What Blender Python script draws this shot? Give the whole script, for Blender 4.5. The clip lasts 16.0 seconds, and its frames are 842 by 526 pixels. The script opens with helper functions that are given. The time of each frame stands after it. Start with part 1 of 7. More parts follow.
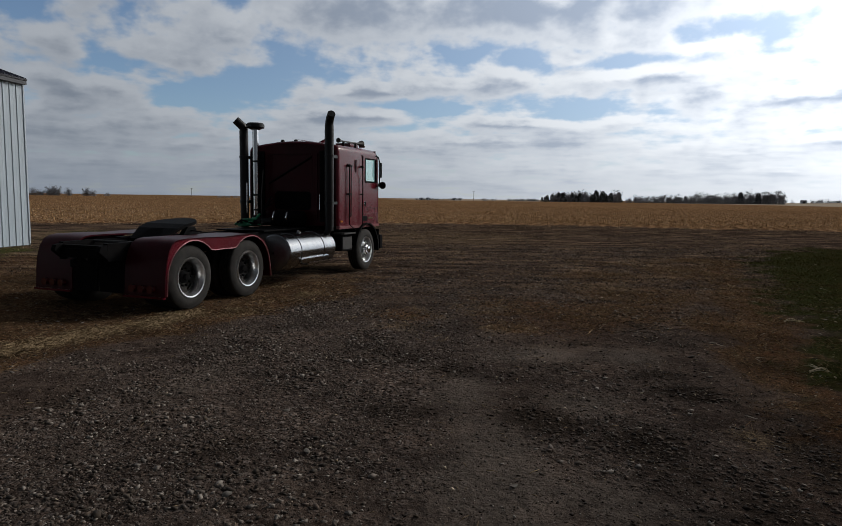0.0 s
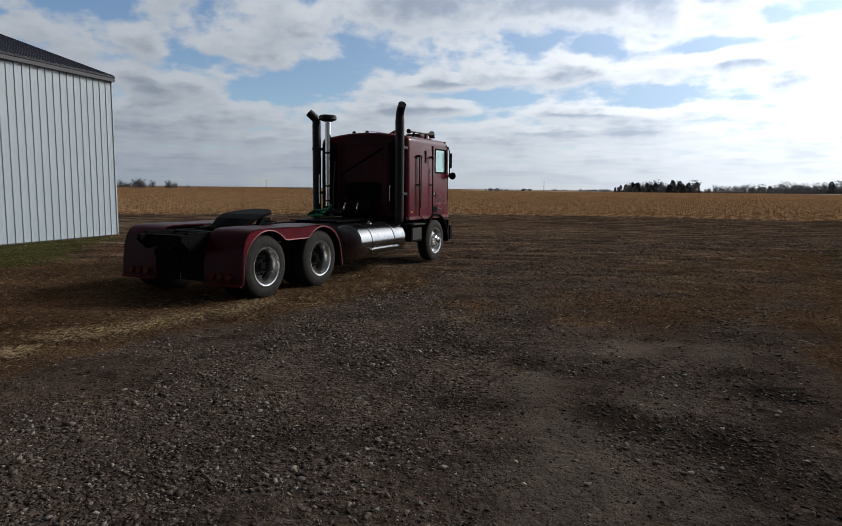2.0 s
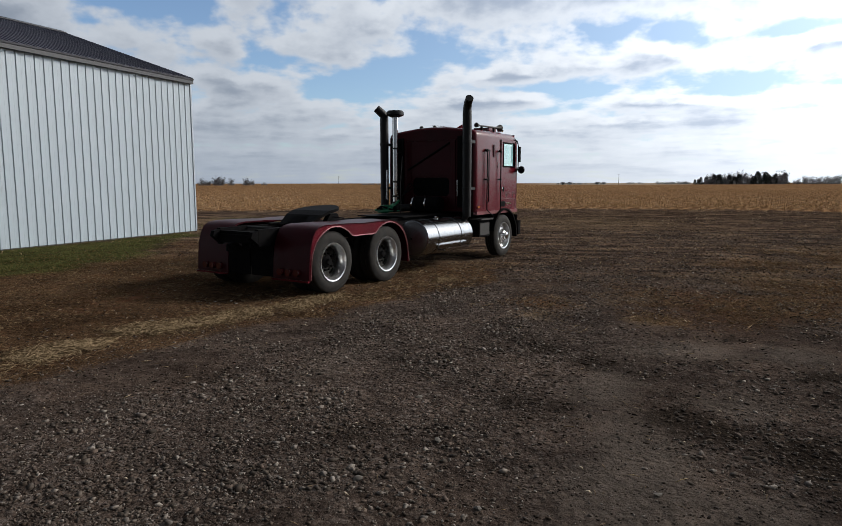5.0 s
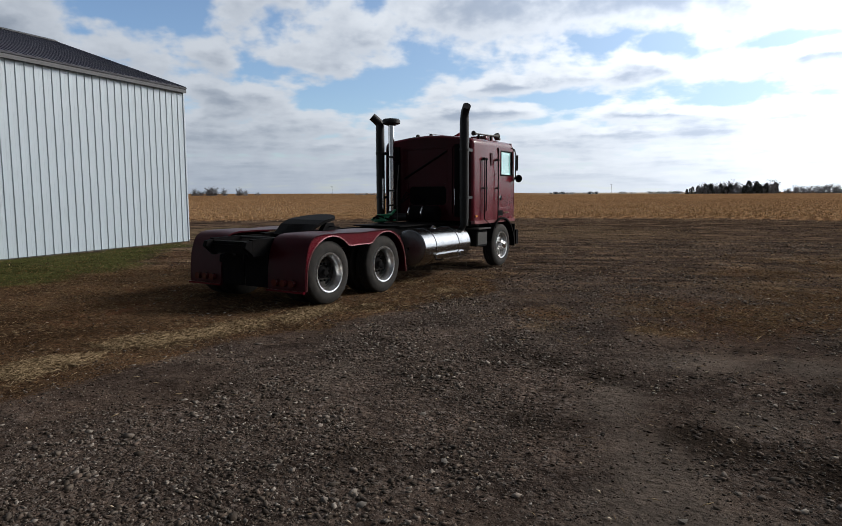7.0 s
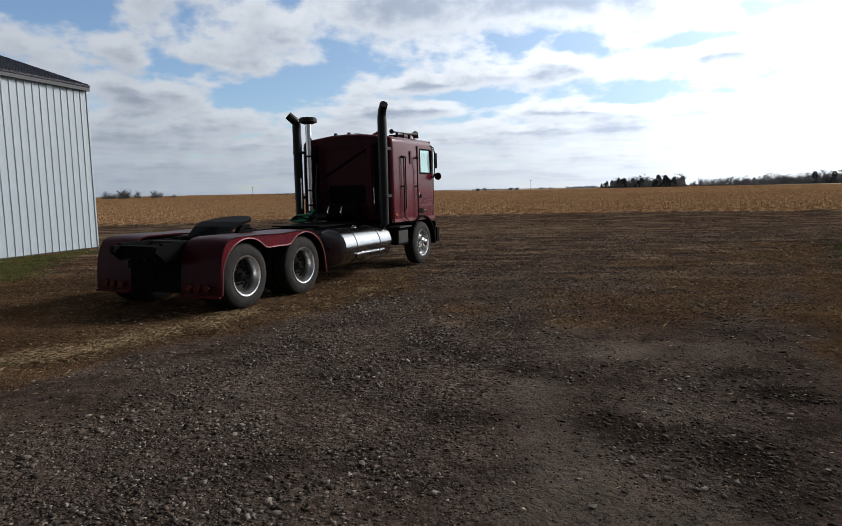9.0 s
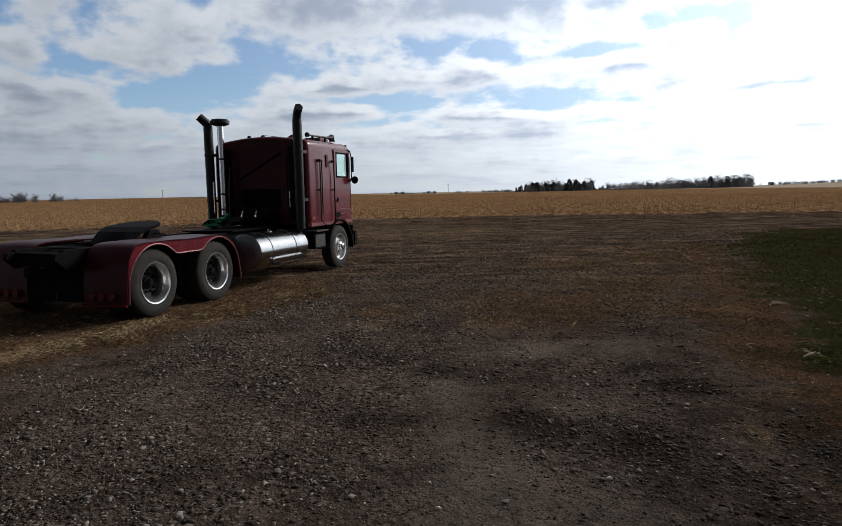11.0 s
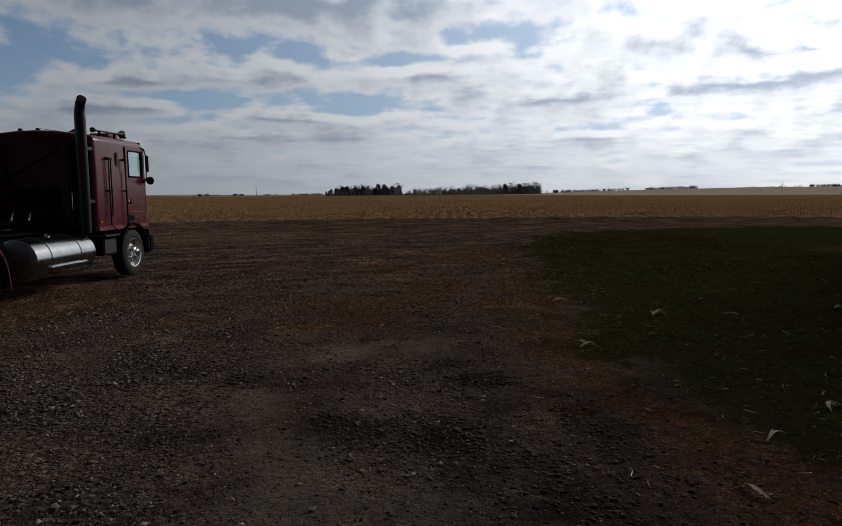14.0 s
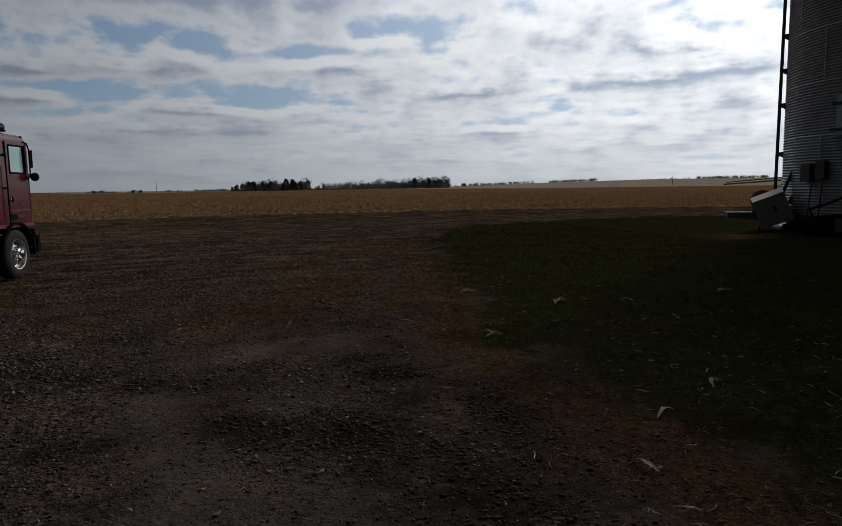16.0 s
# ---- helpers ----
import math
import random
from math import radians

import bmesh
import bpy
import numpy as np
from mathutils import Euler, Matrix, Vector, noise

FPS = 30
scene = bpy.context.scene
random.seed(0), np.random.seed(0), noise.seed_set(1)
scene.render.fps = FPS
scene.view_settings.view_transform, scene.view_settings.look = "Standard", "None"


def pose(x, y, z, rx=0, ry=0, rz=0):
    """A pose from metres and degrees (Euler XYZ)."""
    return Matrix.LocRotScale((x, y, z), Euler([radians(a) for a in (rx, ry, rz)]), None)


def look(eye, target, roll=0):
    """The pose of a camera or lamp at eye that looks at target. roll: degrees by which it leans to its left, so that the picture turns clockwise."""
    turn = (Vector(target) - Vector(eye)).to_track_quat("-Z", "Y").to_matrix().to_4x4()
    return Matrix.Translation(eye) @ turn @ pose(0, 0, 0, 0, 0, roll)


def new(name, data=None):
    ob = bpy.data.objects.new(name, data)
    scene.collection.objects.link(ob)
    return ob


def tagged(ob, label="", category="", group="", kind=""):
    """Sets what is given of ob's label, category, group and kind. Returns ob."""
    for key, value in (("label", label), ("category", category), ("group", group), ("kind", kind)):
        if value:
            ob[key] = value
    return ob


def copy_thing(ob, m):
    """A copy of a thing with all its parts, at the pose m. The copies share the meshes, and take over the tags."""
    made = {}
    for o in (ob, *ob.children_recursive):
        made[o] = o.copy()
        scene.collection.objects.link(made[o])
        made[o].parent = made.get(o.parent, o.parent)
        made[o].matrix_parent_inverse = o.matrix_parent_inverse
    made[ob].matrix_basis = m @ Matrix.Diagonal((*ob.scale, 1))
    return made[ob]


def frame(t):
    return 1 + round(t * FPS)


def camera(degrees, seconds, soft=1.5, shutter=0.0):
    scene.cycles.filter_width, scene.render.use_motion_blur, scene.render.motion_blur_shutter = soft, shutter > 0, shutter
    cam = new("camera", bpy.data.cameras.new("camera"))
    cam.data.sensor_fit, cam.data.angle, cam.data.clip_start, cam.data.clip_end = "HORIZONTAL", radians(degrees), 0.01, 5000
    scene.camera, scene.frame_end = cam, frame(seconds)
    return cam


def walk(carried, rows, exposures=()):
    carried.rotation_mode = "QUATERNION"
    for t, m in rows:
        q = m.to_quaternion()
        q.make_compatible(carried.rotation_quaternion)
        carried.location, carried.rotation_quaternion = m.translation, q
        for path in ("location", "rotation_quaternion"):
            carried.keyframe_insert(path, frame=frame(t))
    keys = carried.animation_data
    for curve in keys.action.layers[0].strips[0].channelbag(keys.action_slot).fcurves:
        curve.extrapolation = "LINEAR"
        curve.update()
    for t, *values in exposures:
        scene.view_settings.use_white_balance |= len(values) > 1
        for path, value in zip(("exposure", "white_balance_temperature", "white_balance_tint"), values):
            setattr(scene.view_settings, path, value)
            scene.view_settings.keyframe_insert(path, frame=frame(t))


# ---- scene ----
cam = camera(66.0, 16.0, soft=0.65)
PATH = [
    (0, (0.094, 0.099, 1.737), (0.054, 2.089, 1.537), 0.8),
    (0.5, (0.084, 0.127, 1.734), (-0.008, 2.114, 1.525), 0.6),
    (1, (0.068, 0.133, 1.733), (-0.101, 2.115, 1.525), 0.7),
    (1.5, (0.061, 0.149, 1.733), (-0.158, 2.124, 1.511), 0.6),
    (2, (0.066, 0.138, 1.73), (-0.183, 2.109, 1.5), 0.6),
    (2.5, (0.067, 0.128, 1.734), (-0.211, 2.095, 1.502), 0.5),
    (3, (0.067, 0.134, 1.727), (-0.245, 2.096, 1.493), -0.0),
    (3.5, (0.064, 0.129, 1.727), (-0.251, 2.091, 1.497), 0.2),
    (4, (0.059, 0.131, 1.724), (-0.284, 2.087, 1.484), 0.2),
    (4.5, (0.055, 0.183, 1.721), (-0.306, 2.131, 1.45), 0.3),
    (5, (0.115, 0.259, 1.727), (-0.347, 2.19, 1.481), -0.1),
    (7.5, (-0.025, 0.499, 1.703), (-0.45, 2.441, 1.488), -0.4),
    (8, (0.007, 0.521, 1.709), (-0.339, 2.479, 1.494), -0.7),
    (8.5, (0.034, 0.505, 1.712), (-0.257, 2.474, 1.518), -0.9),
    (9, (0.072, 0.504, 1.71), (-0.146, 2.48, 1.486), -1.2),
    (11.5, (0.112, 0.472, 1.718), (0.244, 2.456, 1.5), -0.9),
    (12, (0.125, 0.474, 1.721), (0.376, 2.445, 1.496), -0.7),
    (12.5, (0.128, 0.483, 1.716), (0.453, 2.443, 1.487), -0.7),
    (13, (0.136, 0.5, 1.718), (0.556, 2.443, 1.5), -0.4),
    (13.5, (0.145, 0.482, 1.715), (0.663, 2.403, 1.51), -0.5),
    (14, (0.153, 0.481, 1.719), (0.752, 2.377, 1.505), -0.3),
    (14.5, (0.157, 0.473, 1.719), (0.822, 2.348, 1.513), -0.4),
    (15, (0.17, 0.47, 1.719), (0.912, 2.315, 1.509), -0.4),
    (15.5, (0.182, 0.466, 1.716), (0.979, 2.286, 1.49), -0.8),
    (16, (0.197, 0.461, 1.717), (1.048, 2.256, 1.483), -0.8),
]
EXPOSURES = ((0.0, -0.72), (1.5, -0.45), (3.5, -0.26), (5.0, -0.1), (7.5, -0.04), (9.0, -0.08), (11.5, -0.42), (12.5, -0.82), (14.5, -1.3), (16.0, -1.5))
walk(cam, [(t, look(eye, target, roll)) for t, eye, target, roll in PATH], EXPOSURES)

# ---- light ----
SUN_AZ, SUN_EL = 60.0, 28.0          # degrees right of +y, and up
sun_dir = Vector((math.sin(radians(SUN_AZ)) * math.cos(radians(SUN_EL)), math.cos(radians(SUN_AZ)) * math.cos(radians(SUN_EL)), math.sin(radians(SUN_EL))))


class Nodes:
    """Short hand for node trees: every call adds one node and gives its first output."""

    def __init__(self, tree):
        self.tree = tree
        tree.nodes.clear()

    def add(self, kind, out=0, ins=None, **props):
        n = self.tree.nodes.new(kind)
        for k, v in props.items():
            setattr(n, k, v)
        for k, v in (ins or {}).items():
            if isinstance(v, bpy.types.NodeSocket):
                self.tree.links.new(v, n.inputs[k])
            else:
                n.inputs[k].default_value = v
        return n.outputs[out]

    def m(self, op, a, b=0.0, c=0.0, clamp=False):
        return self.add("ShaderNodeMath", 0, {0: a, 1: b, 2: c}, operation=op, use_clamp=clamp)

    def step(self, x, lo, hi):
        return self.add("ShaderNodeMapRange", 0, {"Value": x, "From Min": lo, "From Max": hi, "To Min": 0.0, "To Max": 1.0}, interpolation_type="SMOOTHSTEP")

    def mix(self, f, a, b, blend="MIX"):
        n = self.tree.nodes.new("ShaderNodeMix")
        n.data_type, n.blend_type = "RGBA", blend
        for k, v in ((0, f), (6, a), (7, b)):
            if isinstance(v, bpy.types.NodeSocket):
                self.tree.links.new(v, n.inputs[k])
            else:
                n.inputs[k].default_value = v if k == 0 else (*v, 1.0)[:4]
        return n.outputs[2]

    def noise(self, vec, scale, detail=4.0, rough=0.55, distort=0.0):
        return self.add("ShaderNodeTexNoise", 0, {"Vector": vec, "Scale": scale, "Detail": detail, "Roughness": rough, "Distortion": distort})

    def link(self, a, node, name):
        self.tree.links.new(a, node.inputs[name])


world = bpy.data.worlds.new("sky")
scene.world = world
world.use_nodes = True
N = Nodes(world.node_tree)
direction = N.add("ShaderNodeTexCoord", 0)
sep = N.tree.nodes.new("ShaderNodeSeparateXYZ")
N.tree.links.new(direction, sep.inputs[0])
dx, dy, dz = sep.outputs
up = N.m("MAXIMUM", dz, 0.0)
azim = N.m("ARCTAN2", dx, dy)
elev = N.m("ARCSINE", dz)


def blobs(el, spots):
    """Soft ovals on the sky: azimuth, elevation, half width and half height in degrees, weight, tilt."""
    total = 0.0
    for a, e, w, h, k, tilt in spots:
        da = N.m("SUBTRACT", azim, radians(a))
        de = N.m("SUBTRACT", N.m("SUBTRACT", el, radians(e)), N.m("MULTIPLY", da, tilt))
        qa = N.m("POWER", N.m("DIVIDE", da, radians(w)), 2.0)
        qe = N.m("POWER", N.m("DIVIDE", de, radians(h)), 2.0)
        total = N.m("ADD", total, N.m("MULTIPLY", N.m("EXPONENT", N.m("MULTIPLY", N.m("ADD", qa, qe), -1.0)), k))
    return total


# clear gaps between the cloud rows, and heavier banks
GAPS = (
    (-36.2, 14.6, 5.6, 2.2, 0.34, 0), (-25.9, 14.4, 2.88, 1.26, 0.131, 0), (-15.6, 15.9, 3.2, 1, 0.18, 0), (-26, 10.3, 1.8, 0.69, 0.123, 0), (-21.2, 8, 4.56, 1.49, 0.139, 0.02), (28.6, 13.5, 7.8, 1.49, 0.07, 0.02),
    (8, 9.6, 24, 3.4, 0.085, 0), (-14.1, 9.1, 4.6, 2.29, 0.15, 0), (-5.8, 8, 7.1, 0.54, 0.12, 0), (0.1, 7.5, 2.5, 1.08, 0.14, 0), (7.4, 11.8, 7.1, 1, 0.15, 0), (15.6, 11.5, 5, 0.75, 0.13, 0), (27, 13.4, 2.9, 1.67, 0.1, 0), (28, 10.7, 3.8, 0.92, 0.08, 0), (13.7, 7.7, 6.2, 0.58, 0.11, 0), (-2.3, 6.1, 5, 0.5, 0.09, 0), (22.1, 7.1, 6.2, 0.5, 0.08, 0))
BANKS = (
    (3, 15.4, 15, 1.3, 0.16, -0.02), (-7.5, 14.6, 9, 1.4, 0.07, 0), (-28.5, 7.3, 5, 1.4, 0.11, 0), (27.5, 7.3, 5, 0.7, 0.11, 0), (43.3, 8.2, 7, 0.6, 0.16, 0.03), (46.3, 10.6, 4.2, 0.55, 0.15, -0.02), (50.1, 8.8, 2.6, 0.45, 0.13, 0), (50.2, 6, 4.3, 0.6, 0.1, 0), (-30, 4.8, 14, 1.2, 0.06, 0),
    (-5, 9.1, 4, 0.58, 0.22, 0), (4.9, 9.6, 4, 0.83, 0.24, 0), (16.5, 10, 6.2, 0.75, 0.24, 0), (11.5, 11.6, 1.8, 0.42, 0.17, 0), (30.2, 7.9, 5, 0.5, 0.17, 0), (-8.5, 6.9, 6.2, 0.5, 0.18, 0), (5.9, 6.5, 4.4, 0.42, 0.16, 0), (22.5, 12.1, 4, 0.5, 0.18, 0), (10, 4.6, 6.2, 0.33, 0.09, 0), (-7.9, 4.2, 8.3, 0.38, 0.09, 0), (32, 4.8, 5, 0.33, 0.08, 0))


def cloudiness(stretch, shift, detail):
    """Cloud density, looked up at this height on the sky or a little above it."""
    el = N.m("ADD", N.m("MULTIPLY", elev, stretch), radians(shift))
    inv = N.m("DIVIDE", 1.0, N.m("ADD", N.m("MAXIMUM", N.m("SINE", el), 0.0), 0.20))
    banks = N.add("ShaderNodeCombineXYZ", 0, {0: N.m("MULTIPLY", azim, 2.9), 1: N.m("MULTIPLY", inv, 1.5), 2: 4.3})
    big = N.noise(banks, 2.0, 2.0, 0.5, 0.0)
    puffs = N.add("ShaderNodeCombineXYZ", 0, {0: N.m("MULTIPLY", azim, 3.8), 1: N.m("MULTIPLY", inv, 1.2), 2: 1.7})
    fine = N.noise(puffs, 5.0, 3.0, 0.5, 0.0)
    tufts = N.add("ShaderNodeCombineXYZ", 0, {0: N.m("MULTIPLY", azim, 22.0), 1: N.m("MULTIPLY", el, 34.0), 2: 7.9})
    curl = N.noise(tufts, 1.0, detail, 0.58, 0.2)
    raw = N.m("ADD", N.m("ADD", N.m("MULTIPLY", big, 0.395), N.m("MULTIPLY", fine, 0.36)), N.m("MULTIPLY", curl, 0.215))
    return N.m("ADD", N.m("SUBTRACT", raw, blobs(el, GAPS)), blobs(el, BANKS))


dens, above = cloudiness(1.0, 0.0, 7.0), cloudiness(1.06, 0.25, 5.0)
cover = N.step(dens, 0.335, 0.46)
# flat grey bases under bright tops
shade = N.m("MULTIPLY", N.step(above, 0.36, 0.54), N.m("ADD", 0.30, N.m("MULTIPLY", N.step(dens, 0.44, 0.66), 0.70)))
to_sun = N.add("ShaderNodeVectorMath", 1, {0: direction, 1: tuple(sun_dir)}, operation="DOT_PRODUCT")
glow = N.m("POWER", N.m("MAXIMUM", to_sun, 0.0), 8.0)
wide = N.m("POWER", N.m("MAXIMUM", N.m("ADD", N.m("MULTIPLY", to_sun, 0.5), 0.5), 0.0), 5.0)
clear = N.add("ShaderNodeTexSky", 0, {}, sky_type="NISHITA", sun_disc=False, sun_elevation=radians(SUN_EL), sun_rotation=radians(SUN_AZ), air_density=1.0, dust_density=0.0)
clear = N.mix(1.0, clear, (0.98, 1.12, 1.32), "MULTIPLY")
clear = N.mix(N.m("MINIMUM", N.m("ADD", 0.03, N.m("MULTIPLY", wide, 1.15)), 0.85), clear, N.mix(wide, (4.6, 5.6, 7.0), (17.5, 21.4, 27.0)))
bright = N.mix(wide, (5.2, 5.65, 6.3), (25.5, 26.4, 27.4))
dark = N.mix(wide, (2.7, 3.1, 3.75), (11.0, 13.2, 17.0))
cloud = N.mix(shade, bright, dark)
cloud = N.mix(N.m("MULTIPLY", glow, N.m("SUBTRACT", 0.75, N.m("MULTIPLY", shade, 0.65))), cloud, (43.0, 43.0, 42.5))
sky = N.mix(N.m("MULTIPLY", cover, 0.97), clear, cloud)
# haze lies low over the horizon
haze_col = N.mix(wide, (2.95, 3.55, 4.5), (21.5, 22.4, 23.4))
haze = N.m("SUBTRACT", 1.0, N.step(dz, -0.02, 0.13))
sky = N.mix(N.m("MULTIPLY", haze, 0.78), sky, haze_col)
# the deck thickens overhead and away from the sun
lid = N.m("SUBTRACT", 1.0, N.m("MULTIPLY", N.step(dz, 0.34, 0.75), 0.72))
rear = N.m("ADD", 0.26, N.m("MULTIPLY", N.step(dy, -0.5, 0.35), 0.74))
sky = N.add("ShaderNodeVectorMath", 0, {0: sky, 3: N.m("MULTIPLY", lid, rear)}, operation="SCALE")
back = N.tree.nodes.new("ShaderNodeBackground")
N.link(sky, back, "Color")
back.inputs["Strength"].default_value = 0.10
wo = N.tree.nodes.new("ShaderNodeOutputWorld")
N.tree.links.new(back.outputs[0], wo.inputs[0])

sun_data = bpy.data.lights.new("sun", "SUN")
sun_data.energy, sun_data.angle, sun_data.color = 2.5, radians(14.0), (1.0, 0.93, 0.84)
sun = new("sun", sun_data)
sun.matrix_world = look(sun_dir * 50, (0, 0, 0))


# ---- materials ----
def surface(name, color, rough=0.6, metal=0.0, vary=0.25, scale=6.0, fine_scale=60.0, bump=0.1, second=None, coat=0.0, emit=None, random_tint=0.0, spec=0.5):
    """A painted, stone, wood or metal surface with stains at a large scale and grain at a small one."""
    mat = bpy.data.materials.new(name)
    mat.use_nodes = True
    n = Nodes(mat.node_tree)
    pos = n.add("ShaderNodeTexCoord", 3)
    large = n.noise(pos, scale, 5.0, 0.6)
    small = n.noise(pos, fine_scale, 4.0, 0.65)
    alt = second or tuple(c * 0.55 for c in color)
    f = n.m("MULTIPLY", n.step(large, 0.35, 0.75), vary, clamp=True)
    col = n.mix(f, color, alt)
    col = n.mix(n.m("MULTIPLY", n.step(small, 0.4, 0.75), vary * 0.6, clamp=True), col, tuple(c * 0.7 for c in color))
    if random_tint:
        rnd = n.add("ShaderNodeNewGeometry", 8)
        col = n.mix(n.m("MULTIPLY", rnd, random_tint), col, alt)
    bsdf = n.tree.nodes.new("ShaderNodeBsdfPrincipled")
    n.link(col, bsdf, "Base Color")
    bsdf.inputs["Metallic"].default_value = metal
    bsdf.inputs["Coat Weight"].default_value = coat
    bsdf.inputs["Coat Roughness"].default_value = 0.08
    bsdf.inputs["Specular IOR Level"].default_value = spec
    n.link(n.m("ADD", rough, n.m("MULTIPLY", n.m("SUBTRACT", small, 0.5), 0.25), clamp=True), bsdf, "Roughness")
    if bump:
        b = n.tree.nodes.new("ShaderNodeBump")
        b.inputs["Strength"].default_value, b.inputs["Distance"].default_value = bump, 0.01
        n.link(small, b, "Height")
        n.link(b.outputs[0], bsdf, "Normal")
    if emit:
        bsdf.inputs["Emission Color"].default_value, bsdf.inputs["Emission Strength"].default_value = (*emit[:3], 1), emit[3]
    o = n.tree.nodes.new("ShaderNodeOutputMaterial")
    n.tree.links.new(bsdf.outputs[0], o.inputs[0])
    return mat


M_PAINT = surface("burgundy_paint", (0.118, 0.005, 0.014), 0.26, 0.0, 0.5, 2.5, 220, 0.01, (0.055, 0.004, 0.009), coat=0.2, spec=0.25)
# darker, duller copy of the cab paint: the rear's shade is in its colour
M_PAINT_SHADED = surface("shaded_burgundy_paint", (0.050, 0.004, 0.009), 0.4, 0.0, 0.5, 3.0, 150, 0.02, (0.022, 0.004, 0.006), coat=0.05, spec=0.07)
# lighter than the paint: the bead's highlight is put into its colour
M_TRIM = surface("highlit_burgundy_bead", (0.34, 0.13, 0.14), 0.25, 0.5, 0.3, 8, 200, 0.0)
M_RUBBER = surface("tyre_rubber", (0.020, 0.019, 0.018), 0.82, 0, 0.6, 9, 120, 0.15, (0.045, 0.039, 0.034), spec=0.3)
M_RIM = surface("polished_aluminium_rim", (0.72, 0.73, 0.74), 0.3, 0.95, 0.35, 10, 160, 0.02, (0.32, 0.31, 0.3))
M_HUB = surface("dusty_steel_hub", (0.06, 0.055, 0.05), 0.6, 0.4, 0.5, 12, 90, 0.05)
M_TANK = surface("polished_tank_aluminium", (0.34, 0.35, 0.36), 0.2, 1.0, 0.4, 4, 60, 0.03, (0.22, 0.22, 0.225))
M_TANK_END = surface("dull_tank_end", (0.24, 0.24, 0.24), 0.42, 0.8, 0.5, 5, 80, 0.02, (0.10, 0.095, 0.09))
M_CHROME = surface("chrome", (0.75, 0.75, 0.76), 0.12, 1.0, 0.12, 6, 150, 0.0)
M_BLACK = surface("black_chassis_paint", (0.006, 0.006, 0.007), 0.85, 0.0, 0.5, 7, 90, 0.05, (0.013, 0.012, 0.011), spec=0.05)
M_STACK = surface("sooty_black_steel", (0.018, 0.018, 0.019), 0.45, 0.5, 0.4, 8, 90, 0.04)
M_GREASE = surface("greasy_steel_plate", (0.005, 0.005, 0.006), 0.6, 0.0, 0.6, 9, 60, 0.05, (0.011, 0.010, 0.009), spec=0.04)
M_GREEN_HOSE = surface("green_rubber_hose", (0.012, 0.20, 0.09), 0.5, 0, 0.3, 20, 120, 0.05)
M_RED_LENS = surface("red_lamp_lens", (0.085, 0.006, 0.009), 0.2, 0, 0.1, 20, 100, 0.0, coat=0.4)
M_AMBER = surface("amber_lamp_lens", (0.5, 0.13, 0.015), 0.25, 0, 0.1, 20, 100, 0.0, coat=0.4)
M_INTERIOR = surface("dark_cab_lining", (0.03, 0.026, 0.025), 0.85, 0, 0.4, 6, 60, 0.05)
M_SIDING = surface("white_steel_siding", (0.405, 0.475, 0.53), 0.42, 0.0, 0.22, 0.8, 40, 0.02, (0.37, 0.42, 0.46))
M_ROOF = surface("charcoal_steel_roofing", (0.062, 0.064, 0.098), 0.42, 0.1, 0.35, 1.2, 40, 0.02, (0.075, 0.08, 0.09))
M_GUTTER = surface("grey_gutter_metal", (0.11, 0.115, 0.13), 0.4, 0.2, 0.3, 3, 40, 0.02)
M_ROOF_TRIM = surface("charcoal_trim_metal", (0.018, 0.02, 0.026), 0.45, 0.1, 0.3, 3, 40, 0.02)
M_CONCRETE = surface("weathered_concrete", (0.065, 0.063, 0.058), 0.9, 0, 0.5, 2, 40, 0.2)
M_BIN = surface("galvanised_steel", (0.34, 0.34, 0.345), 0.45, 0.75, 0.5, 1.1, 30, 0.03, (0.19, 0.19, 0.195))
M_BIN_DOOR = surface("pale_grey_door_steel", (0.30, 0.31, 0.32), 0.5, 0.2, 0.3, 3, 40, 0.02)
M_WHITE_METAL = surface("weathered_white_sheet_metal", (0.155, 0.148, 0.14), 0.6, 0.0, 0.45, 3, 50, 0.05, (0.22, 0.19, 0.16))
M_RUST = surface("rusty_red_steel", (0.20, 0.055, 0.028), 0.75, 0.1, 0.5, 5, 50, 0.1, (0.10, 0.04, 0.025))
M_DARK_STEEL = surface("dark_weathered_steel", (0.05, 0.048, 0.046), 0.6, 0.5, 0.4, 6, 60, 0.05)
M_BARK = surface("grey_bark", (0.16, 0.14, 0.125), 0.9, 0, 0.4, 1.5, 20, 0.2)
# pale grey-blue twigs: the haze of distance is mixed into their colour
M_TWIG_HAZED = surface("hazed_bare_twigs", (0.31, 0.315, 0.335), 0.95, 0, 0.5, 0.3, 4, 0.0, (0.20, 0.21, 0.23), random_tint=0.6, spec=0.0)
M_CEDAR = surface("dark_evergreen", (0.085, 0.095, 0.09), 0.95, 0, 0.5, 0.4, 4, 0.0, (0.06, 0.07, 0.066), random_tint=0.6, spec=0.0)
M_POLE = surface("weathered_pole_wood", (0.12, 0.095, 0.075), 0.9, 0, 0.4, 2, 30, 0.1)
M_STRAW = surface("dry_straw", (0.40, 0.305, 0.185), 0.9, 0, 0.5, 6, 60, 0.0, (0.15, 0.10, 0.058), random_tint=0.8, spec=0.0)
M_PALE_STONE = surface("pale_limestone", (0.165, 0.148, 0.13), 0.9, 0, 0.4, 14, 90, 0.2, (0.13, 0.115, 0.10), spec=0.2)
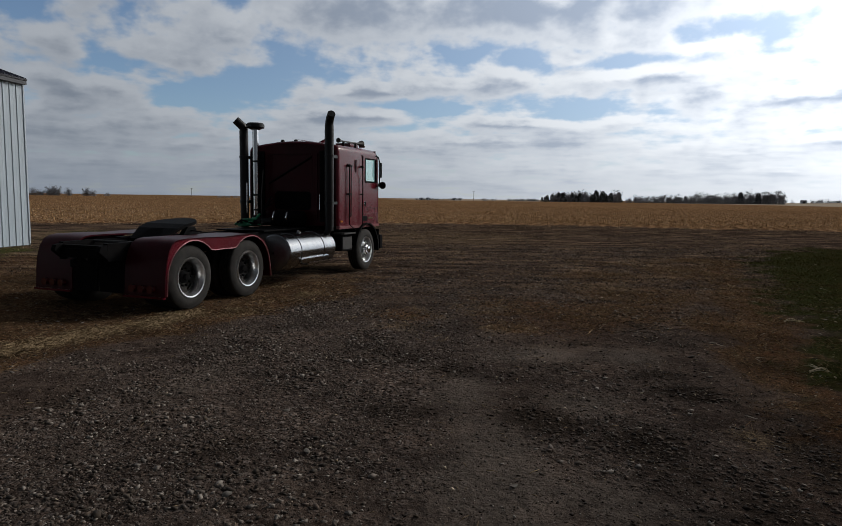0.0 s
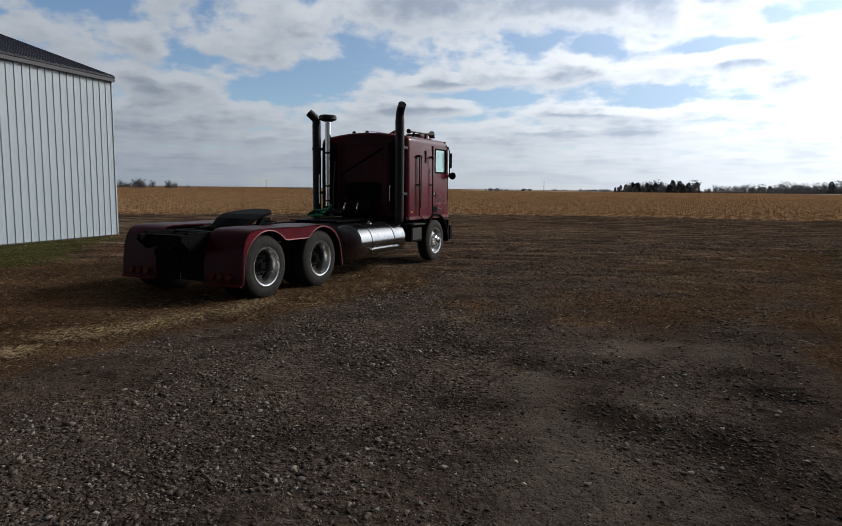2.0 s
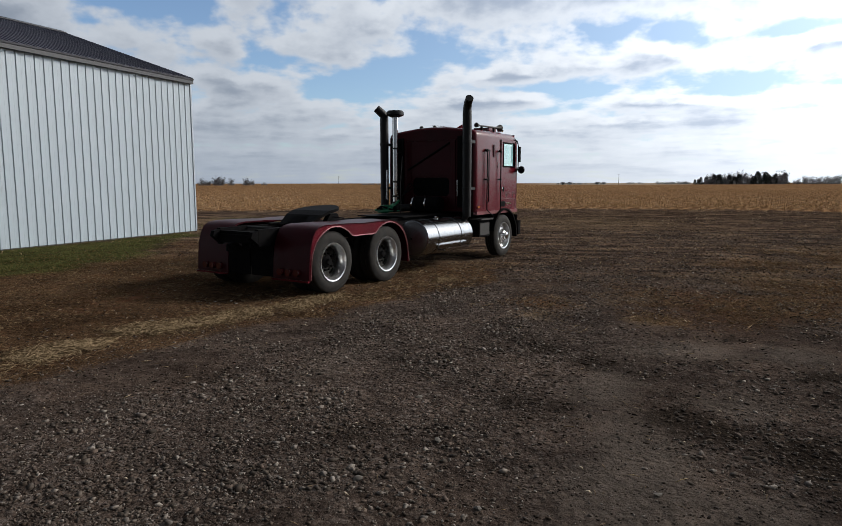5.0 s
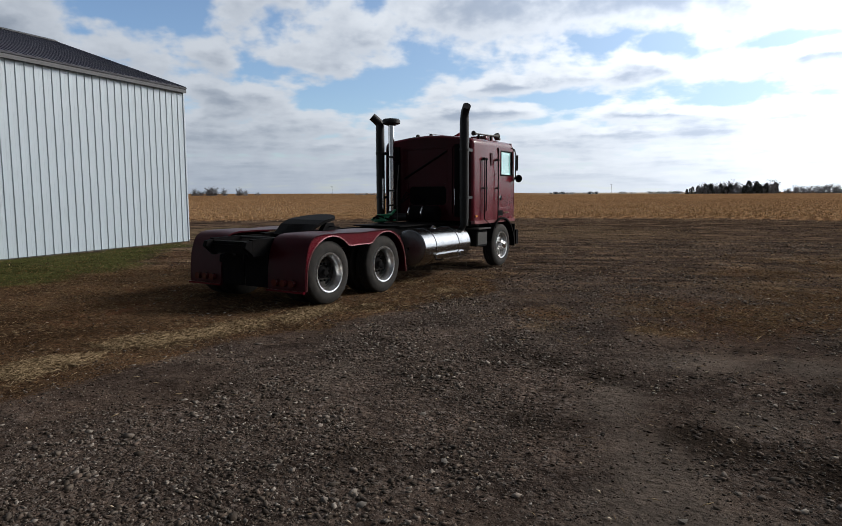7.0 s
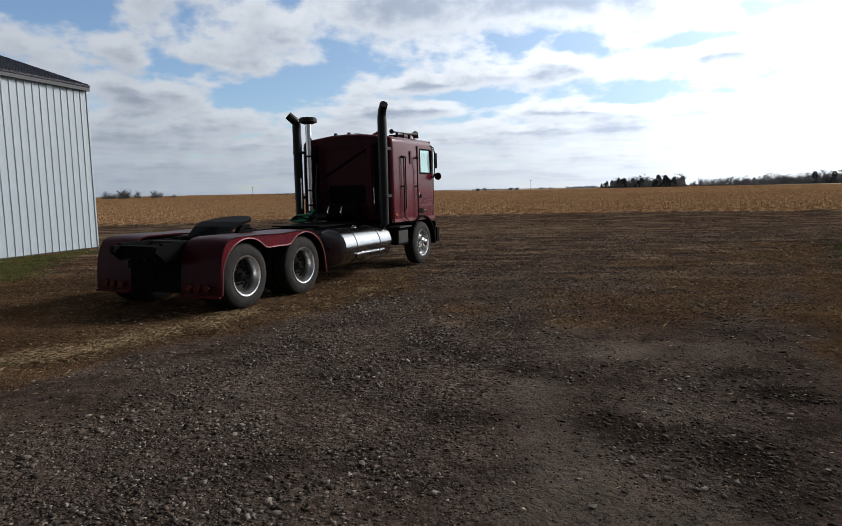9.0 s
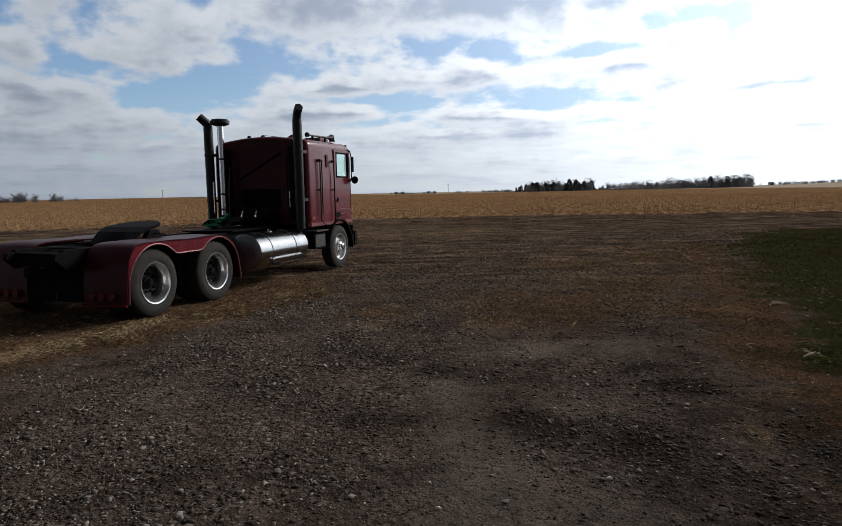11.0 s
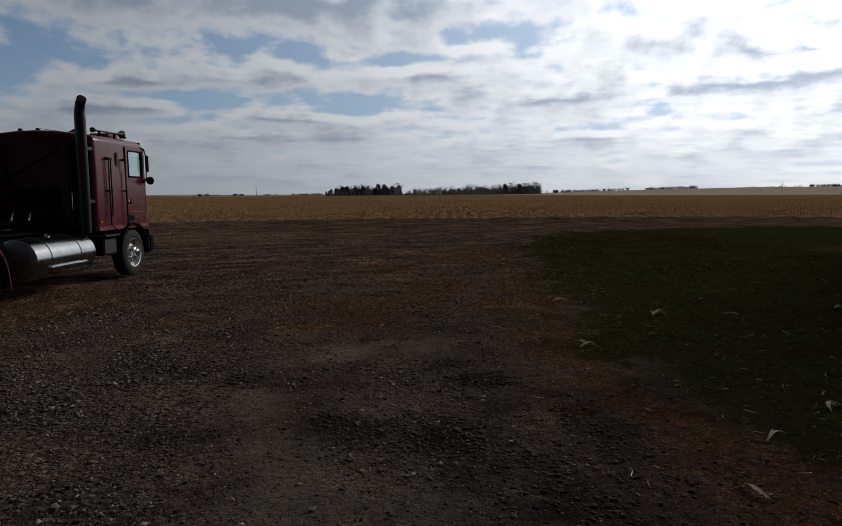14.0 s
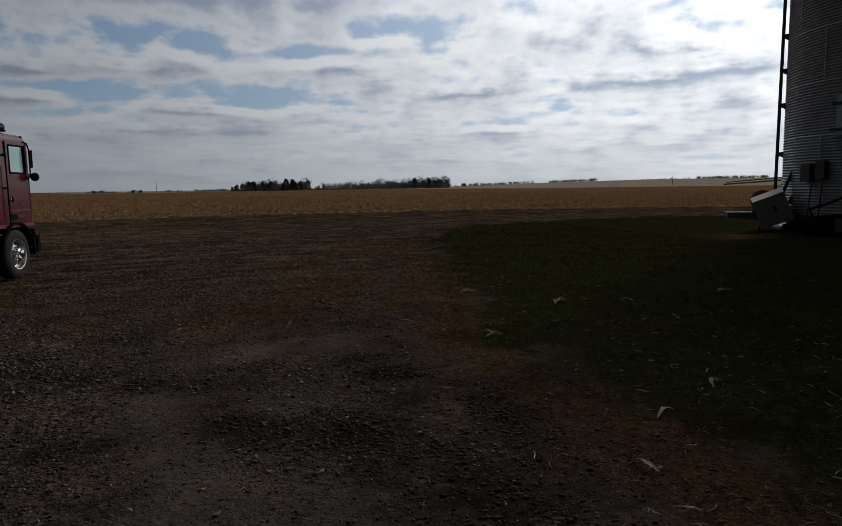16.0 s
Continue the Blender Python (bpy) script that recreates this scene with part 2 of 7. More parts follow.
M_STALK = surface("corn_stubble", (0.68, 0.435, 0.225), 0.9, 0, 0.4, 3, 40, 0.0, (0.14, 0.075, 0.035), random_tint=0.9, spec=0.0)
M_GRASS = surface("green_lawn_blades", (0.042, 0.048, 0.017), 0.85, 0, 0.6, 2, 30, 0.0, (0.088, 0.070, 0.028), random_tint=0.7, spec=0.0)
# brighter copy of the lawn blades: sunlight by the shed put into the colour
M_GRASS_SUNLIT = surface("sunlit_green_grass", (0.085, 0.090, 0.026), 0.9, 0, 0.4, 2, 30, 0.0, (0.15, 0.11, 0.05), random_tint=0.9, spec=0.0)
M_DEAD = surface("dead_brown_grass", (0.27, 0.165, 0.08), 0.95, 0, 0.4, 3, 40, 0.0, (0.07, 0.04, 0.02), random_tint=1.0, spec=0.0)
M_TRASH = surface("bleached_corn_trash", (0.74, 0.57, 0.38), 0.95, 0, 0.4, 3, 40, 0.0, (0.30, 0.17, 0.08), random_tint=0.9, spec=0.0)
M_SCRAP = surface("weathered_leaf_scrap", (0.62, 0.53, 0.40), 0.9, 0, 0.4, 12, 80, 0.1, (0.2, 0.15, 0.1), random_tint=0.8, spec=0.0)
M_HUSK = surface("pale_corn_husk", (0.74, 0.67, 0.54), 0.85, 0, 0.35, 12, 80, 0.1, spec=0.2)


def stones(name, tones, rough=0.9):
    """Loose pieces, each of one tone out of several, dusty and grained."""
    mat = bpy.data.materials.new(name)
    mat.use_nodes = True
    n = Nodes(mat.node_tree)
    pos = n.add("ShaderNodeTexCoord", 3)
    ramp = n.tree.nodes.new("ShaderNodeValToRGB")
    ramp.color_ramp.interpolation = "CONSTANT"
    while len(ramp.color_ramp.elements) < len(tones):
        ramp.color_ramp.elements.new(0.5)
    for i, (e, c) in enumerate(zip(ramp.color_ramp.elements, tones)):
        e.position, e.color = i / len(tones), (*c, 1.0)
    n.link(n.add("ShaderNodeNewGeometry", 8), ramp, 0)
    grain = n.noise(pos, 70.0, 4, 0.65)
    col = n.mix(n.m("MULTIPLY", n.step(grain, 0.42, 0.7), 0.5), ramp.outputs[0], (0.06, 0.048, 0.038))
    bsdf = n.tree.nodes.new("ShaderNodeBsdfPrincipled")
    n.link(col, bsdf, "Base Color")
    bsdf.inputs["Roughness"].default_value, bsdf.inputs["Specular IOR Level"].default_value = rough, 0.1
    o = n.tree.nodes.new("ShaderNodeOutputMaterial")
    n.tree.links.new(bsdf.outputs[0], o.inputs[0])
    return mat


M_STONE = stones("grey_gravel_stone", ((0.151, 0.124, 0.104), (0.070, 0.057, 0.046), (0.117, 0.095, 0.077), (0.235, 0.200, 0.172), (0.042, 0.034, 0.028), (0.140, 0.105, 0.085), (0.089, 0.073, 0.061), (0.167, 0.146, 0.129), (0.068, 0.054, 0.043), (0.117, 0.089, 0.071), (0.30, 0.265, 0.23), (0.099, 0.081, 0.067)))
M_CLOD = stones("brown_earth_clod", ((0.066, 0.048, 0.036), (0.030, 0.022, 0.017), (0.047, 0.034, 0.026), (0.086, 0.065, 0.049), (0.022, 0.016, 0.013), (0.058, 0.041, 0.030)))


def glass(name, tint, rough=0.02):
    mat = bpy.data.materials.new(name)
    mat.use_nodes = True
    n = Nodes(mat.node_tree)
    thin = n.add("ShaderNodeBsdfTransparent", 0, {"Color": (*tint, 1)})
    gloss = n.add("ShaderNodeBsdfGlossy", 0, {"Color": (1, 1, 1, 1), "Roughness": rough})
    face = n.add("ShaderNodeLayerWeight", 1, {"Blend": 0.5})
    fres = n.m("ADD", 0.04, n.m("MULTIPLY", n.m("POWER", face, 4.0), 0.7))
    both = n.add("ShaderNodeMixShader", 0, {0: fres, 1: thin, 2: gloss})
    o = n.tree.nodes.new("ShaderNodeOutputMaterial")
    n.tree.links.new(both, o.inputs[0])
    return mat


M_GLASS = glass("greenish_cab_glass", (0.86, 0.955, 0.93))


def ground_material():
    """Earth, gravel, lawn, straw and stubble by the zones laid on the sheet, broken up by noise at several scales."""
    mat = bpy.data.materials.new("farmyard_ground")
    mat.use_nodes = True
    n = Nodes(mat.node_tree)
    pos = n.add("ShaderNodeNewGeometry", 0)
    za = n.add("ShaderNodeVertexColor", 0, layer_name="zones")
    sa = n.tree.nodes.new("ShaderNodeSeparateColor")
    n.tree.links.new(za, sa.inputs[0])
    zb = n.add("ShaderNodeVertexColor", 0, layer_name="zones_far")
    sb = n.tree.nodes.new("ShaderNodeSeparateColor")
    n.tree.links.new(zb, sb.inputs[0])
    gravel, green, straw = sa.outputs
    russet = n.add("ShaderNodeVertexColor", 1, layer_name="zones")
    field, dark, pale = sb.outputs
    n0 = n.noise(pos, 0.35, 5, 0.6)
    n1 = n.noise(pos, 0.9, 6, 0.6)
    n5 = n.noise(pos, 2.6, 5, 0.65)
    n2 = n.noise(pos, 7.0, 6, 0.65)
    n3 = n.noise(pos, 45.0, 5, 0.7)
    n4 = n.noise(pos, 160.0, 3, 0.6)

    def broken(mask, soft=0.25):
        k = n.m("ADD", mask, n.m("MULTIPLY", n.m("SUBTRACT", n.m("ADD", n.m("MULTIPLY", n2, 0.55), n.m("MULTIPLY", n3, 0.45)), 0.5), 1.9))
        return n.step(k, 0.5 - soft, 0.5 + soft)

    earth = n.mix(n.step(n1, 0.3, 0.7), (0.050, 0.036, 0.028), (0.092, 0.068, 0.053))
    earth = n.mix(n.step(n3, 0.45, 0.75), earth, (0.130, 0.100, 0.077))
    grit = n.mix(n.step(n2, 0.3, 0.7), (0.084, 0.064, 0.051), (0.148, 0.116, 0.094))
    cells = n.add("ShaderNodeTexVoronoi", 0, {"Vector": pos, "Scale": 42.0, "Randomness": 1.0})
    cellc = n.add("ShaderNodeTexVoronoi", 1, {"Vector": pos, "Scale": 42.0, "Randomness": 1.0})
    tone = n.add("ShaderNodeSeparateColor", 0, {0: cellc})
    grit = n.mix(n.m("MULTIPLY", n.step(tone, 0.5, 1.0), 0.6), grit, (0.19, 0.168, 0.148))
    # shade between the stones, painted dark by distance from each cell's centre
    grit = n.mix(n.m("MULTIPLY", n.step(cells, 0.4, 0.8), 0.45), grit, (0.034, 0.028, 0.023))
    coarse = n.add("ShaderNodeTexVoronoi", 0, {"Vector": pos, "Scale": 17.0, "Randomness": 1.0})
    coarse_tone = n.add("ShaderNodeSeparateColor", 0, {0: n.add("ShaderNodeTexVoronoi", 1, {"Vector": pos, "Scale": 17.0, "Randomness": 1.0})})
    knob = n.m("SUBTRACT", 1.0, n.step(coarse, 0.30, 0.62))
    grit = n.mix(n.m("MULTIPLY", n.m("MULTIPLY", n.step(coarse_tone, 0.62, 0.9), knob), 0.75), grit, (0.23, 0.20, 0.175))
    grit = n.mix(n.m("MULTIPLY", n.m("SUBTRACT", 1.0, n.step(coarse_tone, 0.12, 0.3)), 0.45), grit, (0.028, 0.022, 0.018))
    swept = n.noise(n.add("ShaderNodeMapping", 0, {"Vector": pos, "Rotation": (0.0, 0.0, radians(-8)), "Scale": (0.16, 0.75, 1.0)}), 1.0, 6, 0.6)
    earth = n.mix(n.m("MULTIPLY", n.step(swept, 0.5, 0.66), 0.75), earth, (0.160, 0.123, 0.095))
    earth = n.mix(n.m("MULTIPLY", n.m("SUBTRACT", 1.0, n.step(swept, 0.34, 0.46)), 0.6), earth, (0.032, 0.022, 0.016))
    earth = n.mix(n.m("MULTIPLY", n.step(n0, 0.42, 0.62), 0.6), earth, (0.142, 0.111, 0.089))
    earth = n.mix(n.m("MULTIPLY", n.step(n5, 0.5, 0.66), 0.7), earth, (0.022, 0.017, 0.014))
    grit = n.mix(n.m("MULTIPLY", n.step(n5, 0.50, 0.68), 0.4), grit, (0.036, 0.028, 0.023))
    col = n.mix(broken(gravel, 0.35), earth, grit)
    dead = n.mix(n.step(n3, 0.4, 0.65), (0.055, 0.028, 0.016), (0.16, 0.086, 0.042))
    col = n.mix(broken(russet, 0.3), col, dead)
    near = n.tree.nodes.new("ShaderNodeSeparateColor")
    n.tree.links.new(n.add("ShaderNodeVertexColor", 0, layer_name="zones_near"), near.inputs[0])
    sand, clods, litter_brown = near.outputs
    fines = n.mix(n.step(n3, 0.35, 0.7), (0.112, 0.094, 0.078), (0.158, 0.134, 0.112))
    fines = n.mix(n.m("MULTIPLY", n.step(n2, 0.5, 0.68), 0.4), fines, (0.062, 0.048, 0.038))
    col = n.mix(n.m("MULTIPLY", broken(sand, 0.4), 0.9), col, fines)
    crumbs = n.mix(n.step(n3, 0.4, 0.65), (0.014, 0.011, 0.009), (0.050, 0.038, 0.029))
    col = n.mix(n.m("MULTIPLY", broken(n.m("MULTIPLY", clods, 0.85), 0.2), 0.75), col, crumbs)
    leafy = n.mix(n.step(n3, 0.40, 0.66), (0.030, 0.017, 0.010), (0.190, 0.106, 0.050))
    leafy = n.mix(n.m("MULTIPLY", n.step(swept, 0.5, 0.62), 0.6), leafy, (0.21, 0.145, 0.082))
    col = n.mix(n.m("MULTIPLY", broken(litter_brown, 0.35), 0.6), col, leafy)
    clutter = n.noise(pos, 13.0, 5, 0.72)
    col = n.mix(n.m("MULTIPLY", n.step(clutter, 0.53, 0.62), 0.5), col, (0.026, 0.020, 0.016))
    col = n.mix(n.m("MULTIPLY", n.m("SUBTRACT", 1.0, n.step(clutter, 0.37, 0.45)), 0.6), col, (0.175, 0.140, 0.112))
    n6 = n.noise(pos, 95.0, 3, 0.6)
    col = n.mix(n.m("MULTIPLY", n.step(n4, 0.5, 0.62), 0.45), col, (0.022, 0.018, 0.015))
    col = n.mix(n.m("MULTIPLY", n.step(n6, 0.57, 0.66), 0.5), col, (0.215, 0.185, 0.158))
    col = n.mix(n.m("MULTIPLY", n.step(n3, 0.55, 0.66), 0.32), col, (0.026, 0.020, 0.016))
    col = n.mix(1.0, col, (0.87, 0.825, 0.835), "MULTIPLY")
    col = n.mix(n.m("MULTIPLY", broken(sand, 0.4), 0.34), col, fines)
    col = n.mix(n.m("MULTIPLY", broken(n.m("MULTIPLY", clods, 0.85), 0.2), 0.7), col, crumbs)
    hay = n.mix(n.step(n3, 0.38, 0.66), (0.080, 0.053, 0.033), (0.27, 0.20, 0.125))
    col = n.mix(broken(straw, 0.3), col, hay)
    lawn = n.mix(n.step(n2, 0.3, 0.75), (0.013, 0.016, 0.006), (0.037, 0.038, 0.014))
    lawn = n.mix(n.m("MULTIPLY", n.step(n5, 0.45, 0.65), 0.5), lawn, (0.029, 0.039, 0.010))
    lawn = n.mix(n.m("MULTIPLY", n.step(n1, 0.48, 0.62), 0.65), lawn, (0.056, 0.044, 0.018))
    lawn = n.mix(n.m("MULTIPLY", n.step(n3, 0.5, 0.7), 0.5), lawn, (0.085, 0.066, 0.028))
    grassy = broken(n.m("MULTIPLY", green, 1.35), 0.3)
    col = n.mix(grassy, col, lawn)
    soil = n.mix(n.step(n2, 0.3, 0.7), (0.034, 0.024, 0.018), (0.066, 0.047, 0.035))
    soil = n.mix(n.m("MULTIPLY", n.step(swept, 0.48, 0.66), 0.6), soil, (0.115, 0.079, 0.054))
    col = n.mix(broken(dark, 0.35), col, soil)
    # far yard: tan litter swept in streaks over dark damp earth
    yy = n.add("ShaderNodeSeparateXYZ", 1, {0: pos})
    deep = n.m("MULTIPLY", n.step(yy, 9.0, 16.0), n.m("SUBTRACT", 1.0, grassy))
    col = n.mix(n.m("MULTIPLY", deep, 0.4), col, n.mix(n.step(n2, 0.38, 0.62), (0.036, 0.022, 0.016), (0.140, 0.088, 0.058)))
    streak = n.noise(n.add("ShaderNodeMapping", 0, {"Vector": pos, "Rotation": (0.0, 0.0, radians(-4)), "Scale": (0.45, 1.5, 1.0)}), 1.0, 7, 0.70)
    col = n.mix(n.m("MULTIPLY", n.m("MULTIPLY", n.step(streak, 0.51, 0.59), 0.8), deep), col, (0.200, 0.138, 0.090))
    col = n.mix(n.m("MULTIPLY", n.m("MULTIPLY", n.m("SUBTRACT", 1.0, n.step(streak, 0.40, 0.47)), 0.88), deep), col, (0.020, 0.014, 0.011))
    # brown leaf and trampled grass lie over grit and earth, in ragged mats
    mats = n.noise(pos, 4.5, 6, 0.7)
    turf = n.mix(n.step(n3, 0.42, 0.62), (0.042, 0.024, 0.014), (0.150, 0.089, 0.046))
    turf = n.mix(n.m("MULTIPLY", n.step(n5, 0.48, 0.62), 0.55), turf, (0.105, 0.050, 0.024))
    turf = n.mix(n.m("MULTIPLY", n.step(n6, 0.56, 0.66), 0.5), turf, (0.25, 0.185, 0.10))
    turf = n.mix(n.m("MULTIPLY", n.step(clutter, 0.50, 0.58), 0.7), turf, (0.022, 0.013, 0.009))
    turf = n.mix(n.m("MULTIPLY", n.step(russet, 0.25, 0.7), n.m("MULTIPLY", n.step(n2, 0.40, 0.6), n.step(n5, 0.42, 0.58))), turf, (0.110, 0.047, 0.026))
    lying = n.step(n.m("ADD", n.m("MULTIPLY", litter_brown, 0.62), n.m("MULTIPLY", mats, 0.7)), 0.56, 0.80)
    col = n.mix(n.m("MULTIPLY", n.m("MULTIPLY", lying, 0.75), n.m("SUBTRACT", 1.0, grassy)), col, turf)
    # patchy grass by the shed, coloured lighter than the lawn to look sunlit
    sunlit_grass = n.mix(n.step(n2, 0.3, 0.7), (0.030, 0.037, 0.012), (0.082, 0.082, 0.030))
    col = n.mix(broken(n.add("ShaderNodeVertexColor", 1, layer_name="zones_far"), 0.3), col, sunlit_grass)
    # trodden and damp patches, a metre or two across, over the whole yard
    damp = n.noise(pos, 0.9, 8, 0.68)
    col = n.mix(n.m("MULTIPLY", n.step(damp, 0.50, 0.60), 0.55), col, n.mix(1.0, col, (0.34, 0.33, 0.34), "MULTIPLY"))
    col = n.mix(n.m("MULTIPLY", n.m("SUBTRACT", 1.0, n.step(damp, 0.38, 0.48)), 0.6), col, n.mix(1.0, col, (1.55, 1.5, 1.45), "MULTIPLY"))
    # stubble field: rows, trash and bare earth
    turn = n.add("ShaderNodeVectorRotate", 0, {"Vector": pos, "Angle": radians(20)}, rotation_type="Z_AXIS")
    rows = n.add("ShaderNodeTexWave", 0, {"Vector": turn, "Scale": 0.41, "Distortion": 6.0, "Detail": 3.0, "Detail Scale": 1.5}, bands_direction="X")
    wide_n = n.noise(pos, 0.05, 5, 0.6)
    litter = n.m("ADD", n.m("MULTIPLY", n2, 0.6), n.m("MULTIPLY", rows, 0.2))
    stub = n.mix(n.step(litter, 0.32, 0.64), (0.125, 0.066, 0.034), (0.52, 0.315, 0.160))
    stub = n.mix(n.m("MULTIPLY", n.step(wide_n, 0.4, 0.7), 0.45), stub, (0.27, 0.158, 0.086))
    col = n.mix(broken(field, 0.12), col, stub)
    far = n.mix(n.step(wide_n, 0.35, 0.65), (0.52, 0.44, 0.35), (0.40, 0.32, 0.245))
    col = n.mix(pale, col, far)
    bsdf = n.tree.nodes.new("ShaderNodeBsdfPrincipled")
    n.link(col, bsdf, "Base Color")
    bsdf.inputs["Roughness"].default_value = 1.0
    bsdf.inputs["Specular IOR Level"].default_value = 0.0
    b = n.tree.nodes.new("ShaderNodeBump")
    b.inputs["Strength"].default_value, b.inputs["Distance"].default_value = 0.85, 0.065
    h = n.m("ADD", n.m("MULTIPLY", n2, 0.75), n.m("ADD", n.m("MULTIPLY", n3, 0.26), n.m("MULTIPLY", n.m("ADD", n.m("MULTIPLY", knob, 1.6), n.m("SUBTRACT", 1.0, cells)), n.m("MULTIPLY", gravel, 0.14))))
    n.link(h, b, "Height")
    n.link(b.outputs[0], bsdf, "Normal")
    o = n.tree.nodes.new("ShaderNodeOutputMaterial")
    n.tree.links.new(bsdf.outputs[0], o.inputs[0])
    return mat


M_GROUND = ground_material()


# ---- mesh helpers ----
def part(name, bm, mat, parent=None, label="", smooth=False):
    """Links a bmesh as one mesh object, under a thing or a part."""
    me = bpy.data.meshes.new(name)
    bmesh.ops.recalc_face_normals(bm, faces=bm.faces)
    bm.to_mesh(me)
    bm.free()
    me.materials.append(mat)
    if smooth:
        me.shade_smooth()
        me.set_sharp_from_angle(angle=radians(38))
    ob = new(name, me)
    ob.parent = parent
    if label:
        tagged(ob, label)
    return ob


def same(name, ob, parent, m=None):
    """One more part that shares its mesh."""
    o = new(name, ob.data)
    o.parent = parent
    if m is not None:
        o.matrix_basis = m
    return o


def thing(name, m, label, category, group="", kind=""):
    ob = new(name)
    ob.empty_display_size = 0.2
    ob.matrix_world = m
    return tagged(ob, label, category, group, kind)


def bevel(bm, width, segs=2, angle=30):
    edges = [e for e in bm.edges if len(e.link_faces) == 2 and e.calc_face_angle() > radians(angle)]
    bmesh.ops.bevel(bm, geom=edges, offset=width, segments=segs, affect="EDGES", profile=0.5, clamp_overlap=True)
    return bm


def box(x0, x1, y0, y1, z0, z1, bev=0.0, segs=2, bm=None):
    own = bm is None
    bm = bm or bmesh.new()
    v = [bm.verts.new((x, y, z)) for x in (x0, x1) for y in (y0, y1) for z in (z0, z1)]
    for q in ((0, 1, 3, 2), (4, 6, 7, 5), (0, 4, 5, 1), (2, 3, 7, 6), (0, 2, 6, 4), (1, 5, 7, 3)):
        bm.faces.new([v[i] for i in q])
    if own and bev:
        bevel(bm, bev, segs)
    return bm


def extrude(profile, axis, a, b, bev=0.0, segs=2, bm=None):
    """A closed profile of (u, v) pulled along an axis from a to b. u, v are the two other axes in the order x, y, z."""
    own = bm is None
    bm = bm or bmesh.new()

    def at(u, v, w):
        return {"x": (w, u, v), "y": (u, w, v), "z": (u, v, w)}[axis]
    lo = [bm.verts.new(at(u, v, a)) for u, v in profile]
    hi = [bm.verts.new(at(u, v, b)) for u, v in profile]
    bm.faces.new(lo)
    bm.faces.new(hi[::-1])
    n = len(profile)
    for i in range(n):
        bm.faces.new((lo[i], lo[(i + 1) % n], hi[(i + 1) % n], hi[i]))
    if own and bev:
        bmesh.ops.recalc_face_normals(bm, faces=bm.faces)
        bevel(bm, bev, segs)
    return bm


def lathe(profile, segs=32, axis="y", centre=(0, 0, 0), bm=None, closed=True):
    """Turns a profile of (radius, along) round an axis through centre."""
    bm = bm or bmesh.new()
    rings = []
    for r, s in profile:
        ring = []
        for i in range(segs):
            a = 2 * math.pi * i / segs
            c, d = r * math.cos(a), r * math.sin(a)
            p = {"x": (s, c, d), "y": (c, s, d), "z": (c, d, s)}[axis]
            ring.append(bm.verts.new(Vector(p) + Vector(centre)))
        rings.append(ring)
    for p, q in zip(rings, rings[1:]):
        for i in range(segs):
            bm.faces.new((p[i], p[(i + 1) % segs], q[(i + 1) % segs], q[i]))
    if closed:
        bm.faces.new(rings[0])
        bm.faces.new(rings[-1][::-1])
    return bm


def tube(points, radius, segs=10, bm=None, radii=None):
    """A round tube along points, with capped ends."""
    bm = bm or bmesh.new()
    pts = [Vector(p) for p in points]
    rings, side = [], None
    for i, p in enumerate(pts):
        d = (pts[min(i + 1, len(pts) - 1)] - pts[max(i - 1, 0)]).normalized()
        if side is None:
            side = d.orthogonal().normalized()
        side = (side - d * side.dot(d)).normalized()
        other = d.cross(side)
        r = radii[i] if radii else radius
        rings.append([bm.verts.new(p + (side * math.cos(2 * math.pi * k / segs) + other * math.sin(2 * math.pi * k / segs)) * r) for k in range(segs)])
    for a, b in zip(rings, rings[1:]):
        for k in range(segs):
            bm.faces.new((a[k], a[(k + 1) % segs], b[(k + 1) % segs], b[k]))
    bm.faces.new(rings[0][::-1])
    bm.faces.new(rings[-1])
    return bm


def arc(cx, cy, r, a0, a1, n):
    return [(cx + r * math.cos(radians(a0 + (a1 - a0) * i / n)), cy + r * math.sin(radians(a0 + (a1 - a0) * i / n))) for i in range(n + 1)]


def swarm(name, base_v, base_f, place, yaw, size, mat, label, category, lean=None, parent=None, squash=None):
    """Many small loose pieces joined into one mesh of kind stuff."""
    bv = np.array(base_v, float)
    n, k = len(place), len(bv)
    c, s = np.cos(yaw)[:, None], np.sin(yaw)[:, None]
    sz = size[:, None]
    x, y, z = bv[None, :, 0] * sz, bv[None, :, 1] * sz, bv[None, :, 2] * sz
    if squash is not None:
        z = z * squash[:, None]
    if lean is not None:
        cl, sl = np.cos(lean)[:, None], np.sin(lean)[:, None]
        x, z = x * cl + z * sl, -x * sl + z * cl
    v = np.stack((x * c - y * s, x * s + y * c, z), -1) + place[:, None, :]
    me = bpy.data.meshes.new(name)
    faces = np.array(base_f)
    f = (faces[None] + (np.arange(n) * k)[:, None, None]).reshape(-1, faces.shape[1])
    me.vertices.add(n * k)
    me.vertices.foreach_set("co", v.reshape(-1))
    w = faces.shape[1]
    me.loops.add(f.size)
    me.loops.foreach_set("vertex_index", f.reshape(-1).astype(np.int32))
    me.polygons.add(len(f))
    me.polygons.foreach_set("loop_start", np.arange(0, f.size, w, dtype=np.int32))
    me.update(calc_edges=True)
    me.validate()
    me.materials.append(mat)
    ob = new(name, me)
    ob.parent = parent
    return tagged(ob, label, category, kind="stuff")


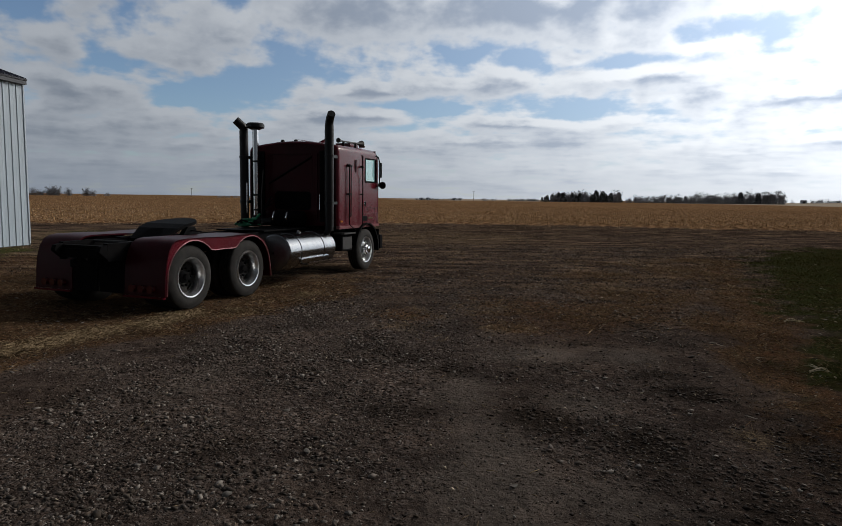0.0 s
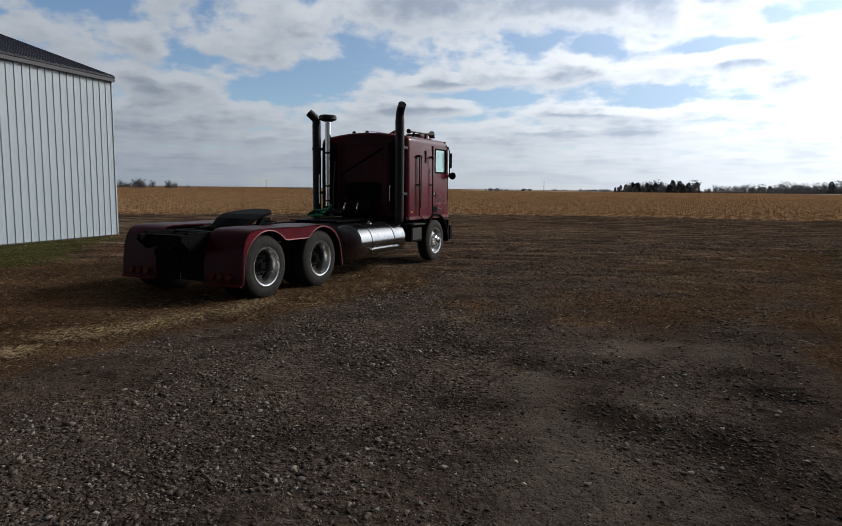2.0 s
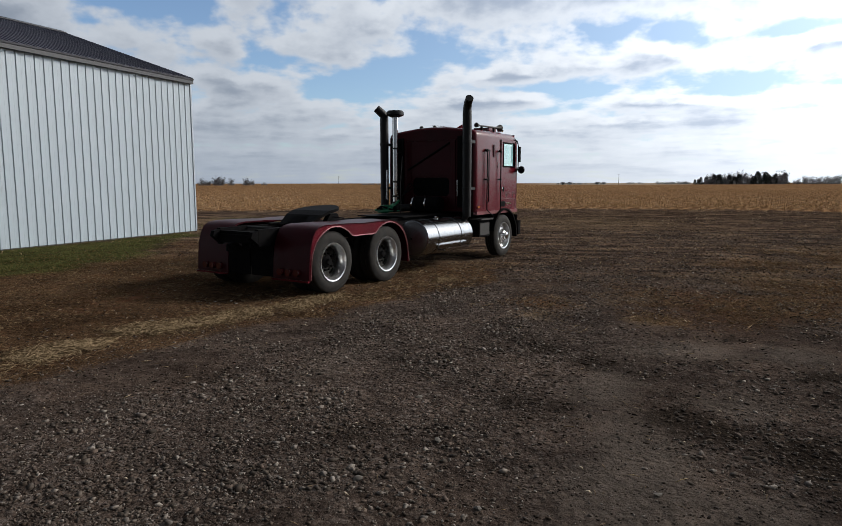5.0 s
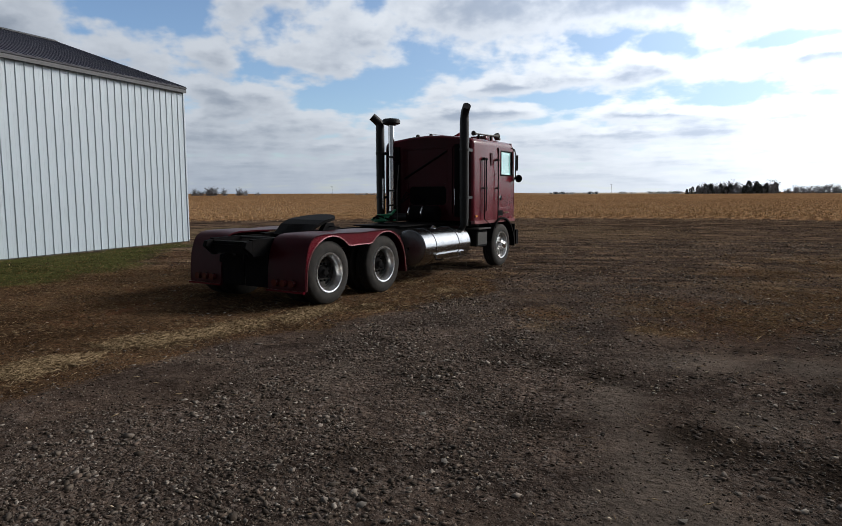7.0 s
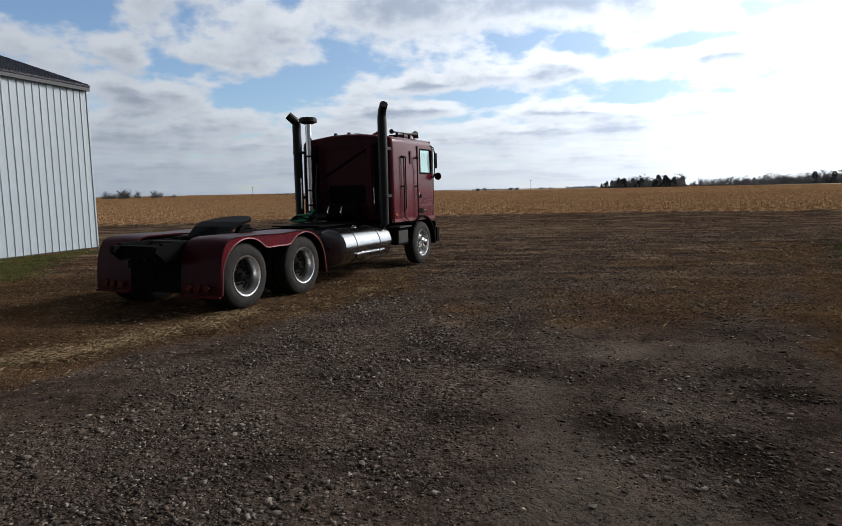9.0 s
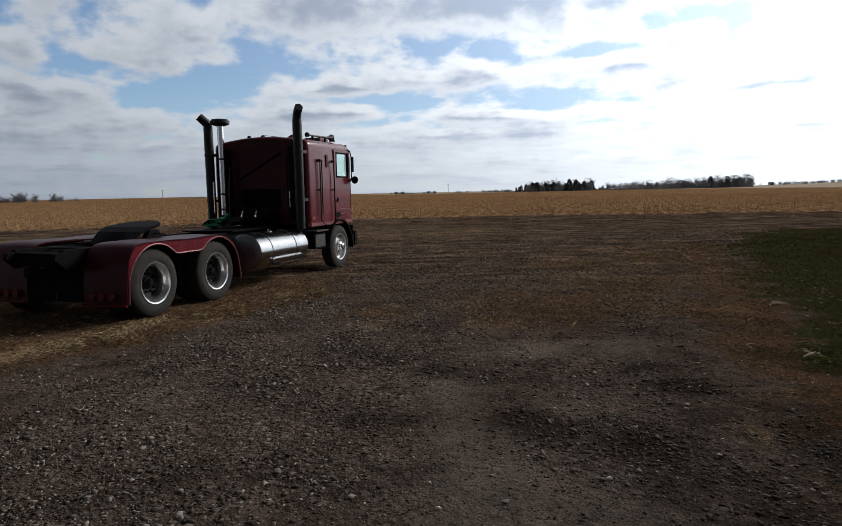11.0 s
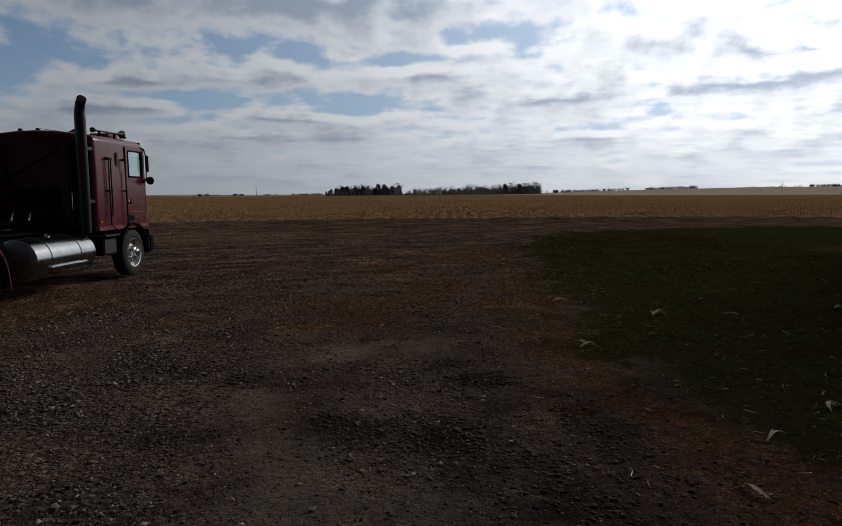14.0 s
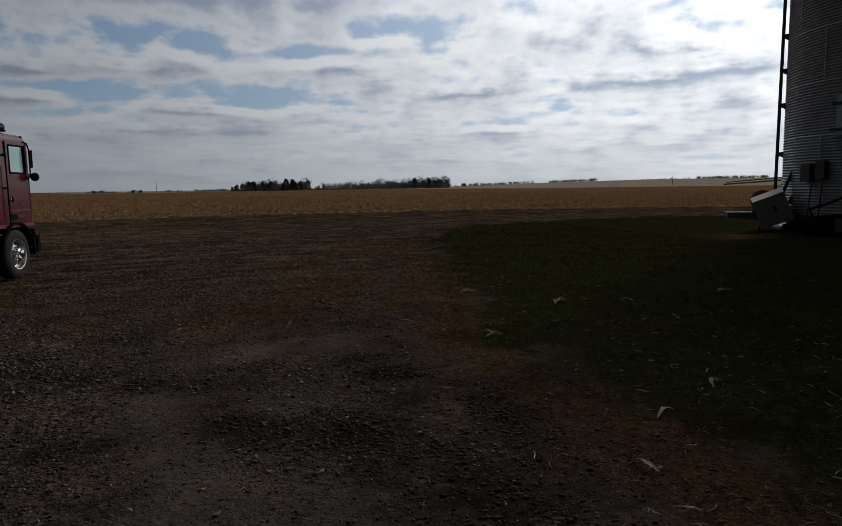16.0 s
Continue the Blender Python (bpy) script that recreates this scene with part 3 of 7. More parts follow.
# ---- plan noise and distances ----
def lattice(x, y, seed):
    i, j = np.floor(x).astype(np.int64), np.floor(y).astype(np.int64)
    u, v = x - i, y - j
    u, v = u * u * (3 - 2 * u), v * v * (3 - 2 * v)

    def h(a, b):
        q = (a * 374761393 + b * 668265263 + seed * 982451653) & 0x7FFFFFFF
        q = ((q ^ (q >> 13)) * 1274126177) & 0x7FFFFFFF
        return ((q ^ (q >> 16)) & 0xFFFF) / 65535.0
    return (h(i, j) * (1 - u) + h(i + 1, j) * u) * (1 - v) + (h(i, j + 1) * (1 - u) + h(i + 1, j + 1) * u) * v


def fbm(x, y, scale, seed, octaves=4):
    t, a, s = 0, 0.5, scale
    for o in range(octaves):
        t = t + a * lattice(x * s, y * s, seed + o)
        a, s = a * 0.5, s * 2.03
    return t / (1 - 0.5 ** octaves)


def near_line(x, y, line):
    """Distance to an open line of (x, y) points."""
    best = np.full(np.shape(x), 1e9)
    for (ax, ay), (bx, by) in zip(line, line[1:]):
        ex, ey = bx - ax, by - ay
        k = np.clip(((x - ax) * ex + (y - ay) * ey) / (ex * ex + ey * ey), 0, 1)
        best = np.minimum(best, np.hypot(x - ax - k * ex, y - ay - k * ey))
    return best


def inside(x, y, ring):
    """Signed distance to a closed ring: positive inside."""
    hit = np.zeros(np.shape(x), bool)
    for (ax, ay), (bx, by) in zip(ring, ring[1:] + ring[:1]):
        cross = ((ay > y) != (by > y)) & (x < (bx - ax) * (y - ay) / ((by - ay) if by != ay else 1e-9) + ax)
        hit ^= cross
    d = near_line(x, y, ring + ring[:1])
    return np.where(hit, d, -d)


def ease(x, lo, hi):
    k = np.clip((x - lo) / (hi - lo), 0, 1)
    return k * k * (3 - 2 * k)


STRAW_LINE = [(-5.9, 3.6), (-5.27, 5.26), (-5.1, 5.95), (-4.7, 6.86), (-4.2, 7.6), (-3.76, 8.55), (-3.1, 9.9), (-2.2, 11.6)]
LAWN = [(3.6, 0.5), (3.4, 3.2), (3.4, 3.9), (3.55, 4.8), (3.85, 5.9), (4.2, 7.2), (4.9, 8.9), (6.2, 12.6), (7.5, 16.5), (9.6, 20.7), (13.8, 25.2), (19.3, 27.0), (25.8, 26.6), (34, 23), (40, 14), (40, -10), (6, -10)]
GRAVEL = [(-6.5, -6), (-5.0, 4.2), (-4.5, 6.0), (-3.6, 7.7), (-2.9, 9.2), (-1.9, 11.5), (-0.5, 15), (1.5, 20), (5, 25), (12, 30), (9, 23), (6.3, 17.5), (4.5, 11), (3.6, 8), (2.9, 5.2), (2.55, 3.9), (2.5, 0), (3, -6)]
SHED_GREEN = [(-10.2, 5), (-9.9, 9.8), (-9.9, 10.95), (-9.6, 12.9), (-10.4, 15.1), (-12.0, 19.5), (-13.3, 20.8), (-16.5, 4)]
ROAD = [(2, 36.5), (8, 38.5), (15, 37.2), (22, 36.6), (30, 33.0), (38, 27.5), (50, 19), (90, -8)]
FIELD_EDGE = [(-900, -118), (-60, 31), (-22, 36.6), (-14, 39.5), (-8, 41), (0.7, 44.1), (8, 43.6), (14.3, 42.0), (25, 40.5), (33, 36.6), (41, 31.0), (60, 18), (100, -14), (900, -500)]


def field_depth(x, y):
    """How far a place lies into the stubble field; negative in the yard."""
    ex, ey = np.array([p[0] for p in FIELD_EDGE]), np.array([p[1] for p in FIELD_EDGE])
    return y - np.interp(x, ex, ey)


def height(x, y):
    """The lie of the land: small bumps and ruts in the yard, a long rise far off."""
    d = np.hypot(x, y)
    az = np.degrees(np.arctan2(x, y))
    yard = ease(70 - d, 0, 30)
    z = yard * ((fbm(x, y, 0.55, 3) - 0.5) * 0.05 + (fbm(x, y, 3.2, 9, 3) - 0.5) * 0.022)
    z = z - 0.05 * yard * ease(0.5 - np.abs(near_line(x, y, [(-5.2, 9.2), (-4.0, 12), (-1, 17)]) - 0.0), 0, 0.5)
    z = z + ease(d, 420, 1300) * (ease(az, 22, 46) * 9.5 - 3.0 * ease(-az, -40, 10)) * (0.75 + 0.5 * fbm(x, y, 0.004, 5, 2))
    f = field_depth(x, y)
    z = z + 0.10 * ease(f + 0.9 * (fbm(x, y, 0.6, 145, 3) - 0.5), -0.6, 1.2) * ease(90 - d, 0, 30)
    return z


def zone_masks(x, y):
    w = (fbm(x, y, 0.9, 21) - 0.5)
    gravel = ease(inside(x, y, GRAVEL) + w * 2.2, -0.8, 0.9)
    bare = np.exp(-(((x - 0.5) / 0.55) ** 2 + ((y - 5.2) / 1.5) ** 2)) + 0.8 * np.exp(-(((x - 2.0) / 0.7) ** 2 + ((y - 7.2) / 0.5) ** 2))
    drive = ease(2.3 - near_line(x, y, [(-2.2, 0), (-1.8, 4.5), (-1.6, 8), (-0.9, 11), (0.8, 16), (4.5, 23), (11, 28)]) + w * 2.6, -0.9, 1.9)
    lumps = np.exp(-(((x - 1.7) / 0.9) ** 2 + ((y - 5.0) / 2.4) ** 2)) + 0.9 * np.exp(-(((x - 4.0) / 1.8) ** 2 + ((y - 17.0) / 4.0) ** 2))
    gravel = gravel * np.clip(0.42 + 0.75 * drive + 0.12 * lumps, 0, 1) * (1 - 0.6 * np.clip(bare, 0, 1)) * (0.25 + 1.05 * ease(fbm(x + 0.25 * y, y * 0.45, 0.8, 30), 0.28, 0.62))
    sd_l = inside(x, y, LAWN)
    lawn = ease(sd_l - 0.15 + (w * 1.1 + (fbm(x, y, 3.5, 23) - 0.5) * 1.1) * (1 + 0.09 * np.clip(y - 5, 0, 18)), -0.5, 0.8 + 0.05 * np.clip(y - 6, 0, 16))
    lawn = lawn * (1 - 0.85 * np.exp(-(((x - 18.5) / 2.0) ** 2 + ((y - 14.7) / 1.5) ** 2)))
    shed_green = ease(inside(x, y, SHED_GREEN) + w * 1.6, -0.6, 0.9)
    patch = np.exp(-(((x + 11) / 4.0) ** 2 + ((y - 24.5) / 2.2) ** 2)) * 0.9 + 0.8 * np.exp(-(((x + 15) / 3.0) ** 2 + ((y - 29) / 1.5) ** 2))
    green = np.clip(lawn, 0, 1)
    # where the grass takes the lighter, sunlit colour
    worn = np.clip(shed_green * 0.85 + patch * 0.75, 0, 1)
    straw = 0.52 * ease(0.28 + w * 1.5 - near_line(x, y, STRAW_LINE), -0.22, 0.35) * ease(fbm(x, y, 1.1, 37), 0.28, 0.58)
    fringe = np.exp(-((sd_l + 0.45) / 0.5) ** 2) * (0.25 + 0.75 * fbm(x, y, 1.3, 41))
    fringe = fringe * ease(45 - y, 0, 10)
    for px, py, rx, ry, k in ((1.1, 8.7, 0.45, 0.35, 0.75), (-0.3, 8.7, 0.5, 0.4, 0.5), (2.4, 10.0, 0.8, 0.6, 0.5), (3.5, 13.0, 1.0, 0.8, 0.6), (6.0, 16.5, 0.8, 0.6, 0.6), (1.0, 10.4, 1.0, 0.8, 0.4), (2.5, 4.8, 0.25, 0.35, 0.5)):
        straw = np.maximum(straw, k * np.exp(-(((x - px) / rx) ** 2 + ((y - py) / ry) ** 2)))
    gravel = gravel * (0.3 + 0.7 * ease(17 - y, 0, 8))
    left = ease(-x - 5.6 + 0.12 * (y - 8) * (y < 20), 0, 1.6) * ease(38 - y, 0, 8) * (1 - shed_green)
    dry = left * (0.30 + 0.65 * fbm(x * 0.5, y, 0.8, 52))
    tan = np.exp(-(((y - (28.5 + 0.13 * x)) / 4.5) ** 2)) * ease(9 - x, 0, 8) * (0.46 + 0.4 * fbm(x * 0.3, y, 0.7, 57))
    straw = np.clip(np.maximum(np.maximum(straw, fringe * 0.35), np.maximum(dry * 0.42, tan)), 0, 1)
    f = field_depth(x, y)
    field = ease(f + w * 1.0, -0.3, 0.5)
    dark = np.clip(ease(5.2 - near_line(x, y, ROAD) + w * 3, 0, 2.4) + 0.5 * ease(1.3 - np.abs(f + 1.0) + w, 0, 1.2), 0, 1) * (1 - field)
    track = np.exp(-((near_line(x, y, [(-7.5, 6.0), (-5.9, 8.2), (-4.6, 11.5), (-2.5, 16), (1.5, 22), (7, 30)]) / 0.9) ** 2))
    dark = np.clip(np.maximum(dark, 0.55 * track * (1 - field)), 0, 1)
    d = np.hypot(x, y)
    az = np.degrees(np.arctan2(x, y))
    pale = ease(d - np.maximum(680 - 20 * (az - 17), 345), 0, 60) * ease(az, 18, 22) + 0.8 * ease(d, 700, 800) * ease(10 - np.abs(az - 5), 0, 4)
    russet = np.clip(np.exp(-((sd_l + 0.15) / 0.5) ** 2) * (0.2 + 0.85 * fbm(x, y, 1.6, 43)) * ease(26 - y, 0, 6), 0, 1)
    russet = np.maximum(russet, 0.75 * ease(-x - 5.2, 0, 1.5) * ease(30 - y, 0, 10) * ease(fbm(x * 0.6, y, 0.6, 47), 0.35, 0.6) * (1 - shed_green))
    russet = np.maximum(russet, 0.6 * np.exp(-(((x - 2.2) / 2.6) ** 2 + ((y - 10.2) / 2.2) ** 2)) * ease(fbm(x, y, 0.9, 49), 0.4, 0.6))
    return gravel, green, straw, field, dark, np.clip(pale, 0, 1), russet * (1 - lawn), worn


def spots(x, y, places):
    """The strongest of some soft ovals: centre, half sizes, weight."""
    best = np.zeros(np.shape(x))
    for px, py, rx, ry, k in places:
        best = np.maximum(best, k * np.exp(-(((x - px) / rx) ** 2 + ((y - py) / ry) ** 2)))
    return best


def near_masks(x, y):
    """Swept fine grit, heaps of dark crumbs, brown leafy litter."""
    w = fbm(x, y, 1.4, 81) - 0.5
    wob = x + 0.5 * (fbm(x, y, 1.1, 83) - 0.5), y + 0.5 * (fbm(x, y, 1.1, 85) - 0.5)
    sand = spots(*wob, ((0.5, 4.2, 0.45, 1.2, 1), (0.42, 5.8, 0.4, 0.7, 0.9), (1.25, 7.2, 0.75, 0.4, 0.9), (2.3, 7.25, 0.4, 0.5, 0.95), (1.45, 5.5, 0.35, 0.4, 0.8), (1.1, 3.7, 0.5, 0.5, 0.8), (0.2, 2.6, 0.7, 0.7, 0.7), (-2.2, 6.2, 0.3, 0.9, 0.6)))
    clods = spots(*wob, ((2.95, 9.0, 0.35, 0.3, 1), (2.3, 6.5, 0.4, 0.3, 0.9), (1.04, 5.0, 0.4, 0.3, 1), (0.3, 6.6, 0.35, 0.5, 0.9), (2.45, 5.9, 0.35, 0.35, 0.8), (1.7, 4.5, 0.5, 0.6, 0.85), (2.0, 3.4, 0.5, 0.8, 0.8), (-0.35, 7.1, 0.5, 0.5, 0.7), (2.85, 4.4, 0.4, 0.9, 0.8), (-0.2, 5.2, 0.4, 0.5, 0.6), (-3.0, 5.4, 0.5, 0.5, 0.6), (-1.3, 4.4, 0.5, 0.5, 0.55), (1.9, 7.9, 0.4, 0.3, 0.7)))
    clods = clods * (0.7 + 0.9 * (fbm(x, y, 3.0, 87) - 0.2))
    brown = spots(*wob, ((-0.4, 9.6, 0.6, 0.6, 0.8), (1.2, 8.75, 0.5, 0.4, 0.8), (3.1, 10.6, 1.1, 0.8, 1), (3.8, 11.9, 1.1, 0.9, 1), (4.3, 9.2, 0.7, 1.3, 1), (1.6, 10.6, 1.2, 0.8, 0.6), (6.4, 16, 1.3, 2.2, 0.9), (4.0, 15, 1.7, 1.5, 0.7), (3.6, 6.5, 0.4, 1.0, 1), (3.3, 5.0, 0.25, 0.8, 0.9), (3.1, 3.2, 0.35, 0.7, 0.8), (8, 19.5, 1.5, 1.5, 0.8), (18.5, 14.7, 2.0, 1.4, 1)))
    edge = inside(x, y, LAWN)
    brown = np.maximum(brown, np.exp(-((edge + 0.2 + w) / 0.6) ** 2) * ease(24 - y, 0, 5) * (0.2 + 0.95 * ease(fbm(x, y, 1.6, 101), 0.25, 0.65)))
    brown = np.maximum(brown, spots(*wob, ((2.4, 9.8, 2.2, 1.1, 0.85), (4.0, 12.0, 2.0, 1.6, 0.8), (0.2, 11.5, 2.0, 0.9, 0.65), (6.0, 17, 2.0, 2.5, 0.7))) * ease(fbm(x, y, 1.3, 105), 0.3, 0.6))
    left = np.interp(y, [p[1] for p in STRAW_LINE], [p[0] for p in STRAW_LINE])
    bank = ease(left + 0.95 - x + 1.0 * w, -0.3, 0.35) * ease(17 - y, 0, 5)
    brown = np.maximum(brown, bank * (0.62 + 0.5 * fbm(x * 0.5, y, 1.2, 89)))
    return np.clip(sand, 0, 1), np.clip(clods, 0, 1), np.clip(brown, 0, 1)


def spread(a0, step0, a1, grow, far):
    out, s = [a0], step0
    while out[-1] < a1:
        out.append(out[-1] + s)
    while out[-1] < far:
        s *= grow
        out.append(out[-1] + s)
    return out


def build_ground():
    xr = spread(0.0, 0.13, 8.0, 1.04, 4200)
    xl = spread(0.0, 0.13, 10.0, 1.04, 4200)
    gx = np.array([-v for v in xl[:0:-1]] + xr)
    yf = spread(1.0, 0.12, 12.0, 1.026, 4200)
    yb = spread(0.0, 0.3, 2.0, 1.25, 4200)
    gy = np.array([1.0 - v for v in yb[:0:-1]] + yf)
    X, Y = np.meshgrid(gx, gy)
    Z = height(X, Y)
    nx, ny = len(gx), len(gy)
    me = bpy.data.meshes.new("ground")
    co = np.stack((X, Y, Z), -1).reshape(-1, 3)
    me.vertices.add(nx * ny)
    me.vertices.foreach_set("co", co.reshape(-1))
    i = (np.arange(ny - 1)[:, None] * nx + np.arange(nx - 1)[None, :]).reshape(-1)
    f = np.stack((i, i + 1, i + nx + 1, i + nx), -1).astype(np.int32)
    me.loops.add(f.size)
    me.loops.foreach_set("vertex_index", f.reshape(-1))
    me.polygons.add(len(f))
    me.polygons.foreach_set("loop_start", np.arange(0, f.size, 4, dtype=np.int32))
    me.update(calc_edges=True)
    me.shade_smooth()
    g, gr, st, fi, da, pa, ru, wo_ = [a.reshape(-1) for a in zone_masks(X, Y)]
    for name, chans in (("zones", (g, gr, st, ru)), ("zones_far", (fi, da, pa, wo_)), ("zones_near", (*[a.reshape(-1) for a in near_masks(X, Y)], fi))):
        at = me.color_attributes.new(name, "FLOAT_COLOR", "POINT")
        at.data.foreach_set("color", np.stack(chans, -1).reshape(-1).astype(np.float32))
    me.materials.append(M_GROUND)
    return tagged(new("ground", me), "farmyard ground of grey gravel, brown earth, dry straw, lawn and stubble", "ground", kind="structure")


build_ground()
rng = np.random.default_rng(7)


def lay(x, y, sink=0.0):
    return np.stack((x, y, height(x, y) - sink), -1)


# ---- the pole shed ----
def ribbed(length, width_from, width_to, pitch, rib, bm=None):
    """Profile of steel sheet across its width: (along, height) with trapezoid ribs."""
    pts = []
    x = width_from
    while x < width_to - 1e-6:
        pts += [(x, 0.0), (x + 0.010, rib), (x + 0.030, rib), (x + 0.042, 0.0), (x + 0.135, 0.0), (x + 0.140, 0.002), (x + 0.148, 0.002), (x + 0.153, 0.0)]
        x += pitch
    pts.append((width_to, 0.0))
    return pts


def sheet(pts, place, a, b, thick=0.006):
    """Pulls an open profile from a to b; place maps (along, height, run) to a point."""
    bm = bmesh.new()
    rows = []
    for off in (0.0, -thick):
        rows.append([[bm.verts.new(place(u, h + off, r)) for u, h in pts] for r in (a, b)])
    (f0, f1), (g0, g1) = rows
    n = len(pts)
    for i in range(n - 1):
        bm.faces.new((f0[i], f0[i + 1], f1[i + 1], f1[i]))
        bm.faces.new((g0[i], g1[i], g1[i + 1], g0[i + 1]))
        bm.faces.new((f0[i], g0[i], g0[i + 1], f0[i + 1]))
        bm.faces.new((f1[i], f1[i + 1], g1[i + 1], g1[i]))
    for i in (0, n - 1):
        bm.faces.new((f0[i], f1[i], g1[i], g0[i]))
    return bm


def build_shed():
    long, half, eave, ridge = 22.26, 6.05, 5.25, 7.31
    shed = thing("shed", pose(-13.17, 21.05, 0, 0, 0, -99.4), "white ribbed steel pole shed with charcoal roof on grass", "shed")
    pitch, wide = 0.265, 0.795
    pts = ribbed(eave, 0.0, wide, pitch, 0.024)
    panel = part("siding_panel", sheet(pts, lambda u, h, r: (u, h, r), 0.03, eave), M_SIDING, shed)
    for i in range(1, 28):
        same("siding_panel", panel, shed, pose(i * wide, 0, 0))
    back = part("siding_panel", sheet(pts, lambda u, h, r: (u, -2 * half - h, r), 0.03, eave), M_SIDING, shed)
    for i in range(1, 28):
        same("siding_panel", back, shed, pose(i * wide, 0, 0))
    slope = (ridge - eave) / half
    for end, sign in ((0.0, -1), (long, 1)):
        bm = extrude([(-0.01, 0.1), (-2 * half + 0.01, 0.1), (-2 * half + 0.01, eave), (-half, ridge - 0.05), (-0.01, eave)], "x", end - 0.03 * (sign > 0), end + 0.03 * (sign < 0))
        part("gable_wall", bm, M_SIDING, shed)
    bm = box(-0.02, 0.035, -0.06, 0.03, 0.08, eave, 0.004)
    part("corner_trim", bm, M_SIDING, shed)
    part("base_board", box(-0.02, long, -0.05, -0.008, -0.15, 0.10), M_CONCRETE, shed)
    over, rake = 0.12, 0.0
    run = math.hypot(half, ridge - eave)
    cs, sn = half / run, (ridge - eave) / run

    def on_roof(u, h, r):
        return (u, over - r * cs - (-h) * sn * -1, eave + 0.13 - over * slope + r * sn + h * cs)
    rpts = ribbed(run, 0.0, wide, pitch, 0.026)
    rp = part("roof_panel", sheet(rpts, on_roof, 0.0, run + over / cs), M_ROOF, shed)
    rp.matrix_basis = pose(-rake, 0, 0)
    count = int((long + 2 * rake) / wide) + 1
    for i in range(1, count):
        same("roof_panel", rp, shed, pose(-rake + i * wide, 0, 0))
    rb = part("roof_panel", sheet(rpts, lambda u, h, r: (u, -2 * half - over + r * cs, eave + 0.13 - over * slope + r * sn + h), 0.0, run + over / cs), M_ROOF, shed)
    for i in range(count):
        same("roof_panel", rb, shed, pose(-rake + i * wide, 0, 0)) if i else None
    z0 = eave + 0.13 - over * slope
    part("eave_fascia", box(-rake, long + rake, over - 0.03, over + 0.03, z0 - 0.185, z0 - 0.075, 0.006), M_ROOF_TRIM, shed)
    part("gutter", extrude([(over + 0.012, z0 - 0.065), (over + 0.045, z0 - 0.06), (over + 0.06, z0 - 0.01), (over + 0.052, z0 - 0.01), (over + 0.04, z0 - 0.052), (over + 0.02, z0 - 0.057), (over + 0.02, z0 - 0.01), (over + 0.012, z0 - 0.01)], "x", -rake, long + rake), M_GUTTER, shed)
    part("soffit", box(-rake, long + rake, 0.036, over - 0.03, z0 - 0.18, z0 - 0.16), M_ROOF_TRIM, shed)
    bm = extrude([(over, z0 - 0.16), (over, z0 + 0.03), (-half, z0 + 0.03 + (half + over) * slope), (-2 * half - over, z0 + 0.03), (-2 * half - over, z0 - 0.16), (-half, z0 - 0.16 + (half + over) * slope)], "x", -rake - 0.03, -rake - 0.004)
    part("rake_trim", bm, M_ROOF_TRIM, shed)
    zr = z0 + (half + over) * slope
    part("ridge_cap", extrude([(-half - 0.2, zr - 0.2 * slope + 0.03), (-half, zr + 0.04), (-half + 0.2, zr - 0.2 * slope + 0.03), (-half + 0.2, zr - 0.2 * slope + 0.05), (-half, zr + 0.065), (-half - 0.2, zr - 0.2 * slope + 0.05)], "x", -rake, long + rake), M_ROOF_TRIM, shed)


build_shed()


# ---- the grain bin and what stands round it ----
BIN = (25.3, 13.7)
BIN_R = 3.87


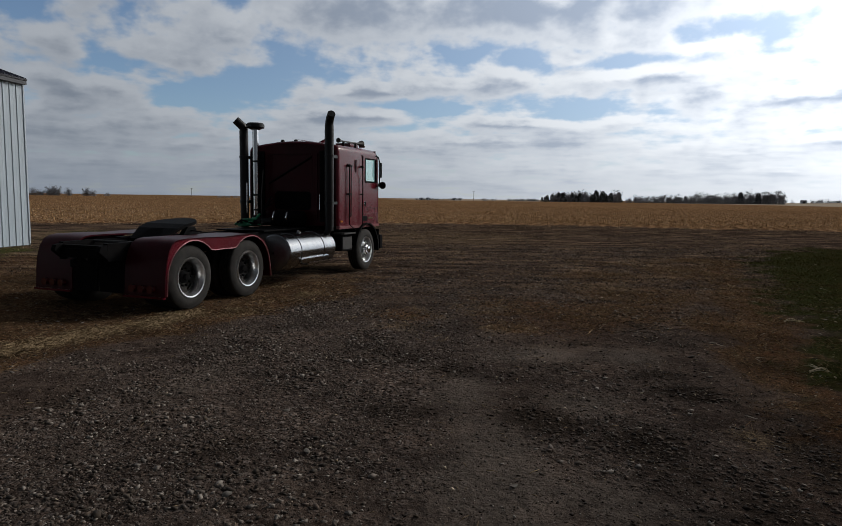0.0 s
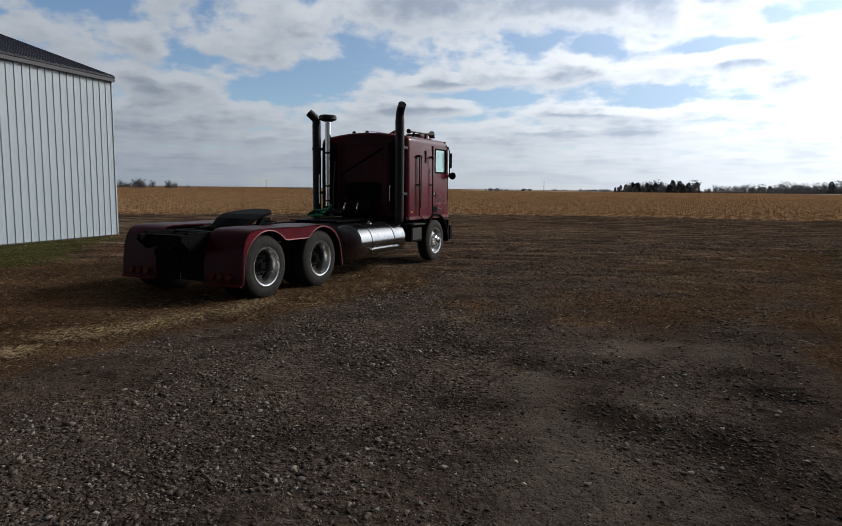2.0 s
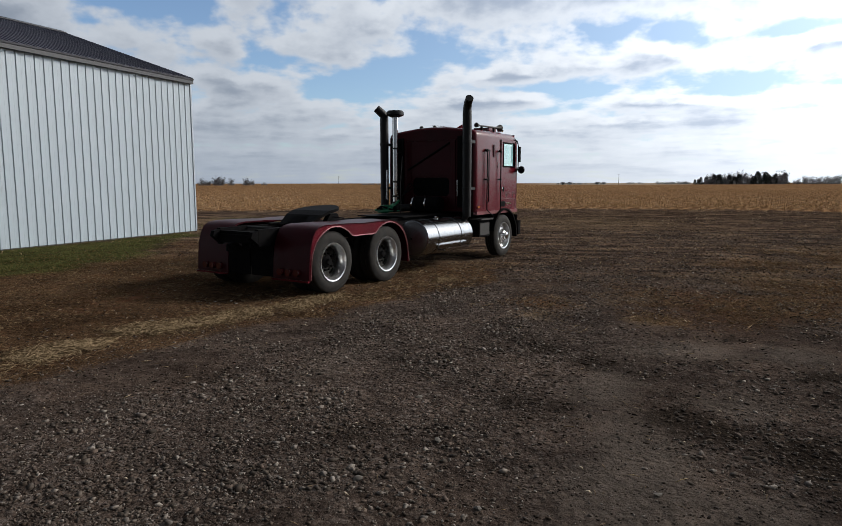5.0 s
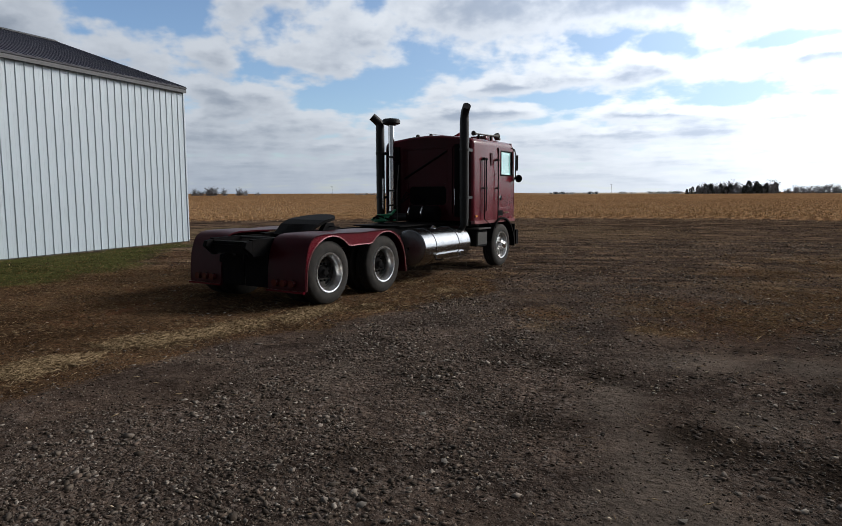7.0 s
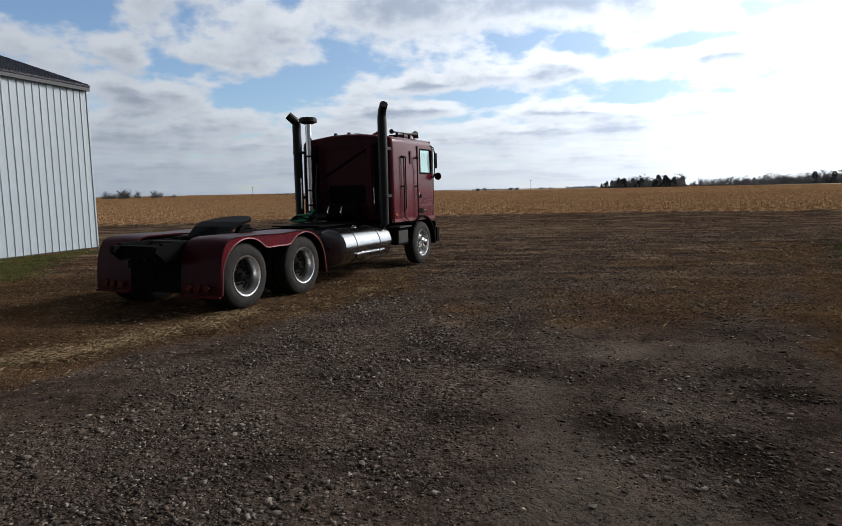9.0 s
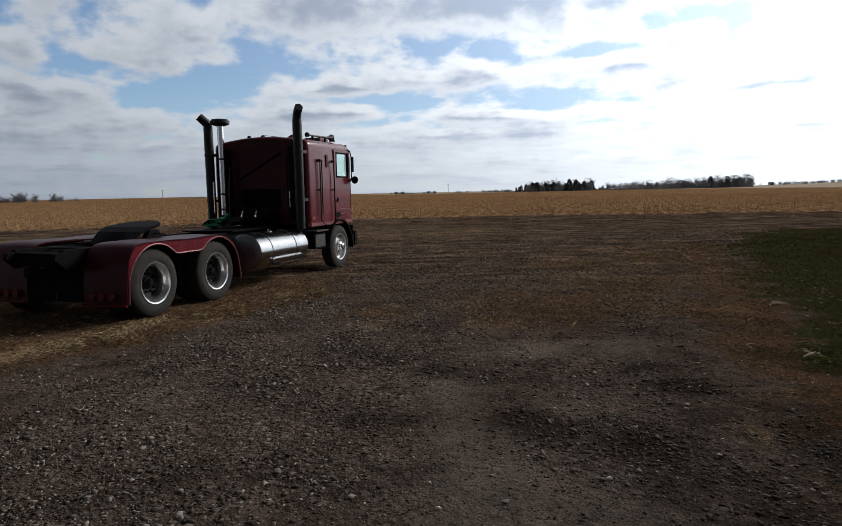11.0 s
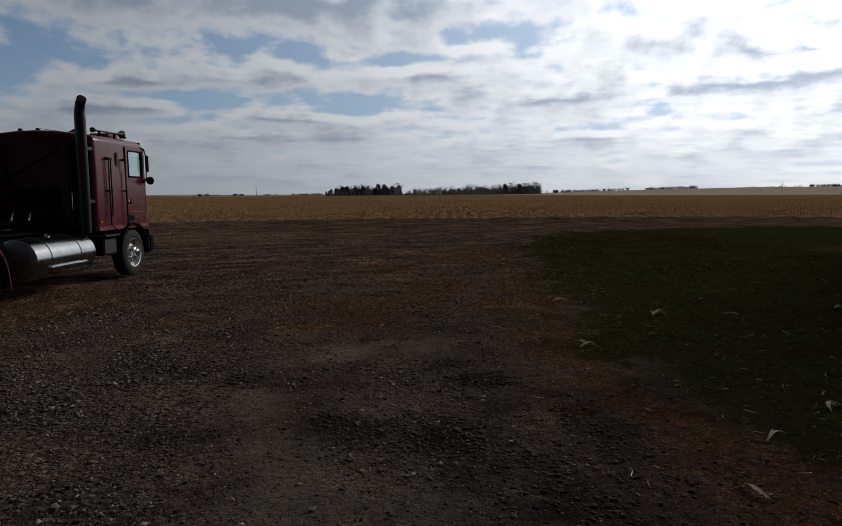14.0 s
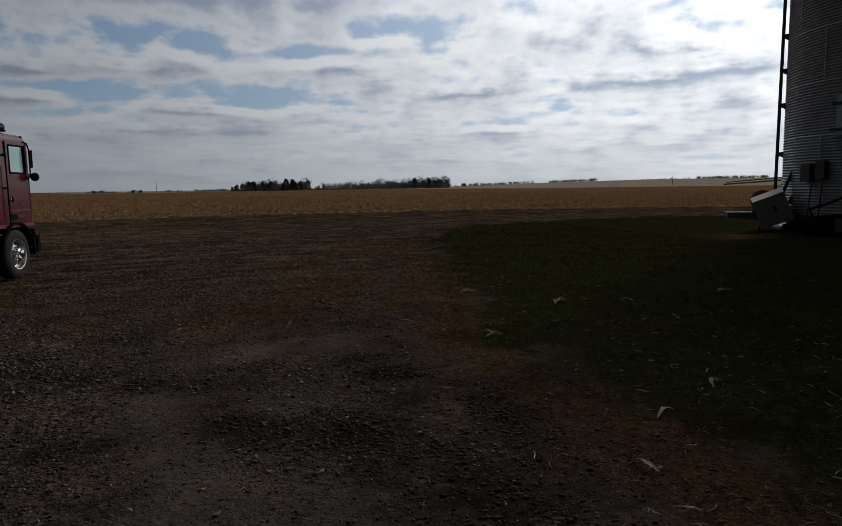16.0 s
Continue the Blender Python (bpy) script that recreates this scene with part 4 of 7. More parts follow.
def build_bin():
    bin_ = thing("grain_bin", pose(*BIN, 0, 0, 0, 0), "round corrugated galvanised steel grain bin on a concrete pad", "grain bin")
    part("foundation", lathe([(BIN_R + 0.2, -0.2), (BIN_R + 0.2, 0.06), (BIN_R + 0.15, 0.09)], 48, "z"), M_CONCRETE, bin_)
    pitch, rows, base = 0.0973, 18, -0.25
    for k in range(7):
        prof = []
        for i in range(rows):
            z = base + (k * rows + i) * pitch
            prof += [(BIN_R - 0.021, z), (BIN_R, z + pitch * 0.25), (BIN_R + 0.021, z + pitch * 0.5), (BIN_R, z + pitch * 0.75)]
        prof.append((BIN_R - 0.008, base + (k + 1) * rows * pitch))
        part("wall_ring", lathe(prof, 64, "z", closed=False), M_BIN, bin_, smooth=True)
    top = base + 7 * rows * pitch
    part("roof", lathe([(BIN_R + 0.12, top - 0.02), (BIN_R + 0.12, top + 0.03), (0.5, top + 1.35), (0.42, top + 1.55), (0.1, top + 1.62)], 48, "z"), M_BIN, bin_)
    # lapped sheet seams with their bolts
    face = math.degrees(math.atan2(-BIN[1], -BIN[0]))
    seam = None
    for k in range(7):
        for a in (-58, -20, 18, 56):
            ang = face + a + (19 if k % 2 else 0)
            if seam is None:
                bm = box(BIN_R + 0.002, BIN_R + 0.013, -0.02, 0.02, 0.0, rows * pitch, 0.003)
                for i in range(rows * 2):
                    lathe([(0.009, BIN_R + 0.018), (0.007, BIN_R + 0.028)], 6, "x", (0, 0.0, (i + 0.5) * pitch / 2), bm)
                seam = part("seam", bm, M_BIN, bin_)
                ob = seam
            else:
                ob = same("seam", seam, bin_)
            ob.matrix_basis = pose(0, 0, base + k * rows * pitch, 0, 0, ang)
    # walk-in door with two hinges
    door = part("access_door", box(BIN_R + 0.01, BIN_R + 0.07, -0.59, 0.59, 3.16, 4.44, 0.02), M_BIN_DOOR, bin_, "pale grey steel door panel")
    door.matrix_basis = pose(0, 0, 0, 0, 0, face - 22)
    for z in (3.35, 4.17):
        part("hinge", box(BIN_R + 0.06, BIN_R + 0.12, -0.72, -0.36, z - 0.05, z + 0.05, 0.01), M_DARK_STEEL, door)
    # spout pipe held off the wall by brackets
    tang = math.radians(face - 81)
    px, py = math.cos(tang), math.sin(tang)
    r0, r1 = BIN_R + 0.2, BIN_R + 0.16
    spout = part("spout_pipe", tube([(px * r0, py * r0, 1.2), (px * r1, py * r1, 11.3)], 0.059, 10), M_DARK_STEEL, bin_, smooth=True)
    for z in (2.75, 4.53, 5.77, 7.0):
        rr = r0 + (r1 - r0) * (z - 1.2) / 10.1
        bm = extrude([(BIN_R - 0.02, z - 0.16), (BIN_R - 0.02, z + 0.08), (rr, z + 0.05), (rr, z - 0.05)], "y", -0.06, 0.06, 0.004)
        part("bracket", bm, M_DARK_STEEL, spout).matrix_basis = pose(0, 0, 0, 0, 0, math.degrees(tang))
    box_ = part("control_box", box(BIN_R + 0.02, BIN_R + 0.24, -0.2, 0.2, 1.85, 2.42, 0.015), M_DARK_STEEL, bin_, "dark grey control box")
    box_.matrix_basis = pose(0, 0, -0.15, 0, 0, face - 44)
    jb = part("junction_box", box(BIN_R + 0.02, BIN_R + 0.22, -0.17, 0.17, 1.9, 2.47, 0.015), M_DARK_STEEL, bin_, "dark steel junction box")
    jb.matrix_basis = pose(0, 0, -0.1, 0, 0, face - 36)
    for a, z in ((-42, 1.2), (-36, 1.0)):
        c = math.radians(face + a)
        part("conduit", tube([(math.cos(c) * (BIN_R + 0.05), math.sin(c) * (BIN_R + 0.05), 1.9), (math.cos(c) * (BIN_R + 0.12), math.sin(c) * (BIN_R + 0.12), z), (math.cos(c) * (BIN_R + 0.2), math.sin(c) * (BIN_R + 0.2), 0.2)], 0.025, 8), M_DARK_STEEL, bin_)
    return face


BIN_FACE = build_bin()


def build_fan():
    """A tilted white sheet-metal fan housing with its duct to the bin."""
    fan = thing("aeration_fan", pose(21.4, 15.8, -0.25, 0, 0, BIN_FACE + 90) @ Matrix.Scale(1.2, 4), "tilted white sheet-metal fan housing beside the grain bin", "fan")
    bm = box(-0.43, 0.43, -0.45, 0.45, -0.42, 0.42, 0.04, 3)
    h = part("housing", bm, M_WHITE_METAL, fan)
    h.matrix_basis = pose(-0.12, -0.06, 0.87, 8, -22, 10)
    part("latch", box(0.02, 0.10, -0.465, -0.445, -0.06, 0.12, 0.006), M_DARK_STEEL, h)
    for x in (-0.38, 0.34):
        for y in (-0.35, 0.3):
            part("leg", box(x - 0.03, x + 0.03, y - 0.03, y + 0.03, -0.04, 0.34 + 0.3 * (x + 0.4), 0.005), M_DARK_STEEL, fan)
    part("cross_bar", box(-0.42, 0.38, -0.38, -0.32, 0.12, 0.18, 0.005), M_DARK_STEEL, fan)
    duct = bmesh.new()
    extrude([(0.22, 0.12), (0.75, 0.05), (1.6, 0.05), (1.6, 0.52), (0.75, 0.52), (0.22, 0.40)], "y", -0.40, 0.55, 0.02, bm=duct)
    part("duct", duct, M_BLACK, fan, "black duct to the bin")
    for k in (0, 0.30):
        part("brace", tube([(-0.02 + k, 0.34, 1.0), (0.36 + k, 0.5, 2.1)], 0.05, 8), M_DARK_STEEL, fan)
    part("motor", lathe([(0.16, -0.3), (0.2, -0.27), (0.2, 0.2), (0.14, 0.26)], 20, "x", (1.0, -0.62, 0.45)), M_DARK_STEEL, fan)
    part("motor_foot", box(0.85, 1.15, -0.75, -0.40, -0.02, 0.28, 0.01), M_DARK_STEEL, fan)


build_fan()


def build_hopper():
    """The dark unloading hopper and gearbox that stand at the foot of the bin."""
    a = math.radians(BIN_FACE - 22)
    cx, cy = BIN[0] + math.cos(a) * (BIN_R + 0.7), BIN[1] + math.sin(a) * (BIN_R + 0.7)
    hop = thing("unloading_hopper", pose(cx, cy, -0.12, 0, 0, BIN_FACE - 22 + 90) @ Matrix.Scale(1.2, 4), "low black steel unloading hopper at the foot of the grain bin", "hopper")
    part("hopper_body", extrude([(-0.95, 0.16), (1.2, 0.12), (1.3, 0.4), (1.2, 0.66), (0.5, 0.7), (-0.1, 0.66), (-0.5, 0.62), (-0.85, 0.58), (-1.08, 0.46), (-1.05, 0.3)], "y", -0.36, 0.45, 0.05, 3), M_BLACK, hop)
    part("gearbox", lathe([(0.10, -0.22), (0.17, -0.19), (0.17, 0.16), (0.09, 0.22)], 20, "x", (-0.45, -0.5, 0.36)), M_BLACK, hop, smooth=True)
    part("gearbox_foot", box(-0.6, -0.3, -0.6, -0.4, -0.05, 0.24, 0.01), M_BLACK, hop)
    for x in (-0.5, 0.8):
        for y in (-0.28, 0.36):
            part("foot", box(x - 0.05, x + 0.05, y - 0.05, y + 0.05, -0.05, 0.2, 0.006), M_BLACK, hop)
    part("hose", tube([(-0.5, -0.3, 0.55), (-0.55, -0.42, 0.8), (-0.1, -0.4, 0.95), (0.3, -0.1, 1.2), (0.5, 0.3, 1.6)], 0.035, 8), M_BLACK, hop, smooth=True)
    part("guard", box(0.1, 0.8, -0.42, -0.365, 0.22, 0.56, 0.02), M_DARK_STEEL, hop)


build_hopper()


def build_drum_and_slab():
    slab = part("concrete_slab", box(-1.1, 2.0, -0.7, 0.7, -0.1, 0.26, 0.02), M_CONCRETE)
    slab.matrix_world = pose(28.6, 22.4, 0, 0, 0, -45)
    tagged(slab, "low weathered concrete slab at the lawn's edge", "slab")
    drum = thing("fuel_drum", pose(28.85, 22.0, 0.255, 0, 0, -50), "rusty red steel drum lying on the concrete slab", "drum")
    bm = lathe([(0.02, -0.62), (0.45, -0.60), (0.50, -0.57), (0.50, -0.2), (0.51, -0.18), (0.50, -0.16), (0.50, 0.2), (0.51, 0.22), (0.50, 0.24), (0.50, 0.57), (0.45, 0.60), (0.02, 0.62)], 32, "y", (0, 0, 0.58))
    part("shell", bm, M_RUST, drum, smooth=True)
    for y in (-0.35, 0.35):
        part("cradle", box(-0.4, 0.4, y - 0.05, y + 0.05, 0.0, 0.16, 0.01), M_DARK_STEEL, drum)
    part("cap", lathe([(0.05, 1.06), (0.05, 1.12), (0.03, 1.13)], 12, "z", (0, 0, 0)), M_DARK_STEEL, drum)


build_drum_and_slab()


def build_auger():
    """A long grain auger parked at the edge of the field."""
    a = thing("grain_auger", pose(52.5, 38.5, 0.1, 0, 0, -39), "long pale grain auger tube on dark legs by the field", "auger")
    part("tube", tube([(-4.2, 0, 1.45), (4.2, 0, 2.0)], 0.07, 12), M_WHITE_METAL, a, "pale auger tube", smooth=True)
    part("truss", tube([(-4.0, 0, 1.62), (0, 0, 1.95), (4.2, 0, 2.2)], 0.045, 8), M_DARK_STEEL, a)
    for x, z in ((0.5, 1.72), (3.6, 1.93)):
        for y in (-0.7, 0.7):
            part("leg", tube([(x, 0, z), (x, y, -0.05)], 0.04, 6), M_DARK_STEEL, a)


build_auger()


# ---- the truck ----
TRUCK = pose(-4.74, 10.22, 0.0, 0, 0, 70.4)
truck = thing("semi_truck", TRUCK, "burgundy cab-over semi tractor with black stacks parked on gravel", "truck")
R_TYRE, R_RIM = 0.49, 0.305
X_FRONT, X_MID = 6.17, 1.43


def tyre_mesh(w):
    p = [(R_RIM - 0.012, -w / 2 + 0.02), (R_RIM + 0.02, -w / 2 + 0.004), (R_RIM + 0.08, -w / 2 - 0.004), (R_TYRE - 0.07, -w / 2 + 0.004), (R_TYRE - 0.025, -w / 2 + 0.02), (R_TYRE - 0.004, -w / 2 + 0.035)]
    for k in range(4):
        y = -w / 2 + 0.045 + k * (w - 0.09) / 4
        s = (w - 0.09) / 4
        p += [(R_TYRE, y), (R_TYRE, y + s * 0.75), (R_TYRE - 0.014, y + s * 0.8), (R_TYRE - 0.014, y + s * 0.95)]
    p += [(r, -y) for r, y in p[5::-1]]
    return lathe(p, 56, "y", closed=False)


def disc(y, radii, segs, hole_ring, holes, depth=0.0):
    """A pierced wheel disc in the plane y."""
    bm = bmesh.new()
    rings = [[bm.verts.new((r * math.cos(2 * math.pi * i / segs), y + depth * k, r * math.sin(2 * math.pi * i / segs))) for i in range(segs)] for k, r in enumerate(radii)]
    per = segs // holes
    for k, (a, b) in enumerate(zip(rings, rings[1:])):
        for i in range(segs):
            if k == hole_ring and (i % per) < per // 2:
                continue
            bm.faces.new((a[i], a[(i + 1) % segs], b[(i + 1) % segs], b[i]))
    bm.faces.new(rings[0])
    bmesh.ops.solidify(bm, geom=bm.faces[:], thickness=0.012)
    return bm


def wheel(name, x, y, front, side):
    """A tyre with its rim, disc and hub; side is -1 on the right."""
    w = 0.28
    o = same(name, TYRE, truck, pose(x, y, R_TYRE - 0.006, 0, 0, 0)) if TYRE.parent else TYRE
    if not TYRE.parent:
        TYRE.parent = truck
        TYRE.matrix_basis = pose(x, y, R_TYRE - 0.006)
    e = side * w / 2
    s = side
    if front:
        rim = lathe([(R_RIM + 0.006, e - s * 0.01), (R_RIM, e + s * 0.004), (R_RIM - 0.02, e), (R_RIM - 0.035, e - s * 0.05), (R_RIM - 0.05, e - s * 0.10), (R_RIM - 0.05, -e)], 48, "y", closed=False)
        part("rim", rim, M_RIM, o, "polished aluminium rim", smooth=True)
        part("wheel_disc", disc(e - s * 0.055, (0.09, 0.15, 0.185, 0.225, 0.258), 40, 2, 10, -s * 0.008), M_RIM, o, "pierced polished disc")
        hub = lathe([(0.115, e - s * 0.05), (0.11, e + s * 0.02), (0.085, e + s * 0.035), (0.08, e + s * 0.075), (0.03, e + s * 0.085)], 24, "y")
        for i in range(10):
            a = 2 * math.pi * i / 10
            lathe([(0.017, e - s * 0.05), (0.017, e + s * 0.0), (0.01, e + s * 0.008)], 8, "y", (0.142 * math.cos(a), 0, 0.142 * math.sin(a)), hub)
        part("hub", hub, M_CHROME, o, "chrome hub with ten nuts", smooth=True)
    else:
        rim = lathe([(R_RIM + 0.006, e - s * 0.01), (R_RIM, e + s * 0.004), (R_RIM - 0.02, e), (R_RIM - 0.03, e - s * 0.03), (R_RIM - 0.055, e - s * 0.06), (R_RIM - 0.06, e - s * 0.19), (R_RIM - 0.06, -e)], 48, "y", closed=False)
        part("rim", rim, M_RIM, o, "deep-dished aluminium rim", smooth=True)
        part("wheel_disc", disc(e - s * 0.165, (0.09, 0.15, 0.178, 0.222, 0.248), 40, 2, 5, s * 0.004), M_HUB, o, "dusty pierced disc")
        hub = lathe([(0.10, e - s * 0.17), (0.095, e - s * 0.14), (0.055, e - s * 0.12), (0.05, e - s * 0.075), (0.02, e - s * 0.07)], 20, "y")
        for i in range(10):
            a = 2 * math.pi * i / 10
            lathe([(0.016, e - s * 0.165), (0.016, e - s * 0.12)], 6, "y", (0.135 * math.cos(a), 0, 0.135 * math.sin(a)), hub)
        part("hub", hub, M_BLACK, o, "dusty dark hub", smooth=True)
        part("brake_drum", lathe([(0.2, e - s * 0.2), (0.21, -e * 0.9)], 24, "y"), M_BLACK, o)


TYRE = part("tyre", tyre_mesh(0.28), M_RUBBER, None, "", smooth=True)
for sx in (0.0, X_MID):
    for side in (-1, 1):
        wheel("tyre", sx, side * 1.09, False, side)
        inner = same("tyre", TYRE, truck, pose(sx, side * 0.76, R_TYRE - 0.006))
        part("rim", lathe([(R_RIM, -0.13), (R_RIM - 0.05, -0.06), (R_RIM - 0.05, 0.06), (R_RIM, 0.13)], 32, "y", closed=False), M_HUB, inner)
for side in (-1, 1):
    wheel("tyre", X_FRONT, side * 1.06, True, side)


def truck_chassis():
    for s in (-1, 1):
        bm = box(-0.85, 6.75, s * 0.43 - 0.04, s * 0.43 + 0.04, 0.76, 1.02, 0.012)
        part("frame_rail", bm, M_BLACK, truck)
    for x in (-0.8, 0.72, 2.6, 4.4):
        part("cross_member", box(x - 0.06, x + 0.06, -0.40, 0.40, 0.80, 0.98, 0.01), M_BLACK, truck)
    part("rear_beam", box(-0.90, -0.85, -0.40, 0.40, 0.80, 0.93, 0.015), M_BLACK, truck)
    for s in (-1, 1):
        part("rail_end", extrude([(-1.0, 0.90), (-0.85, 0.78), (-0.85, 1.0), (-0.97, 0.98)], "y", s * 0.43 - 0.04, s * 0.43 + 0.04, 0.006), M_BLACK, truck)
        part("walking_beam", extrude([(-0.25, 0.44), (0.5, 0.52), (0.93, 0.52), (1.68, 0.44), (1.68, 0.56), (0.93, 0.70), (0.5, 0.70), (-0.25, 0.56)], "y", s * 0.45 - 0.06, s * 0.45 + 0.06, 0.012), M_BLACK, truck)
        for x in (0.0, X_MID):
            part("brake_chamber", lathe([(0.05, x - 0.42), (0.09, x - 0.40), (0.095, x - 0.28), (0.06, x - 0.26), (0.02, x - 0.12)], 18, "x", (0, s * 0.52, 0.60)), M_BLACK, truck, smooth=True)
    part("air_tank", lathe([(0.02, -0.44), (0.10, -0.43), (0.13, -0.40), (0.13, 0.40), (0.10, 0.43), (0.02, 0.44)], 22, "y", (-0.42, 0, 0.64)), M_BLACK, truck, smooth=True)
    # added black sheets that fill the gap between the fenders with shade
    for s in (-1, 1):
        part("shade_sheet", box(-0.60, -0.585, s * 0.26 - 0.245, s * 0.26 + 0.245, 0.27, 0.80, 0.005), M_BLACK, truck, "black sheet standing in for the shade between the fenders")
    part("torque_rod", tube([(0.1, 0.0, 0.72), (0.75, 0.0, 0.86)], 0.035, 8), M_BLACK, truck)
    for k, (y0, y1) in enumerate(((-0.25, 0.1), (0.05, 0.3), (-0.35, -0.2))):
        part("brake_line", tube([(-0.86, y0, 0.86), (-0.7, y0 + 0.05, 0.74), (-0.5, y1, 0.80), (-0.2, y1, 0.70)], 0.012, 6), M_BLACK, truck)
    part("tow_hook", tube([(-0.98, 0.0, 0.80), (-1.05, 0.0, 0.78), (-1.06, 0.0, 0.70), (-0.99, 0.0, 0.68)], 0.02, 8), M_BLACK, truck)
    for x in (0.0, X_MID):
        part("axle", lathe([(0.07, -0.95), (0.075, -0.3), (0.2, -0.12), (0.22, 0.0), (0.2, 0.12), (0.075, 0.3), (0.07, 0.95)], 20, "y", (x, 0, R_TYRE)), M_BLACK, truck, smooth=True)
        for s in (-1, 1):
            part("air_spring", lathe([(0.1, 0.56), (0.13, 0.6), (0.13, 0.7), (0.1, 0.75)], 18, "z", (x - 0.22, s * 0.45, 0)), M_RUBBER, truck, smooth=True)
    part("front_axle", box(X_FRONT - 0.06, X_FRONT + 0.06, -0.92, 0.92, 0.42, 0.52, 0.02), M_BLACK, truck)
    part("drive_shaft", tube([(X_MID, 0, 0.55), (4.6, 0, 0.72)], 0.06, 12), M_BLACK, truck)
    part("engine_block", box(4.7, 6.6, -0.42, 0.42, 0.5, 1.05, 0.05), M_BLACK, truck)
    # work plate behind the cab
    part("deck_plate", box(2.9, 4.55, -0.55, 0.60, 1.03, 1.055, 0.006), M_GREASE, truck, "dark checkered deck plate")
    for s in (-1, 1):
        part("support_bracket", box(0.62, 0.82, s * 0.62 - 0.16, s * 0.62 + 0.02, 0.92, 1.03, 0.008), M_BLACK, truck)
    part("fender_bar", tube([(-0.28, -1.0, 1.0), (-0.28, 1.0, 1.0)], 0.022, 8), M_DARK_STEEL, truck)
    part("fender_bar", tube([(1.75, -1.0, 0.99), (1.75, 1.0, 0.99)], 0.022, 8), M_DARK_STEEL, truck)


truck_chassis()


def fifth_wheel():
    fw = part("fifth_wheel", bmesh.new(), M_GREASE, truck, "greasy black fifth wheel coupling")
    bm = bmesh.new()
    # horseshoe plate: round front, two ramps at the rear with the throat between them
    ring = [(0.47 * math.cos(radians(a)), 0.47 * math.sin(radians(a))) for a in range(-100, 101, 10)]
    out = [(x, y) for x, y in ring] + [(-0.30, 0.44), (-0.62, 0.36), (-0.62, 0.25), (-0.30, 0.15), (-0.06, 0.07), (0.05, 0.05), (0.08, 0.0), (0.05, -0.05), (-0.06, -0.07), (-0.30, -0.15), (-0.62, -0.25), (-0.62, -0.36), (-0.30, -0.44)]
    top = [bm.verts.new((x, y, 0.03 - 0.20 * (max(0, -x - 0.08) / 0.54) ** 1.6)) for x, y in out]
    low = [bm.verts.new((x, y, -0.03 - 0.20 * (max(0, -x - 0.08) / 0.54) ** 1.6)) for x, y in out]
    f = bm.faces.new(top)
    g = bm.faces.new(low[::-1])
    n = len(out)
    for i in range(n):
        bm.faces.new((top[i], low[i], low[(i + 1) % n], top[(i + 1) % n]))
    bmesh.ops.triangulate(bm, faces=[f, g])
    plate = part("top_plate", bm, M_GREASE, fw)
    plate.matrix_basis = pose(0.92, 0, 1.235, 0, -9, 0) @ Matrix.Diagonal((0.92, 0.95, 0.8, 1))
    for s in (-1, 1):
        part("pivot_bracket", extrude([(0.68, 1.03), (1.12, 1.03), (1.0, 1.20), (0.82, 1.20)], "y", s * 0.42 - 0.05, s * 0.42 + 0.05, 0.01), M_GREASE, fw)
        part("slide_rail", box(0.2, 1.35, s * 0.43 - 0.07, s * 0.43 + 0.07, 1.021, 1.04, 0.004), M_GREASE, fw)
    part("release_handle", tube([(0.9, -0.3, 1.15), (0.9, -0.62, 1.13), (0.93, -0.68, 1.12)], 0.012, 6), M_DARK_STEEL, fw)


fifth_wheel()


